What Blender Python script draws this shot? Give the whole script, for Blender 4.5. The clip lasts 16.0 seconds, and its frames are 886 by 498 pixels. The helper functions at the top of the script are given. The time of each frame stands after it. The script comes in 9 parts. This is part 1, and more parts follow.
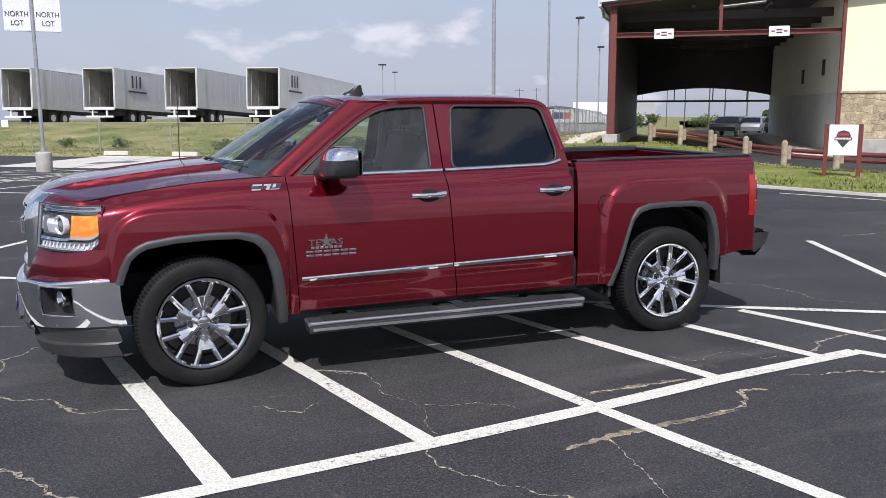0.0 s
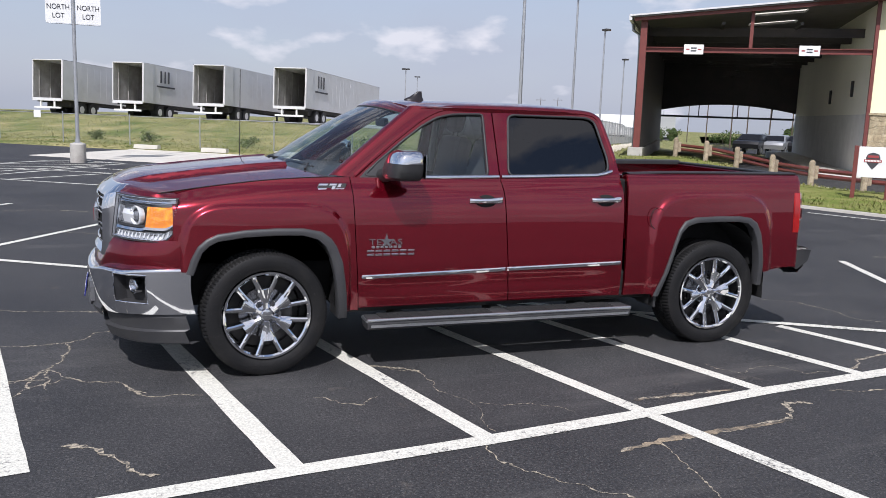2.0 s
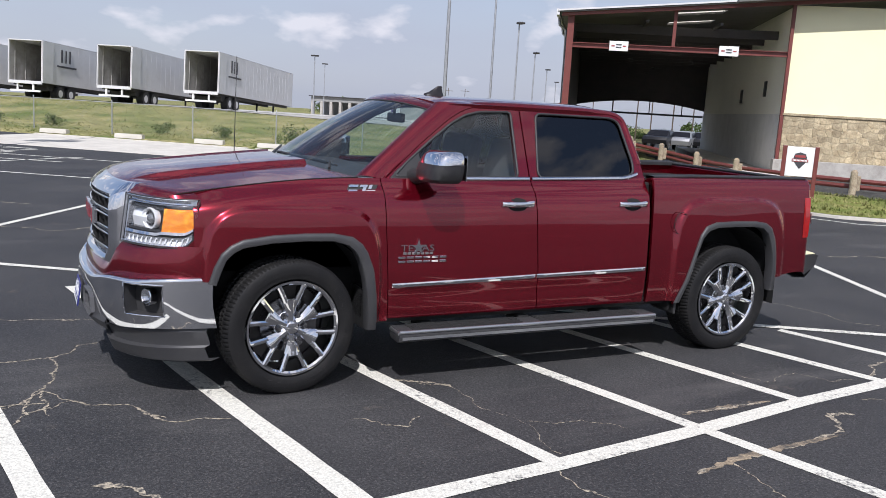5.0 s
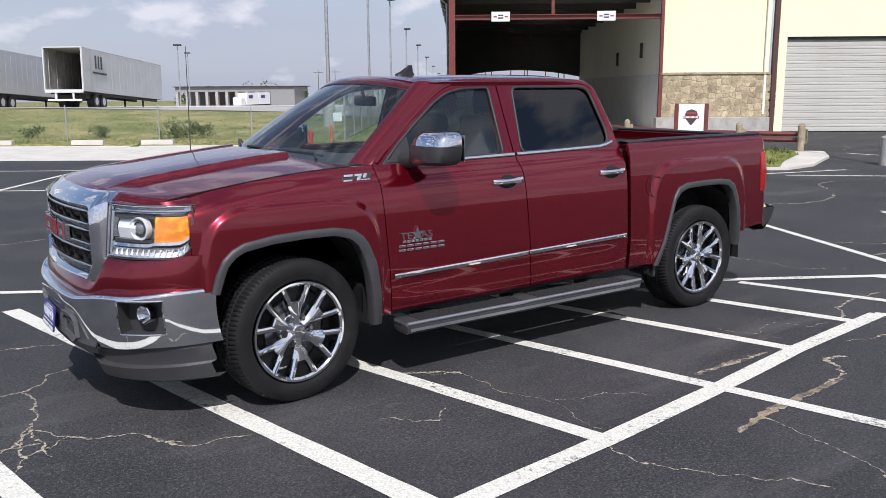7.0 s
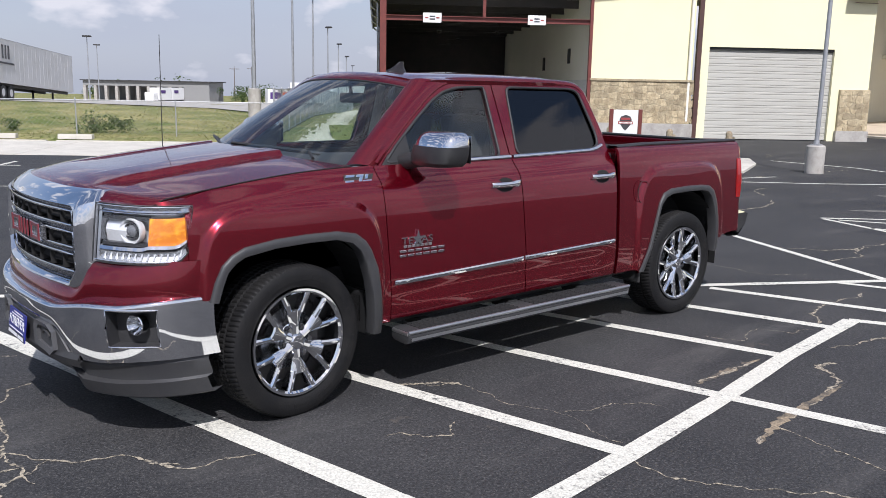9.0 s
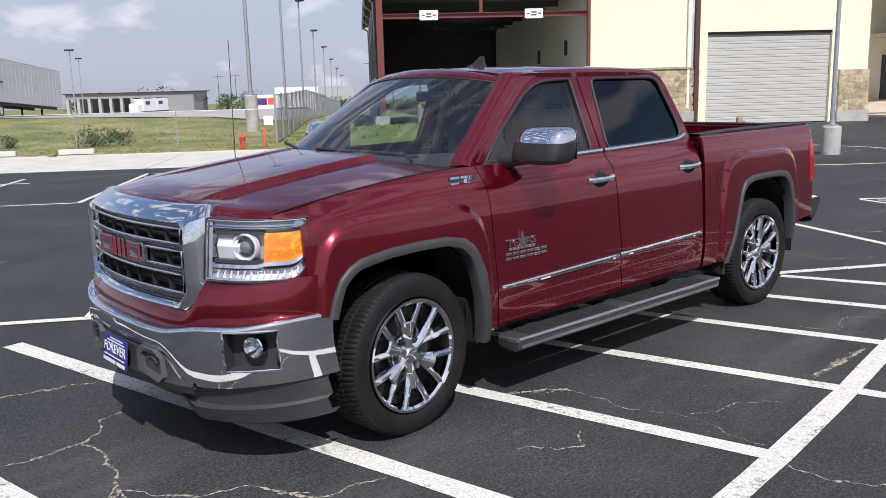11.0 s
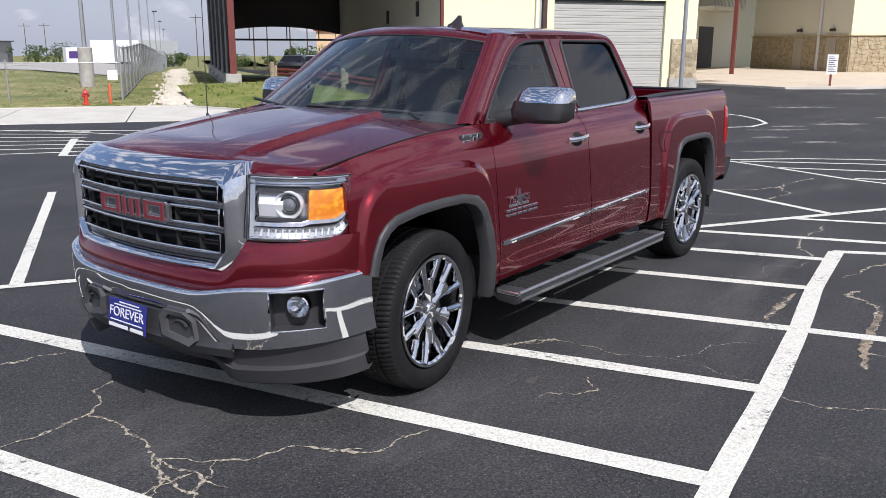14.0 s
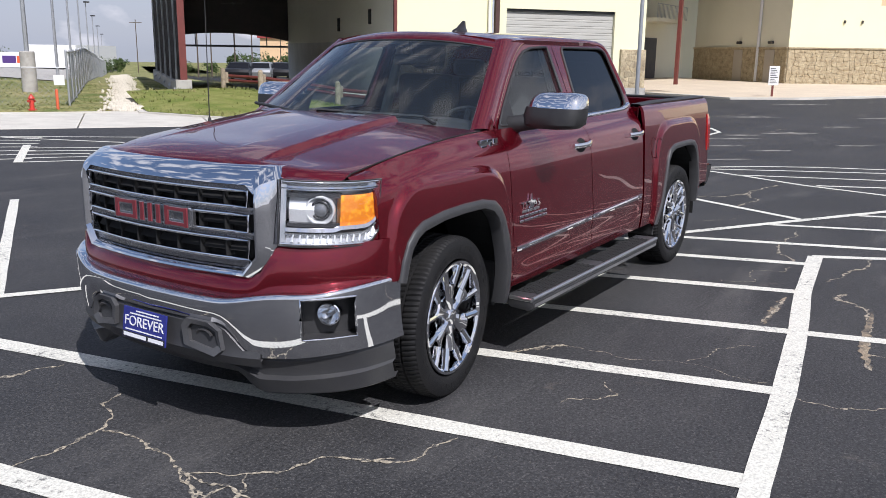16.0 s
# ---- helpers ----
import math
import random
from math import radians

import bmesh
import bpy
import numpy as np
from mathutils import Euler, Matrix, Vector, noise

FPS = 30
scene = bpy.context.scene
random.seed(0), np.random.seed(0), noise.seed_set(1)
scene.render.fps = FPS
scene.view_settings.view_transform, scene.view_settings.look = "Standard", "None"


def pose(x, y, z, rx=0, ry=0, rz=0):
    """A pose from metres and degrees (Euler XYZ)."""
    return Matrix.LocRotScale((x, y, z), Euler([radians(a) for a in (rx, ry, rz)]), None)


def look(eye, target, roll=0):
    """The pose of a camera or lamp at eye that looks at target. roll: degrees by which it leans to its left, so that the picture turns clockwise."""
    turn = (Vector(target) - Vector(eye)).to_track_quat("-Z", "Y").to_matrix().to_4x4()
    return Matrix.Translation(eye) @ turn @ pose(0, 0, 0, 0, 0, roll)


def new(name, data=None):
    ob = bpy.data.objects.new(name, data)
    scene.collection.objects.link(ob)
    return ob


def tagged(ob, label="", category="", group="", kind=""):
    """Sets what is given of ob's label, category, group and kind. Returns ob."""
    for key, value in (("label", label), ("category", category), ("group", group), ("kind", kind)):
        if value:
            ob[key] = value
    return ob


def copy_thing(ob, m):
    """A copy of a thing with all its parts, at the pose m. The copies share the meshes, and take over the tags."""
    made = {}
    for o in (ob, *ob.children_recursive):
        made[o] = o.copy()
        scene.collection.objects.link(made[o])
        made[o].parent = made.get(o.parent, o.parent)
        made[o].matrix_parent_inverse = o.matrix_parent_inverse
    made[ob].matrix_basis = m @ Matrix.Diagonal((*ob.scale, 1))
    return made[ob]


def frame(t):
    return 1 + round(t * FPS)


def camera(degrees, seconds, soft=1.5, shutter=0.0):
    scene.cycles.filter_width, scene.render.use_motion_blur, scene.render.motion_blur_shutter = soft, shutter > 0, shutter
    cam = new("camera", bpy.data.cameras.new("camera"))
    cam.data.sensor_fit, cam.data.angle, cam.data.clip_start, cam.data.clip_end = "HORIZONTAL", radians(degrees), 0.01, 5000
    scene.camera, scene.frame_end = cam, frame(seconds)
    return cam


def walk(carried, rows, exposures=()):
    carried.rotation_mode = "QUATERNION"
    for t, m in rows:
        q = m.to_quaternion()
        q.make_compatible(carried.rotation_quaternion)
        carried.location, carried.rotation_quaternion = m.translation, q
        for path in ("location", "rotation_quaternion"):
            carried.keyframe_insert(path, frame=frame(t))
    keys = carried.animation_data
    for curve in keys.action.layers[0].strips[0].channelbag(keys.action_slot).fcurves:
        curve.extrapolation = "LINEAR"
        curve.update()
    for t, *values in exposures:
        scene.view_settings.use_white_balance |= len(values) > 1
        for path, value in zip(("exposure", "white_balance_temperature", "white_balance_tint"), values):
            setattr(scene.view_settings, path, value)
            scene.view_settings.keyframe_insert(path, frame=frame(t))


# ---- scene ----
cam = camera(55.3, 16.0, 0.6)
PATH = [
    (0, (-0.466, -5.63, 1.837), (0.239, -3.789, 1.502), -0.2),
    (0.5, (-0.517, -5.597, 1.836), (0.17, -3.745, 1.522), -0.4),
    (1, (-0.583, -5.643, 1.834), (0.123, -3.793, 1.549), -0.2),
    (1.5, (-0.685, -5.694, 1.827), (-0.011, -3.842, 1.49), -0.1),
    (2, (-0.813, -5.7, 1.846), (-0.138, -3.846, 1.524), 2.0),
    (2.5, (-1.004, -5.648, 1.857), (-0.309, -3.795, 1.568), 1.0),
    (3, (-1.149, -5.566, 1.868), (-0.412, -3.727, 1.591), 1.0),
    (3.5, (-1.217, -5.457, 1.869), (-0.524, -3.606, 1.563), 0.6),
    (4, (-1.264, -5.303, 1.869), (-0.494, -3.484, 1.553), 2.2),
    (4.2, (-1.304, -5.227, 1.861), (-0.498, -3.425, 1.539), 2.5),
    (6.3, (-1.834, -4.663, 1.854), (-0.854, -2.954, 1.511), 1.8),
    (6.5, (-1.892, -4.596, 1.85), (-0.884, -2.904, 1.507), 0.7),
    (7, (-2.052, -4.444, 1.842), (-0.931, -2.831, 1.464), -0.4),
    (7.5, (-2.079, -4.261, 1.832), (-0.935, -2.667, 1.446), -0.7),
    (8, (-2.105, -4.14, 1.829), (-0.919, -2.568, 1.482), 0.5),
    (8.5, (-2.16, -4.066, 1.821), (-0.914, -2.548, 1.441), 1.4),
    (9, (-2.329, -3.931, 1.82), (-1.051, -2.44, 1.446), 1.1),
    (9.5, (-2.468, -3.809, 1.82), (-1.185, -2.333, 1.4), 1.2),
    (10, (-2.521, -3.635, 1.8), (-1.286, -2.113, 1.399), 0.6),
    (10.2, (-2.541, -3.536, 1.796), (-1.297, -2.019, 1.408), 0.1),
    (12.3, (-3.023, -2.983, 1.83), (-1.605, -1.631, 1.426), -0.3),
    (12.5, (-3.08, -2.88, 1.809), (-1.631, -1.566, 1.393), 0.4),
    (13, (-3.168, -2.753, 1.812), (-1.678, -1.495, 1.368), -0.5),
    (13.5, (-3.261, -2.667, 1.784), (-1.729, -1.464, 1.33), 0.3),
    (14, (-3.404, -2.642, 1.807), (-1.853, -1.47, 1.336), 0.2),
    (14.5, (-3.492, -2.551, 1.787), (-1.917, -1.414, 1.311), 0.7),
    (15, (-3.572, -2.447, 1.804), (-1.979, -1.331, 1.336), 0.7),
    (15.5, (-3.599, -2.336, 1.786), (-1.983, -1.25, 1.329), 0.5),
    (16, (-3.606, -2.291, 1.782), (-1.975, -1.224, 1.331), 0.8),
]
walk(cam, [(t, look(eye, target, roll)) for t, eye, target, roll in PATH], [(0.0, 0.20, 6050, 15), (16.0, 0.20, 6050, 15)])

# ---------------------------------------------------------------- light
SUN_DIR = Vector((0.31, 0.57, -0.76)).normalized()      # the way the light travels
world = bpy.data.worlds.new("sky")
scene.world = world
world.use_nodes = True
wn, wl = world.node_tree.nodes, world.node_tree.links
wn.clear()
w_out = wn.new("ShaderNodeOutputWorld")
w_bg = wn.new("ShaderNodeBackground")
w_bg.inputs["Strength"].default_value = 0.110
w_sky = wn.new("ShaderNodeTexSky")
w_sky.sky_type = "NISHITA"
w_sky.sun_disc = False
w_sky.sun_elevation = math.asin(-SUN_DIR.z)
w_sky.sun_rotation = math.atan2(-SUN_DIR.x, -SUN_DIR.y)
w_sky.dust_density = 1.2
w_sky.air_density = 1.0
w_tc = wn.new("ShaderNodeTexCoord")
w_map = wn.new("ShaderNodeMapping")
w_map.inputs["Scale"].default_value = (1.0, 1.0, 2.6)
w_noise = wn.new("ShaderNodeTexNoise")
w_noise.inputs["Scale"].default_value = 3.3
w_noise.inputs["Detail"].default_value = 7.0
w_noise.inputs["Roughness"].default_value = 0.55
w_ramp = wn.new("ShaderNodeMapRange")       # thin veil of haze
w_ramp.inputs["From Min"].default_value, w_ramp.inputs["From Max"].default_value = 0.30, 0.70
w_ramp.inputs["To Min"].default_value, w_ramp.inputs["To Max"].default_value = 0.72, 1.0
w_mix = wn.new("ShaderNodeMixRGB")
w_mix.inputs["Color2"].default_value = (3.95, 4.18, 4.78, 1)
w_noise2 = wn.new("ShaderNodeTexNoise")      # small heaped clouds
w_noise2.inputs["Scale"].default_value = 8.5
w_noise2.inputs["Detail"].default_value = 5.0
w_map2 = wn.new("ShaderNodeMapping")
w_map2.inputs["Scale"].default_value = (1.0, 1.0, 2.2)
w_map2.inputs["Location"].default_value = (0.7, 0.25, 0.0)
w_ramp2 = wn.new("ShaderNodeMapRange")
w_ramp2.inputs["From Min"].default_value, w_ramp2.inputs["From Max"].default_value = 0.56, 0.66
w_ramp2.inputs["To Min"].default_value, w_ramp2.inputs["To Max"].default_value = 0.0, 0.85
w_mix2 = wn.new("ShaderNodeMixRGB")
w_mix2.inputs["Color2"].default_value = (6.6, 6.5, 6.6, 1)
wl.new(w_tc.outputs["Generated"], w_map.inputs["Vector"])
wl.new(w_tc.outputs["Generated"], w_map2.inputs["Vector"])
wl.new(w_map.outputs["Vector"], w_noise.inputs["Vector"])
wl.new(w_map2.outputs["Vector"], w_noise2.inputs["Vector"])
wl.new(w_noise.outputs["Fac"], w_ramp.inputs["Value"])
w_sep = wn.new("ShaderNodeSeparateXYZ")     # the haze thins out towards the zenith
wl.new(w_tc.outputs["Generated"], w_sep.inputs["Vector"])
w_high = wn.new("ShaderNodeMapRange")
w_high.interpolation_type = "SMOOTHSTEP"
w_high.inputs["From Min"].default_value, w_high.inputs["From Max"].default_value = 0.06, 0.42
w_high.inputs["To Min"].default_value, w_high.inputs["To Max"].default_value = 0.92, 0.05
wl.new(w_sep.outputs["Z"], w_high.inputs["Value"])
w_mul = wn.new("ShaderNodeMath")
w_mul.operation = "MULTIPLY"
wl.new(w_ramp.outputs["Result"], w_mul.inputs[0])
wl.new(w_high.outputs["Result"], w_mul.inputs[1])
wl.new(w_mul.outputs["Value"], w_mix.inputs["Fac"])
w_more = wn.new("ShaderNodeMapRange")       # more cloud overhead than low down
w_more.inputs["From Min"].default_value, w_more.inputs["From Max"].default_value = 0.20, 0.55
w_more.inputs["To Min"].default_value, w_more.inputs["To Max"].default_value = 0.0, 0.05
wl.new(w_sep.outputs["Z"], w_more.inputs["Value"])
w_add = wn.new("ShaderNodeMath")
w_add.operation = "ADD"
wl.new(w_noise2.outputs["Fac"], w_add.inputs[0])
wl.new(w_more.outputs["Result"], w_add.inputs[1])
w_back = wn.new("ShaderNodeMapRange")       # a heavier field of cloud to the south
w_back.interpolation_type = "SMOOTHSTEP"
w_back.inputs["From Min"].default_value, w_back.inputs["From Max"].default_value = 0.25, -0.45
w_back.inputs["To Min"].default_value, w_back.inputs["To Max"].default_value = 0.0, 0.085
wl.new(w_sep.outputs["Y"], w_back.inputs["Value"])
w_add2 = wn.new("ShaderNodeMath")
w_add2.operation = "ADD"
wl.new(w_add.outputs["Value"], w_add2.inputs[0])
wl.new(w_back.outputs["Result"], w_add2.inputs[1])
wl.new(w_add2.outputs["Value"], w_ramp2.inputs["Value"])
wl.new(w_ramp2.outputs["Result"], w_mix2.inputs["Fac"])
wl.new(w_sky.outputs["Color"], w_mix.inputs["Color1"])
wl.new(w_mix.outputs["Color"], w_mix2.inputs["Color1"])
wl.new(w_mix2.outputs["Color"], w_bg.inputs["Color"])
wl.new(w_bg.outputs["Background"], w_out.inputs["Surface"])

sun_lamp = bpy.data.lights.new("sun", "SUN")
sun_lamp.energy = 4.4
sun_lamp.angle = radians(0.53)
sun_lamp.color = (1.0, 0.965, 0.92)
sun_ob = new("sun", sun_lamp)
sun_ob.matrix_world = look((0, 0, 40), Vector((0, 0, 40)) + SUN_DIR)

# ---------------------------------------------------------------- materials


def material(name, colour, rough=0.6, metal=0.0, second=None, scale=6.0, fine=0.0, fine_scale=120.0, bump=0.0,
             bump_scale=120.0, spread=(0.4, 0.65), coat=0.0, rough_var=0.0, random_var=0.0, detail=6.0, spec=0.5):
    """A surface with large stains (second colour), fine grain and relief, in metres."""
    m = bpy.data.materials.new(name)
    m.use_nodes = True
    nodes, links = m.node_tree.nodes, m.node_tree.links
    b = nodes["Principled BSDF"]
    b.inputs["Roughness"].default_value = rough
    b.inputs["Metallic"].default_value = metal
    b.inputs["Coat Weight"].default_value = coat
    b.inputs["Coat Roughness"].default_value = 0.03
    b.inputs["Specular IOR Level"].default_value = spec
    tc = nodes.new("ShaderNodeTexCoord")
    colour = (*colour[:3], 1)
    b.inputs["Base Color"].default_value = colour
    last = None
    if second is not None:
        n = nodes.new("ShaderNodeTexNoise")
        n.inputs["Scale"].default_value = scale
        n.inputs["Detail"].default_value = detail
        n.inputs["Roughness"].default_value = 0.62
        links.new(tc.outputs["Object"], n.inputs["Vector"])
        r = nodes.new("ShaderNodeMapRange")
        r.inputs["From Min"].default_value, r.inputs["From Max"].default_value = spread
        links.new(n.outputs["Fac"], r.inputs["Value"])
        mx = nodes.new("ShaderNodeMixRGB")
        mx.inputs["Color1"].default_value = colour
        mx.inputs["Color2"].default_value = (*second[:3], 1)
        links.new(r.outputs["Result"], mx.inputs["Fac"])
        last = mx.outputs["Color"]
        if rough_var:
            rr = nodes.new("ShaderNodeMapRange")
            rr.inputs["To Min"].default_value = max(0.0, rough - rough_var)
            rr.inputs["To Max"].default_value = min(1.0, rough + rough_var)
            links.new(n.outputs["Fac"], rr.inputs["Value"])
            links.new(rr.outputs["Result"], b.inputs["Roughness"])
    if fine:
        n2 = nodes.new("ShaderNodeTexNoise")
        n2.inputs["Scale"].default_value = fine_scale
        n2.inputs["Detail"].default_value = 3.0
        links.new(tc.outputs["Object"], n2.inputs["Vector"])
        r2 = nodes.new("ShaderNodeMapRange")
        r2.inputs["From Min"].default_value, r2.inputs["From Max"].default_value = 0.3, 0.7
        r2.inputs["To Min"].default_value, r2.inputs["To Max"].default_value = 1 - fine, 1 + fine
        links.new(n2.outputs["Fac"], r2.inputs["Value"])
        mu = nodes.new("ShaderNodeMixRGB")
        mu.blend_type = "MULTIPLY"
        mu.inputs["Fac"].default_value = 1.0
        if last is None:
            mu.inputs["Color1"].default_value = colour
        else:
            links.new(last, mu.inputs["Color1"])
        links.new(r2.outputs["Result"], mu.inputs["Color2"])
        last = mu.outputs["Color"]
    if random_var:
        oi = nodes.new("ShaderNodeObjectInfo")
        r3 = nodes.new("ShaderNodeMapRange")
        r3.inputs["To Min"].default_value, r3.inputs["To Max"].default_value = 1 - random_var, 1 + random_var
        links.new(oi.outputs["Random"], r3.inputs["Value"])
        mu = nodes.new("ShaderNodeMixRGB")
        mu.blend_type = "MULTIPLY"
        mu.inputs["Fac"].default_value = 1.0
        if last is None:
            mu.inputs["Color1"].default_value = colour
        else:
            links.new(last, mu.inputs["Color1"])
        links.new(r3.outputs["Result"], mu.inputs["Color2"])
        last = mu.outputs["Color"]
    if last is not None:
        links.new(last, b.inputs["Base Color"])
    if bump:
        n4 = nodes.new("ShaderNodeTexNoise")
        n4.inputs["Scale"].default_value = bump_scale
        n4.inputs["Detail"].default_value = 4.0
        links.new(tc.outputs["Object"], n4.inputs["Vector"])
        bp = nodes.new("ShaderNodeBump")
        bp.inputs["Strength"].default_value = bump
        bp.inputs["Distance"].default_value = 0.01
        links.new(n4.outputs["Fac"], bp.inputs["Height"])
        links.new(bp.outputs["Normal"], b.inputs["Normal"])
    return m


def asphalt(name):
    """Sealed asphalt: dark binder, pale grit, grey traffic film and tan dust in patches."""
    m = material(name, (0.025, 0.025, 0.0265), 0.74, second=(0.051, 0.050, 0.050), scale=0.6, fine=0.50, fine_scale=60, bump=0.55, bump_scale=130,
                 spread=(0.38, 0.74), rough_var=0.12, spec=0.35, detail=9.0)
    nodes, links = m.node_tree.nodes, m.node_tree.links
    b = nodes["Principled BSDF"]
    last = b.inputs["Base Color"].links[0].from_socket
    tc = nodes.new("ShaderNodeTexCoord")

    def layer(last, mask, colour):
        mx = nodes.new("ShaderNodeMixRGB")
        mx.inputs["Color2"].default_value = (*colour, 1)
        links.new(mask, mx.inputs["Fac"])
        links.new(last, mx.inputs["Color1"])
        return mx.outputs["Color"]

    def mask(scale, lo, hi, most, detail=5.0, stretch=(1, 1, 1)):
        mp = nodes.new("ShaderNodeMapping")
        mp.inputs["Scale"].default_value = stretch
        mp.inputs["Rotation"].default_value = (0, 0, 0.62)
        links.new(tc.outputs["Object"], mp.inputs["Vector"])
        n = nodes.new("ShaderNodeTexNoise")
        n.inputs["Scale"].default_value, n.inputs["Detail"].default_value, n.inputs["Roughness"].default_value = scale, detail, 0.66
        links.new(mp.outputs["Vector"], n.inputs["Vector"])
        r = nodes.new("ShaderNodeMapRange")
        r.inputs["From Min"].default_value, r.inputs["From Max"].default_value, r.inputs["To Max"].default_value = lo, hi, most
        links.new(n.outputs["Fac"], r.inputs["Value"])
        return r.outputs["Result"]

    last = layer(last, mask(0.9, 0.56, 0.72, 0.55, 9.0, (0.35, 1.6, 1)), (0.105, 0.100, 0.094))
    last = layer(last, mask(2.6, 0.64, 0.74, 0.5, 10.0), (0.150, 0.128, 0.100))
    last = layer(last, mask(1.1, 0.60, 0.78, 0.6, 8.0), (0.020, 0.020, 0.021))
    vo = nodes.new("ShaderNodeTexVoronoi")
    vo.inputs["Scale"].default_value = 140.0
    links.new(tc.outputs["Object"], vo.inputs["Vector"])
    sp = nodes.new("ShaderNodeSeparateColor")
    links.new(vo.outputs["Color"], sp.inputs["Color"])
    gr = nodes.new("ShaderNodeMapRange")
    gr.inputs["From Min"].default_value, gr.inputs["From Max"].default_value, gr.inputs["To Max"].default_value = 0.80, 1.0, 0.40
    links.new(sp.outputs["Red"], gr.inputs["Value"])
    last = layer(last, gr.outputs["Result"], (0.16, 0.155, 0.145))
    links.new(last, b.inputs["Base Color"])
    return m


ASPHALT = asphalt("asphalt")
CONCRETE = material("concrete", (0.56, 0.53, 0.46), 0.85, second=(0.47, 0.44, 0.38), scale=1.3, fine=0.12, bump=0.25, bump_scale=60)
CONCRETE_GREY = material("grey_concrete", (0.42, 0.40, 0.36), 0.85, second=(0.30, 0.28, 0.25), scale=2.5, fine=0.15, bump=0.3, bump_scale=60)
TAN_PAVING = material("tan_paving", (0.62, 0.52, 0.385), 0.85, second=(0.55, 0.455, 0.335), scale=0.5, fine=0.12, bump=0.2, bump_scale=30)
GRASS_GROUND = material("grass_ground", (0.110, 0.140, 0.042), 0.9, second=(0.28, 0.25, 0.115), scale=0.45, fine=0.5, fine_scale=9, bump=0.9,
                        bump_scale=14, spread=(0.36, 0.62), spec=0.1)
LAWN = material("lawn", (0.13, 0.16, 0.035), 0.9, second=(0.24, 0.23, 0.08), scale=0.9, fine=0.4, fine_scale=25, bump=0.9,
                bump_scale=30, spread=(0.40, 0.68), spec=0.1)
DUST = material("dust_in_cracks", (0.38, 0.33, 0.245), 0.95, second=(0.055, 0.053, 0.05), scale=34, fine=0.35, fine_scale=120, spread=(0.44, 0.60), detail=8.0)
CREAM = material("cream_render", (0.83, 0.79, 0.52), 0.8, second=(0.80, 0.76, 0.50), scale=0.4, fine=0.04, bump=0.1, bump_scale=90)
CREAM_DIM = material("pale_render", (0.86, 0.83, 0.72), 0.8, second=(0.82, 0.79, 0.68), scale=0.4, fine=0.04)
PEACH = material("peach_render", (0.72, 0.50, 0.30), 0.8, second=(0.68, 0.47, 0.28), scale=0.4, fine=0.04)
# darker cream for walls turned from the sun, their shade in the colour
CREAM_SHADED = material("cream_render_shaded", (0.70, 0.68, 0.55), 0.8, second=(0.67, 0.65, 0.52), scale=0.4, fine=0.04)
MAROON = material("maroon_steel", (0.16, 0.040, 0.032), 0.45, second=(0.13, 0.034, 0.028), scale=3, fine=0.1, fine_scale=30)
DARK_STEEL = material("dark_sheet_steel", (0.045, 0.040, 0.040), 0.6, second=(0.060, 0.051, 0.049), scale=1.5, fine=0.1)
BLOCK_GREY = material("grey_block", (0.70, 0.685, 0.65), 0.85, second=(0.62, 0.605, 0.57), scale=1.2, fine=0.1, bump=0.2, bump_scale=40)
SHUTTER = material("shutter_steel", (0.455, 0.445, 0.395), 0.6, second=(0.435, 0.42, 0.37), scale=0.8, fine=0.04, random_var=0.03)
STONE = material("limestone", (0.45, 0.375, 0.240), 0.85, second=(0.30, 0.235, 0.140), scale=3.2, fine=0.25, fine_scale=22, bump=0.6, bump_scale=18, random_var=0.26)
MORTAR = material("mortar", (0.44, 0.375, 0.255), 0.9, second=(0.37, 0.31, 0.205), scale=3, fine=0.2)
GALV = material("galvanised_steel", (0.42, 0.43, 0.44), 0.45, metal=0.6, second=(0.34, 0.35, 0.36), scale=4, fine=0.08)
WHITE_SHEET = material("white_sheet_metal", (0.60, 0.60, 0.595), 0.45, second=(0.50, 0.495, 0.48), scale=0.8, fine=0.05, spread=(0.45, 0.8))
BLACK_STEEL = material("black_steel", (0.025, 0.025, 0.026), 0.6, second=(0.05, 0.045, 0.04), scale=3, fine=0.15)
TRAILER_IN = material("trailer_lining", (0.38, 0.37, 0.35), 0.8, second=(0.28, 0.27, 0.25), scale=2, fine=0.2)
RUBBER = material("tyre_rubber", (0.022, 0.022, 0.023), 0.68, second=(0.034, 0.033, 0.032), scale=9, fine=0.2, fine_scale=150, bump=0.15, bump_scale=200)
WOOD_POST = material("weathered_timber", (0.36, 0.30, 0.21), 0.85, second=(0.22, 0.17, 0.11), scale=7, fine=0.3, fine_scale=40, bump=0.5, bump_scale=40, random_var=0.15)
SIGN_WHITE = material("sign_white", (0.76, 0.76, 0.74), 0.5, second=(0.70, 0.70, 0.68), scale=3, fine=0.03)
INK = material("sign_ink", (0.05, 0.05, 0.055), 0.5, fine=0.1)
SIGN_RED = material("sign_red", (0.30, 0.05, 0.05), 0.5, fine=0.05)
HYDRANT_RED = material("hydrant_red", (0.55, 0.05, 0.03), 0.4, second=(0.45, 0.04, 0.03), scale=8, fine=0.08)
MARKER_RED = material("marker_plastic", (0.62, 0.12, 0.05), 0.5, fine=0.06)
ROCK = material("limestone_riprap", (0.60, 0.55, 0.45), 0.9, second=(0.48, 0.43, 0.34), scale=5, fine=0.2, bump=0.4, bump_scale=30)
PURPLE = material("freight_purple", (0.07, 0.03, 0.16), 0.5, fine=0.04)
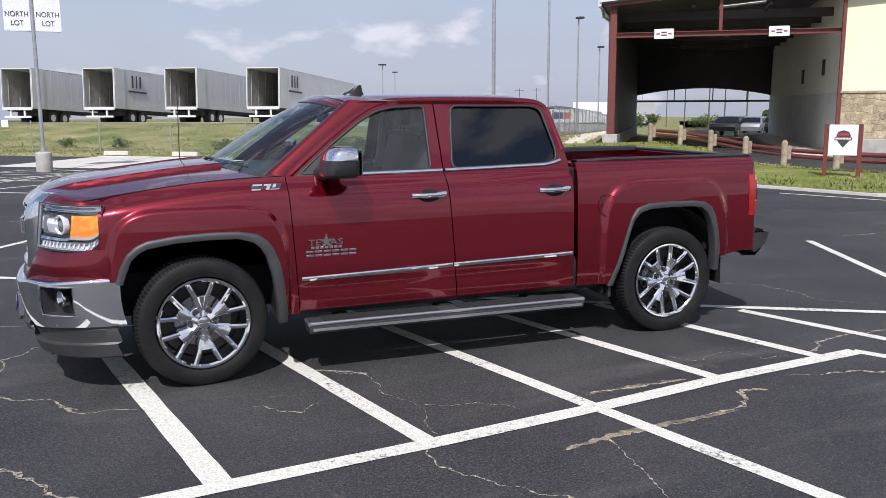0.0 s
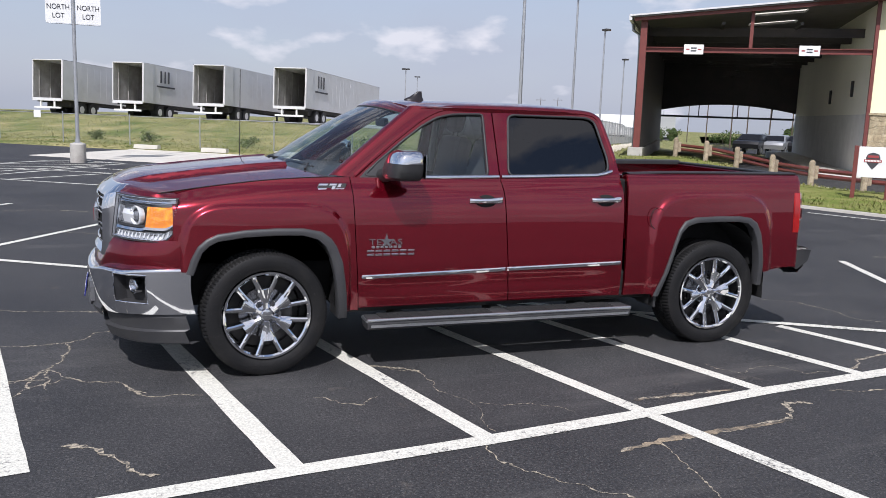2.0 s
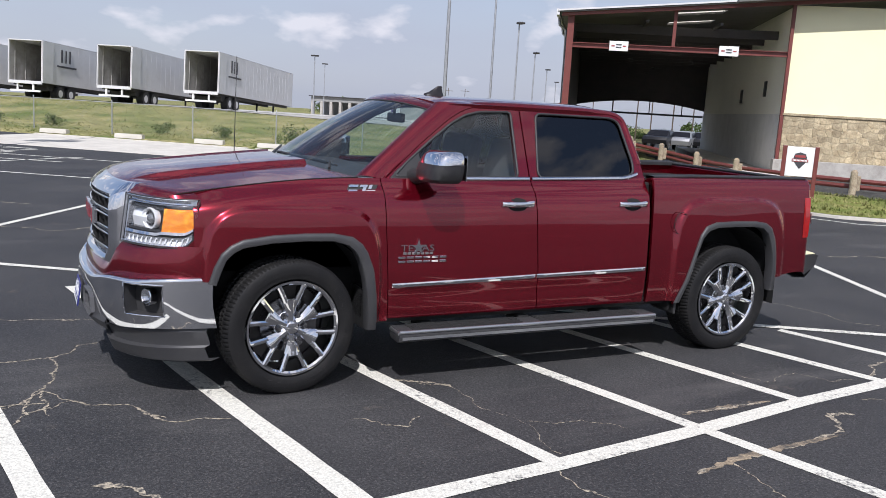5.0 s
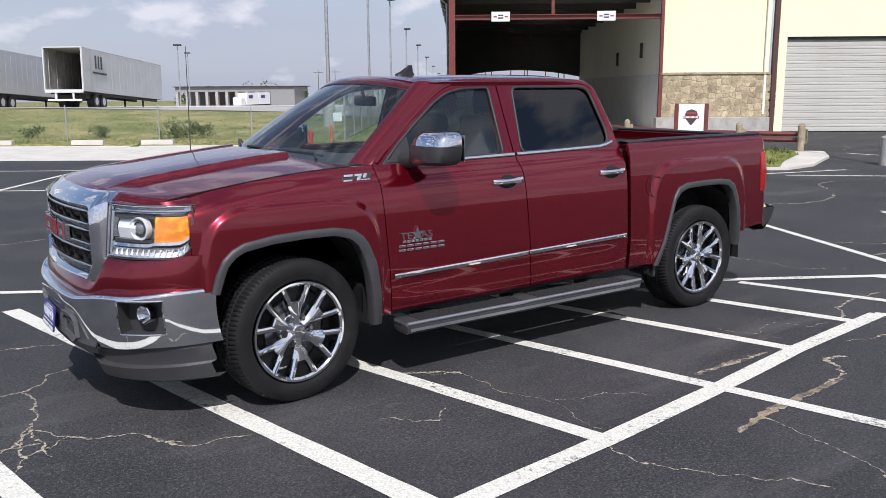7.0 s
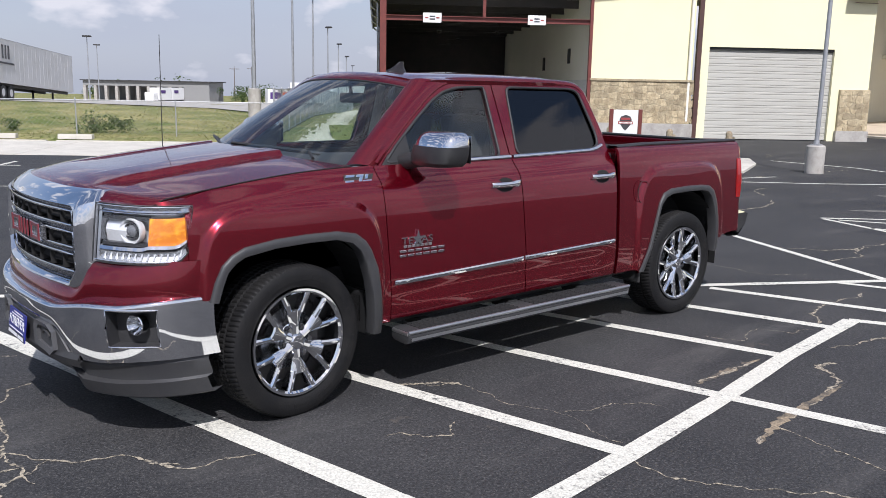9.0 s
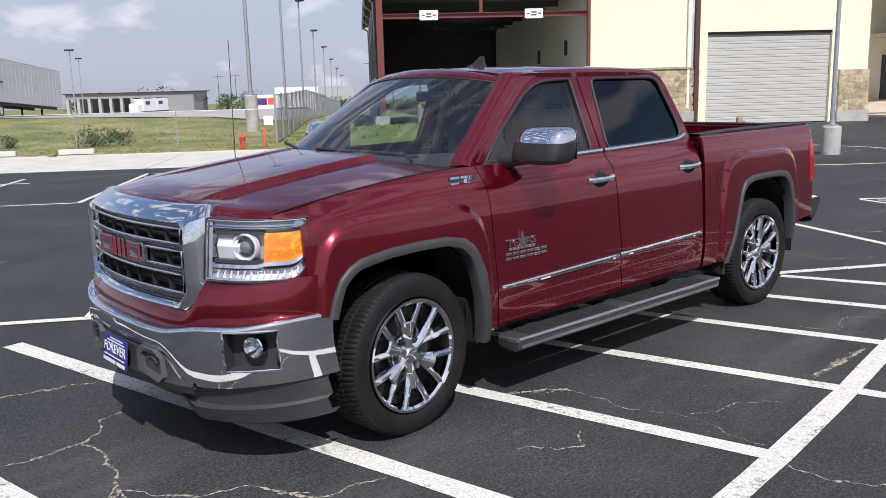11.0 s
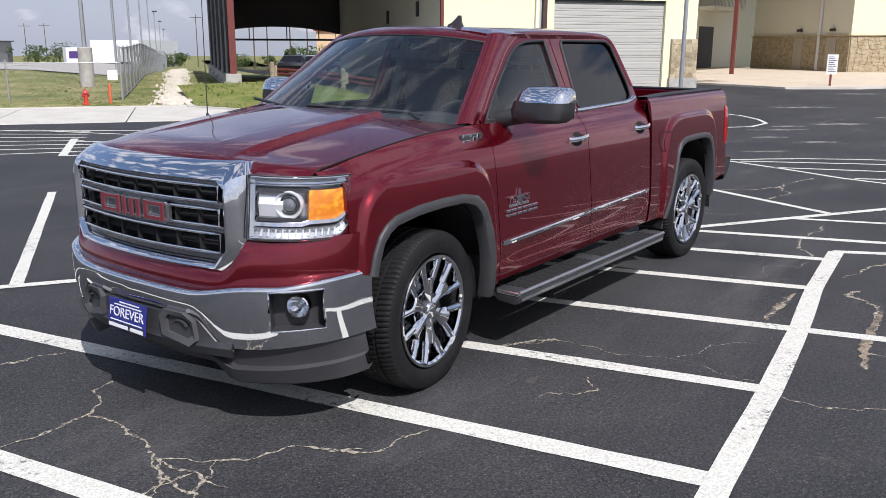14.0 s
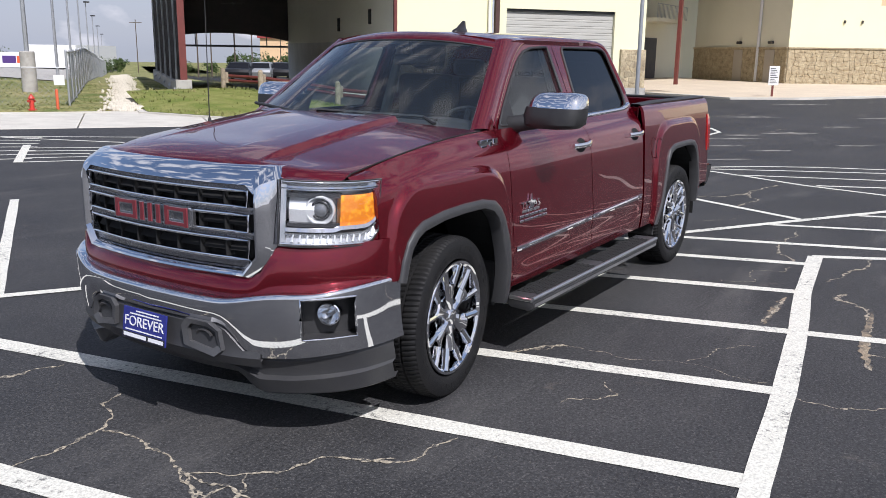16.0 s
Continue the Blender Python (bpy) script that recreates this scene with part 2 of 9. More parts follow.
ORANGE = material("freight_orange", (0.65, 0.10, 0.03), 0.5, fine=0.04)
LEAF = material("tree_leaves", (0.045, 0.075, 0.022), 0.7, second=(0.075, 0.105, 0.03), scale=1.2, fine=0.3, fine_scale=6, spec=0.2)
BARK = material("bark", (0.12, 0.09, 0.06), 0.9, second=(0.07, 0.055, 0.04), scale=6, fine=0.3, bump=0.6, bump_scale=20)
WEED = material("weeds", (0.115, 0.150, 0.042), 0.85, second=(0.27, 0.25, 0.105), scale=0.6, fine=0.3, fine_scale=6, spread=(0.38, 0.62), spec=0.1)


def worn_paint(name):
    """White road paint that lets the asphalt through where it is worn."""
    m = material(name, (0.60, 0.585, 0.51), 0.75, fine=0.26, fine_scale=90, bump=0.35, bump_scale=120)
    nodes, links = m.node_tree.nodes, m.node_tree.links
    b = nodes["Principled BSDF"]
    old = b.inputs["Base Color"].links[0].from_socket
    tc = nodes.new("ShaderNodeTexCoord")
    n = nodes.new("ShaderNodeTexNoise")
    n.inputs["Scale"].default_value, n.inputs["Detail"].default_value, n.inputs["Roughness"].default_value = 26, 9, 0.75
    n2 = nodes.new("ShaderNodeTexNoise")
    n2.inputs["Scale"].default_value, n2.inputs["Detail"].default_value = 1.6, 3
    links.new(tc.outputs["Object"], n.inputs["Vector"])
    links.new(tc.outputs["Object"], n2.inputs["Vector"])
    add = nodes.new("ShaderNodeMath")
    add.operation = "MULTIPLY_ADD"
    add.inputs[1].default_value = 0.45
    links.new(n2.outputs["Fac"], add.inputs[0])
    links.new(n.outputs["Fac"], add.inputs[2])
    r = nodes.new("ShaderNodeMapRange")
    r.inputs["From Min"].default_value, r.inputs["From Max"].default_value = 0.80, 0.92
    links.new(add.outputs["Value"], r.inputs["Value"])
    mx = nodes.new("ShaderNodeMixRGB")
    mx.inputs["Color2"].default_value = (0.10, 0.10, 0.095, 1)
    links.new(r.outputs["Result"], mx.inputs["Fac"])
    links.new(old, mx.inputs["Color1"])
    links.new(mx.outputs["Color"], b.inputs["Base Color"])
    return m


PAINT_LINE = worn_paint("worn_white_road_paint")

# ---------------------------------------------------------------- mesh helpers


def link_mesh(name, bm, mat, parent=None, label="", smooth=False, recalc=True):
    if recalc:
        bmesh.ops.recalc_face_normals(bm, faces=bm.faces)
    me = bpy.data.meshes.new(name)
    bm.to_mesh(me)
    bm.free()
    for mm in (mat if isinstance(mat, (list, tuple)) else (mat,)):
        me.materials.append(mm)
    if smooth:
        me.shade_smooth()
    ob = new(name, me)
    if parent is not None:
        ob.parent = parent
    if label:
        tagged(ob, label)
    return ob


def part(name, bm, mat, parent, label="", smooth=False):
    return link_mesh(name, bm, mat, parent, label, smooth)


def structure(name, bm, mat, label="", category="", smooth=False):
    return tagged(link_mesh(name, bm, mat, None, "", smooth), label, category, "", "structure")


def empty(name, x, y, z=0.0, turn=0.0, label="", category="", group=""):
    ob = new(name)
    ob.matrix_basis = pose(x, y, z, 0, 0, turn)
    return tagged(ob, label, category, group)


def box(bm, lo, hi, bevel=0.0, m=None):
    """A box between two corners, its edges rounded."""
    c = [(a + b) / 2 for a, b in zip(lo, hi)]
    d = [abs(b - a) for a, b in zip(lo, hi)]
    mat4 = Matrix.Translation(c) @ Matrix.Diagonal((*d, 1))
    g = bmesh.ops.create_cube(bm, size=1.0, matrix=mat4)
    if bevel > 0:
        es = list({e for v in g["verts"] for e in v.link_edges})
        r = bmesh.ops.bevel(bm, geom=es, offset=min(bevel, min(d) * 0.45), segments=2, affect="EDGES", profile=0.5)
        vs = list({v for f in r["faces"] for v in f.verts} | {v for v in g["verts"] if v.is_valid})
    else:
        vs = g["verts"]
    if m is not None:
        bmesh.ops.transform(bm, matrix=m, verts=vs)
    return vs


def rod(bm, a, b, r, r2=None, seg=10, caps=True):
    a, b = Vector(a), Vector(b)
    d = b - a
    m = Matrix.Translation((a + b) / 2) @ d.to_track_quat("Z", "Y").to_matrix().to_4x4()
    return bmesh.ops.create_cone(bm, cap_ends=caps, segments=seg, radius1=r, radius2=r if r2 is None else r2, depth=d.length, matrix=m)["verts"]


def tube(bm, pts, r, seg=8, closed=False):
    """A round bar along a line of points."""
    pts = [Vector(p) for p in pts]
    n = len(pts)
    rings = []
    for i, p in enumerate(pts):
        a = pts[(i - 1) % n] if (closed or i > 0) else p
        b = pts[(i + 1) % n] if (closed or i < n - 1) else p
        q = (b - a).normalized().to_track_quat("Z", "Y")
        rr = r[i] if isinstance(r, (list, tuple)) else r
        rings.append([bm.verts.new(p + q @ Vector((rr * math.cos(2 * math.pi * k / seg), rr * math.sin(2 * math.pi * k / seg), 0))) for k in range(seg)])
    for i in range(n if closed else n - 1):
        r1, r2 = rings[i], rings[(i + 1) % n]
        for k in range(seg):
            bm.faces.new((r1[k], r1[(k + 1) % seg], r2[(k + 1) % seg], r2[k]))
    if not closed:
        bm.faces.new(rings[0][::-1])
        bm.faces.new(rings[-1])


def prism(bm, outline, z0, z1):
    """An upright prism over a plan outline."""
    low = [bm.verts.new((x, y, z0)) for x, y in outline]
    top = [bm.verts.new((x, y, z1)) for x, y in outline]
    n = len(outline)
    bm.faces.new(low[::-1])
    bm.faces.new(top)
    for i in range(n):
        bm.faces.new((low[i], low[(i + 1) % n], top[(i + 1) % n], top[i]))


def ribbon(bm, line, width, z):
    """A flat strip along a plan line; width may differ from point to point."""
    pts = [Vector((*p, 0)) for p in line]
    rows = []
    for i, p in enumerate(pts):
        d = (pts[min(i + 1, len(pts) - 1)] - pts[max(i - 1, 0)]).normalized()
        s = Vector((-d.y, d.x, 0)) * (width[i] if isinstance(width, (list, tuple)) else width) / 2
        rows.append((bm.verts.new((p.x + s.x, p.y + s.y, z)), bm.verts.new((p.x - s.x, p.y - s.y, z))))
    for (a, b), (c, d) in zip(rows, rows[1:]):
        bm.faces.new((a, b, d, c))


def grid_mesh(bm, rows, closed_u=False):
    """Quads over rows of points."""
    vs = [[bm.verts.new(p) for p in row] for row in rows]
    for a, b in zip(vs, vs[1:]):
        n = len(a)
        for k in range(n if closed_u else n - 1):
            try:
                bm.faces.new((a[k], a[(k + 1) % n], b[(k + 1) % n], b[k]))
            except ValueError:
                pass
    return vs


def text_mesh(name, words, size, m, mat, parent=None, extrude=0.002):
    """Lettering in the built-in font, as a mesh."""
    cu = bpy.data.curves.new(name, "FONT")
    cu.body = words
    cu.size = size
    cu.extrude = extrude
    cu.align_x = "CENTER"
    cu.align_y = "CENTER"
    tmp = new(name, cu)
    bpy.context.view_layer.update()
    me = bpy.data.meshes.new_from_object(tmp.evaluated_get(bpy.context.evaluated_depsgraph_get()))
    bpy.data.objects.remove(tmp)
    me.materials.clear()
    me.materials.append(mat)
    ob = new(name, me)
    if parent is not None:
        ob.parent = parent
    ob.matrix_basis = m
    return ob


def lerp_table(v, table):
    for (a, p), (b, q) in zip(table, table[1:]):
        if v <= b:
            t = min(1.0, max(0.0, (v - a) / (b - a)))
            return p + (q - p) * t
    return table[-1][1]


def smooth_table(v, table):
    """Cubic through a table of (v, value)."""
    n = len(table)
    if v <= table[0][0]:
        return table[0][1]
    if v >= table[-1][0]:
        return table[-1][1]
    for i in range(n - 1):
        if v <= table[i + 1][0]:
            break
    x0, y0 = table[i]
    x1, y1 = table[i + 1]
    m0 = (y1 - table[i - 1][1]) / (x1 - table[i - 1][0]) if i > 0 else (y1 - y0) / (x1 - x0)
    m1 = (table[i + 2][1] - y0) / (table[i + 2][0] - x0) if i + 2 < n else (y1 - y0) / (x1 - x0)
    h = x1 - x0
    t = (v - x0) / h
    return (2 * t ** 3 - 3 * t * t + 1) * y0 + (t ** 3 - 2 * t * t + t) * h * m0 + (-2 * t ** 3 + 3 * t * t) * y1 + (t ** 3 - t * t) * h * m1


def finish(name, bm, mat, parent, label="", sharp=32, recalc=True):
    """Joins a part, rounded in shading but for its sharp edges."""
    ob = link_mesh(name, bm, mat, parent, label, True, recalc)
    ob.data.set_sharp_from_angle(angle=radians(sharp))
    return ob


def frange(a, b, n):
    return [a + (b - a) * i / n for i in range(n + 1)]


# the site's own axes: s along the building's front, n away from the lot
UX, UY, VX, VY = 0.809, -0.588, 0.588, 0.809
SITE_TURN = -36.0


def site(s, n, z=None):
    p = (UX * s + VX * n, UY * s + VY * n)
    return p if z is None else (*p, z)


SITE = pose(0, 0, 0, 0, 0, SITE_TURN)


def ramp(v, a, b):
    t = min(1.0, max(0.0, (v - a) / (b - a)))
    return t * t * (3 - 2 * t)


def land(s, n):
    """Height of the land; the lot itself is level."""
    crest = min(0.82, max(0.25, 0.32 - 0.020 * s))
    z = -0.06
    verge = ramp(n, 22.2, 22.8) * (1 - ramp(s, 4.0, 4.6)) * 0.12
    bank = crest * ramp(n, 26.5, 39.5) * (1 - ramp(s, -9.0, -2.5)) + 0.12 * ramp(n, 27, 45) * ramp(s, -9, -2.5)
    z += verge + bank
    r = math.hypot(s, n)
    edge = 0.2 - 15 * ramp(n, 66, 80)
    road = (0.02 * (min(n, 190.0) - 36) + 0.06) * ramp(s, edge, edge + 0.8) * (1 - ramp(s, 24, 34)) if n > 36 else 0.0
    far = 0.0135 * max(0.0, r - 62.0)
    back = 0.0205 * max(0.0, min(n, 260.0) - 41.0) * (1 - ramp(s, -3.0, 3.0))
    z -= max(road, far, back)
    return z

# ---------------------------------------------------------------- ground
bm = bmesh.new()
edges_s = [-2600, -1200, -600, -350, -220, -150, -110] + list(range(-90, -10, 4)) + [i * 0.8 for i in range(-13, 9)] + [8, 12, 18, 26, 36, 50, 70, 100, 150, 220, 350, 600, 1200, 2600]
edges_n = [-2600, -900, -300, -120, -60, -20, 5, 15, 20, 21.6, 22.0] + [22.2 + 0.3 * i for i in range(4)] + [24, 25, 26] + [26.5 + 1.3 * i for i in range(11)] + [43, 47, 52, 58, 66, 76, 90, 110, 140, 190, 260, 400, 700, 1400, 2600]
rows = []
for n_ in edges_n:
    row = []
    for s_ in edges_s:
        z_ = land(s_, n_)
        if 24 < n_ < 45 and -95 < s_ < 3:
            z_ += 0.05 * noise.noise(Vector((s_ * 0.6, n_ * 0.6, 0)))
        row.append((*site(s_, n_), z_))
    rows.append(row)
grid_mesh(bm, rows)
structure("ground", bm, GRASS_GROUND, "sunburnt green and straw-coloured grass land", "ground", smooth=True)

bm = bmesh.new()
prism(bm, [site(-90, -70), site(90, -70), site(90, 17.8), site(-90, 17.8)], -0.3, 0.0)
structure("parking_lot", bm, ASPHALT, "dark sealed asphalt parking lot with pale cracks", "asphalt")
bm = bmesh.new()
rows = []
for n_ in (17.8, 22, 28, 36, 44, 52, 60, 75, 95, 130, 190, 260):
    z_ = -0.02 * max(0.0, min(n_, 190) - 36)
    a_ = 3.2 if n_ < 20 else (1.4 if n_ < 51 else (-1.0 if n_ < 74 else -14.0))
    rows.append([site(a_, n_, z_), site(a_ + 9, n_, z_), site(30, n_, min(0.0, z_)), site(90, n_, 0.0)])
grid_mesh(bm, rows)
structure("road", bm, ASPHALT, "dark asphalt drive that runs through the covered bay", "road")
bm = bmesh.new()
rows = []
for n_ in (41.3, 43, 47, 52, 58, 66, 76, 90, 110, 140, 190, 250):
    rows.append([(*site(s_, n_), land(s_, n_) + 0.03) for s_ in (-160, -110, -80, -60, -45, -34, -26, -20, -15, -11, -8, -5.5, -4.2)])
grid_mesh(bm, rows)
structure("freight_yard", bm, CONCRETE_GREY, "pale concrete yard behind the grass bank", "pavement")
bm = bmesh.new()
prism(bm, [site(-90, 17.8), site(-11.5, 17.8), site(-11.5, 22.2), site(-90, 22.2)], -0.3, 0.0)
structure("parking_lot_edge", bm, ASPHALT, "dark asphalt edge of the lot", "asphalt")

# concrete apron of single slabs along the grass
apron = tagged(new("pavement"), "pale concrete apron of large slabs beside the grass", "pavement", "", "structure")
bm = bmesh.new()
box(bm, (0, 0, -0.25), (2.97, 5.0, 0.012), 0.01)
slab_mesh = bpy.data.meshes.new("slab")
bm.to_mesh(slab_mesh)
bm.free()
slab_mesh.materials.append(CONCRETE)
for i in range(-2, 5):
    sl = new("slab", slab_mesh)
    sl.parent = apron
    sl.matrix_basis = Matrix.Translation(site(-11.5 + 3 * i, 17.15, 0)) @ SITE
bm = bmesh.new()
for a, b in ((-17.5, -9.6), (-9.3, 3.6)):
    c = [site(a, 22.15), site(b, 22.15), site(b, 22.32), site(a, 22.32)]
    prism(bm, c, -0.2, 0.035)
structure("kerb", bm, CONCRETE, "low concrete kerb along the grass", "kerb")


def wheel_stop(s, n):
    bm = bmesh.new()
    prof = [(-0.12, 0), (-0.09, 0.15), (0.09, 0.15), (0.12, 0)]
    L = [bm.verts.new((-0.52, y, z)) for y, z in prof]
    R = [bm.verts.new((0.52, y, z)) for y, z in prof]
    bm.faces.new(L)
    bm.faces.new(R[::-1])
    for i in range(4):
        bm.faces.new((L[i], R[i], R[(i + 1) % 4], L[(i + 1) % 4]))
    ob = link_mesh("wheel_stop", bm, CONCRETE)
    ob.matrix_basis = Matrix.Translation((*site(s, n), land(s, n) - 0.015)) @ SITE
    return tagged(ob, "pale precast concrete wheel stop lying on the grass verge", "wheel stop", "wheel stops along the verge")


for s_ in (-17.1, -14.2, -11.2, -8.9):
    wheel_stop(s_, 22.75)

# painted lines


def marking(line, width=0.105, z=0.004, name="marking"):
    bm = bmesh.new()
    fine = []
    for (x0, y0), (x1, y1) in zip(line, line[1:]):
        k = max(1, int(math.hypot(x1 - x0, y1 - y0) / 0.25))
        fine += [(x0 + (x1 - x0) * i / k, y0 + (y1 - y0) * i / k) for i in range(k)]
    fine.append(line[-1])
    ribbon(bm, fine, [width * (1 + random.uniform(-0.05, 0.05)) for _ in fine], z)
    return structure(name, bm, PAINT_LINE, "worn white painted line on the asphalt", "road marking")


marking([(-3.2, -2.02), (-0.105, -1.618), (1.04, -1.49), (2.19, -1.335), (3.24, -1.165), (4.62, -1.01)], 0.125, 0.0055)
for (x0, y0), (x1, y1), w_ in (((-0.095, -1.6), (-1.1, 3.35), 0.14), ((1.04, -1.46), (-0.05, 3.0), 0.12), ((2.58, -2.79), (1.15, 2.5), 0.11),
                               ((3.26, -1.16), (2.4, 1.75), 0.11), ((4.27, -1.0), (3.62, 1.05), 0.11), ((5.95, -3.2), (4.70, 0.36), 0.105),
                               ((-1.42, -1.3), (-2.53, 4.6), 0.135), ((3.0, -4.3), (2.58, -2.79), 0.11)):
    marking([(x0, y0), (x1, y1)], w_)
marking([(4.62, -0.99), (5.15, -2.0)], 0.10)
marking([(-3.4, 5.55), (0.0, 3.43), (3.6, 1.13), (7.9, -1.4), (12.0, -3.95)], 0.10, 0.0065)
for (x0, y0), (x1, y1) in (((-0.42, 3.7), (1.95, 7.5)), ((-2.9, 5.25), (-0.6, 9.1)), ((6.5, -0.5), (8.25, 3.2)), ((-5.2, 6.8), (-2.9, 10.6)),
                           ((2.15, 11.6), (5.1, 15.75)), ((0.0, 12.9), (2.8, 17.0)), ((-4.5, 15.9), (-1.7, 19.8))):
    marking([(x0, y0), (x1, y1)], 0.10)
# hatched ends of the rows
marking([(5.1, 15.75), (5.7, 15.2), (6.05, 14.65), (7.9, 12.3)], 0.09)
for k in range(7):
    marking([(2.6 + 0.42 * k, 12.2 + 0.59 * k), (4.3 + 0.34 * k, 11.0 + 0.5 * k)], 0.08)
marking([(-4.4, 15.9), (2.15, 11.6)], 0.09)
marking([(-2.0, 19.0), (2.6, 15.9)], 0.09)
for k in range(6):
    marking([(-4.0 - 1.1 * k, 17.0 + 0.8 * k), (-8.2 - 1.1 * k, 16.0 + 0.75 * k)], 0.09)
# hatched island round the banner post, and one nearer the apron's middle
for a, b in (((-15.6, 11.5), (-15.5, 15.7)), ((-15.5, 15.7), (-14.9, 16.4)), ((-14.9, 16.4), (-13.1, 16.1)), ((-13.1, 16.1), (-13.7, 11.5)), ((-14.0, 12.85), (-10.4, 13.2)), ((-11.9, 10.4), (-10.9, 14.8))):
    marking([site(*a), site(*b)], 0.09)
for k in range(4):
    marking([site(-15.5, 11.6 + 1.1 * k), site(-13.4, 13.0 + 1.1 * k)], 0.09, 0.0062)
marking([site(-3.15, 10.9), site(-3.25, 13.6)], 0.14, 0.0072)
marking([site(-3.15, 10.95), site(-0.6, 10.95)], 0.09)
marking([site(-3.9, 15.3), site(-0.4, 12.9)], 0.09)
for k in range(4):
    marking([site(-3.2, 11.5 + 0.52 * k), site(-0.6, 11.35 + 0.40 * k)], 0.085, 0.0062)
# stalls and the splayed lines of the aisle end beyond the truck's tail
for line in ([(10.2, 1.95), (10.75, 1.45), (11.17, 0.98), (11.68, 0.19), (12.06, -0.77), (12.6, -2.6)], [(10.22, 1.70), (11.0, 0.25), (12.0, -1.7)],
             [(10.15, 1.90), (9.76, 0.90), (9.33, 0.0), (8.9, -1.7)], [(9.82, 1.05), (11.2, -2.3)], [(9.40, -0.17), (10.4, -2.3)], [(5.94, -0.24), (7.0, -3.0)], [(7.13, -0.92), (7.65, -2.3)]):
    marking(line, 0.085)
marking([(13.6, 5.75), (15.2, 4.25), (16.3, 3.45), (17.4, 3.45), (18.4, 3.95), (19.3, 4.7), (19.8, 5.7), (19.9, 8.1)], 0.10)
marking([(12.4, 8.3), (13.4, 6.2), (15.6, 5.6)], 0.09, 0.0065)

# pale, dirt-filled cracks


def crack(line, width=0.016, jag=0.05, seed=1, z=0.0022):
    rnd = random.Random(seed)
    pts = [Vector((*p, 0)) for p in line]
    for _ in range(4):
        out = [pts[0]]
        for a, b in zip(pts, pts[1:]):
            d = b - a
            if d.length > 0.03:
                out.append((a + b) / 2 + Vector((-d.y, d.x, 0)) * rnd.uniform(-jag, jag) * 2.2)
            out.append(b)
        pts = out
    bm = bmesh.new()
    ws = [width * (0.25 + 1.1 * rnd.random() ** 2) * (0.6 + 0.8 * abs(noise.noise(p * 3))) for p in pts]
    ws[0] = ws[-1] = 0.002
    ribbon(bm, [(p.x, p.y) for p in pts], ws, z + 0.00022 * (seed % 8))
    return structure("crack", bm, DUST, "pale jagged crack in the asphalt filled with dust", "crack")


crack([(-1.73, 1.12), (-1.52, 1.10), (-1.35, 1.13), (-1.24, 1.20), (-1.17, 1.39), (-1.03, 1.42)], 0.028, 0.06, 1)
crack([(-1.36, 1.12), (-1.36, 0.78), (-1.41, 0.50), (-1.49, 0.30), (-1.5, 0.05)], 0.030, 0.06, 2)
crack([(-1.42, 0.48), (-1.19, 0.13), (-0.99, 0.08), (-0.79, -0.21)], 0.020, 0.06, 3)
crack([(-0.9, -0.05), (-0.77, -0.28), (-0.6, -0.28), (-0.45, -0.33)], 0.032, 0.05, 4)
crack([(-1.42, 0.48), (-1.51, 0.31), (-1.60, 0.2), (-1.9, 0.1)], 0.028, 0.08, 5)
crack([(-1.41, 0.45), (-1.39, 0.20), (-1.39, 0.0)], 0.022, 0.06, 31)
crack([(-1.27, 0.23), (-1.37, 0.13), (-1.50, 0.09), (-1.55, -0.01), (-1.62, -0.12)], 0.026, 0.07, 32)
crack([(-1.40, 0.22), (-1.58, 0.25), (-1.72, 0.24), (-1.86, 0.27)], 0.018, 0.06, 33)
crack([(-2.6, 0.9), (-2.1, 1.0), (-1.73, 1.12)], 0.014, 0.08, 6)
crack([(0.55, 0.15), (0.75, 0.04), (1.03, -0.14), (1.07, -0.41), (1.17, -0.85), (1.13, -1.38)], 0.013, 0.07, 7)
crack([(0.62, 0.12), (0.85, -0.02), (1.05, -0.18)], 0.055, 0.06, 8)
crack([(1.0, -1.55), (0.98, -1.78), (1.12, -1.97), (1.29, -2.18), (1.5, -2.5)], 0.020, 0.08, 9)
crack([(1.69, -1.84), (2.1, -1.74), (2.60, -1.72), (3.05, -1.64), (3.23, -1.4), (3.4, -1.46)], 0.045, 0.05, 10)
crack([(2.0, -1.78), (1.95, -2.06), (1.90, -2.36), (1.78, -2.6), (1.7, -3.0)], 0.018, 0.07, 11)
crack([(2.26, -1.08), (2.56, -1.09), (2.95, -1.09)], 0.045, 0.05, 12)
crack([(3.71, -1.26), (4.06, -1.33), (4.44, -1.45), (4.9, -1.5)], 0.035, 0.07, 13)
crack([(3.25, -0.50), (3.39, -0.78), (3.75, -0.66), (3.85, -0.90), (4.1, -0.95)], 0.012, 0.09, 14)
crack([(-1.24, -0.98), (-0.95, -1.23), (-0.74, -1.49)], 0.050, 0.07, 15)
crack([(-2.2, 2.5), (-1.6, 2.2), (-1.10, 2.12), (-0.95, 2.05)], 0.030, 0.08, 16)
crack([(0.2, -0.55), (0.5, -0.75), (0.62, -0.62)], 0.02, 0.1, 17)
crack([(5.2, 1.6), (5.6, 1.2), (5.7, 0.4), (6.1, 0.1)], 0.016, 0.08, 18)
crack([(6.8, 0.3), (7.6, 0.2), (8.3, 0.5), (9.1, 0.3)], 0.05, 0.06, 19)
crack([(-2.2, 7.0), (-1.2, 6.6), (-0.2, 6.9)], 0.04, 0.08, 20)
crack([(1.2, -0.9), (1.55, -0.98), (1.75, -1.2)], 0.012, 0.08, 21)
crack([(9.0, 3.4), (10.1, 3.1), (11.6, 3.5)], 0.06, 0.05, 22)
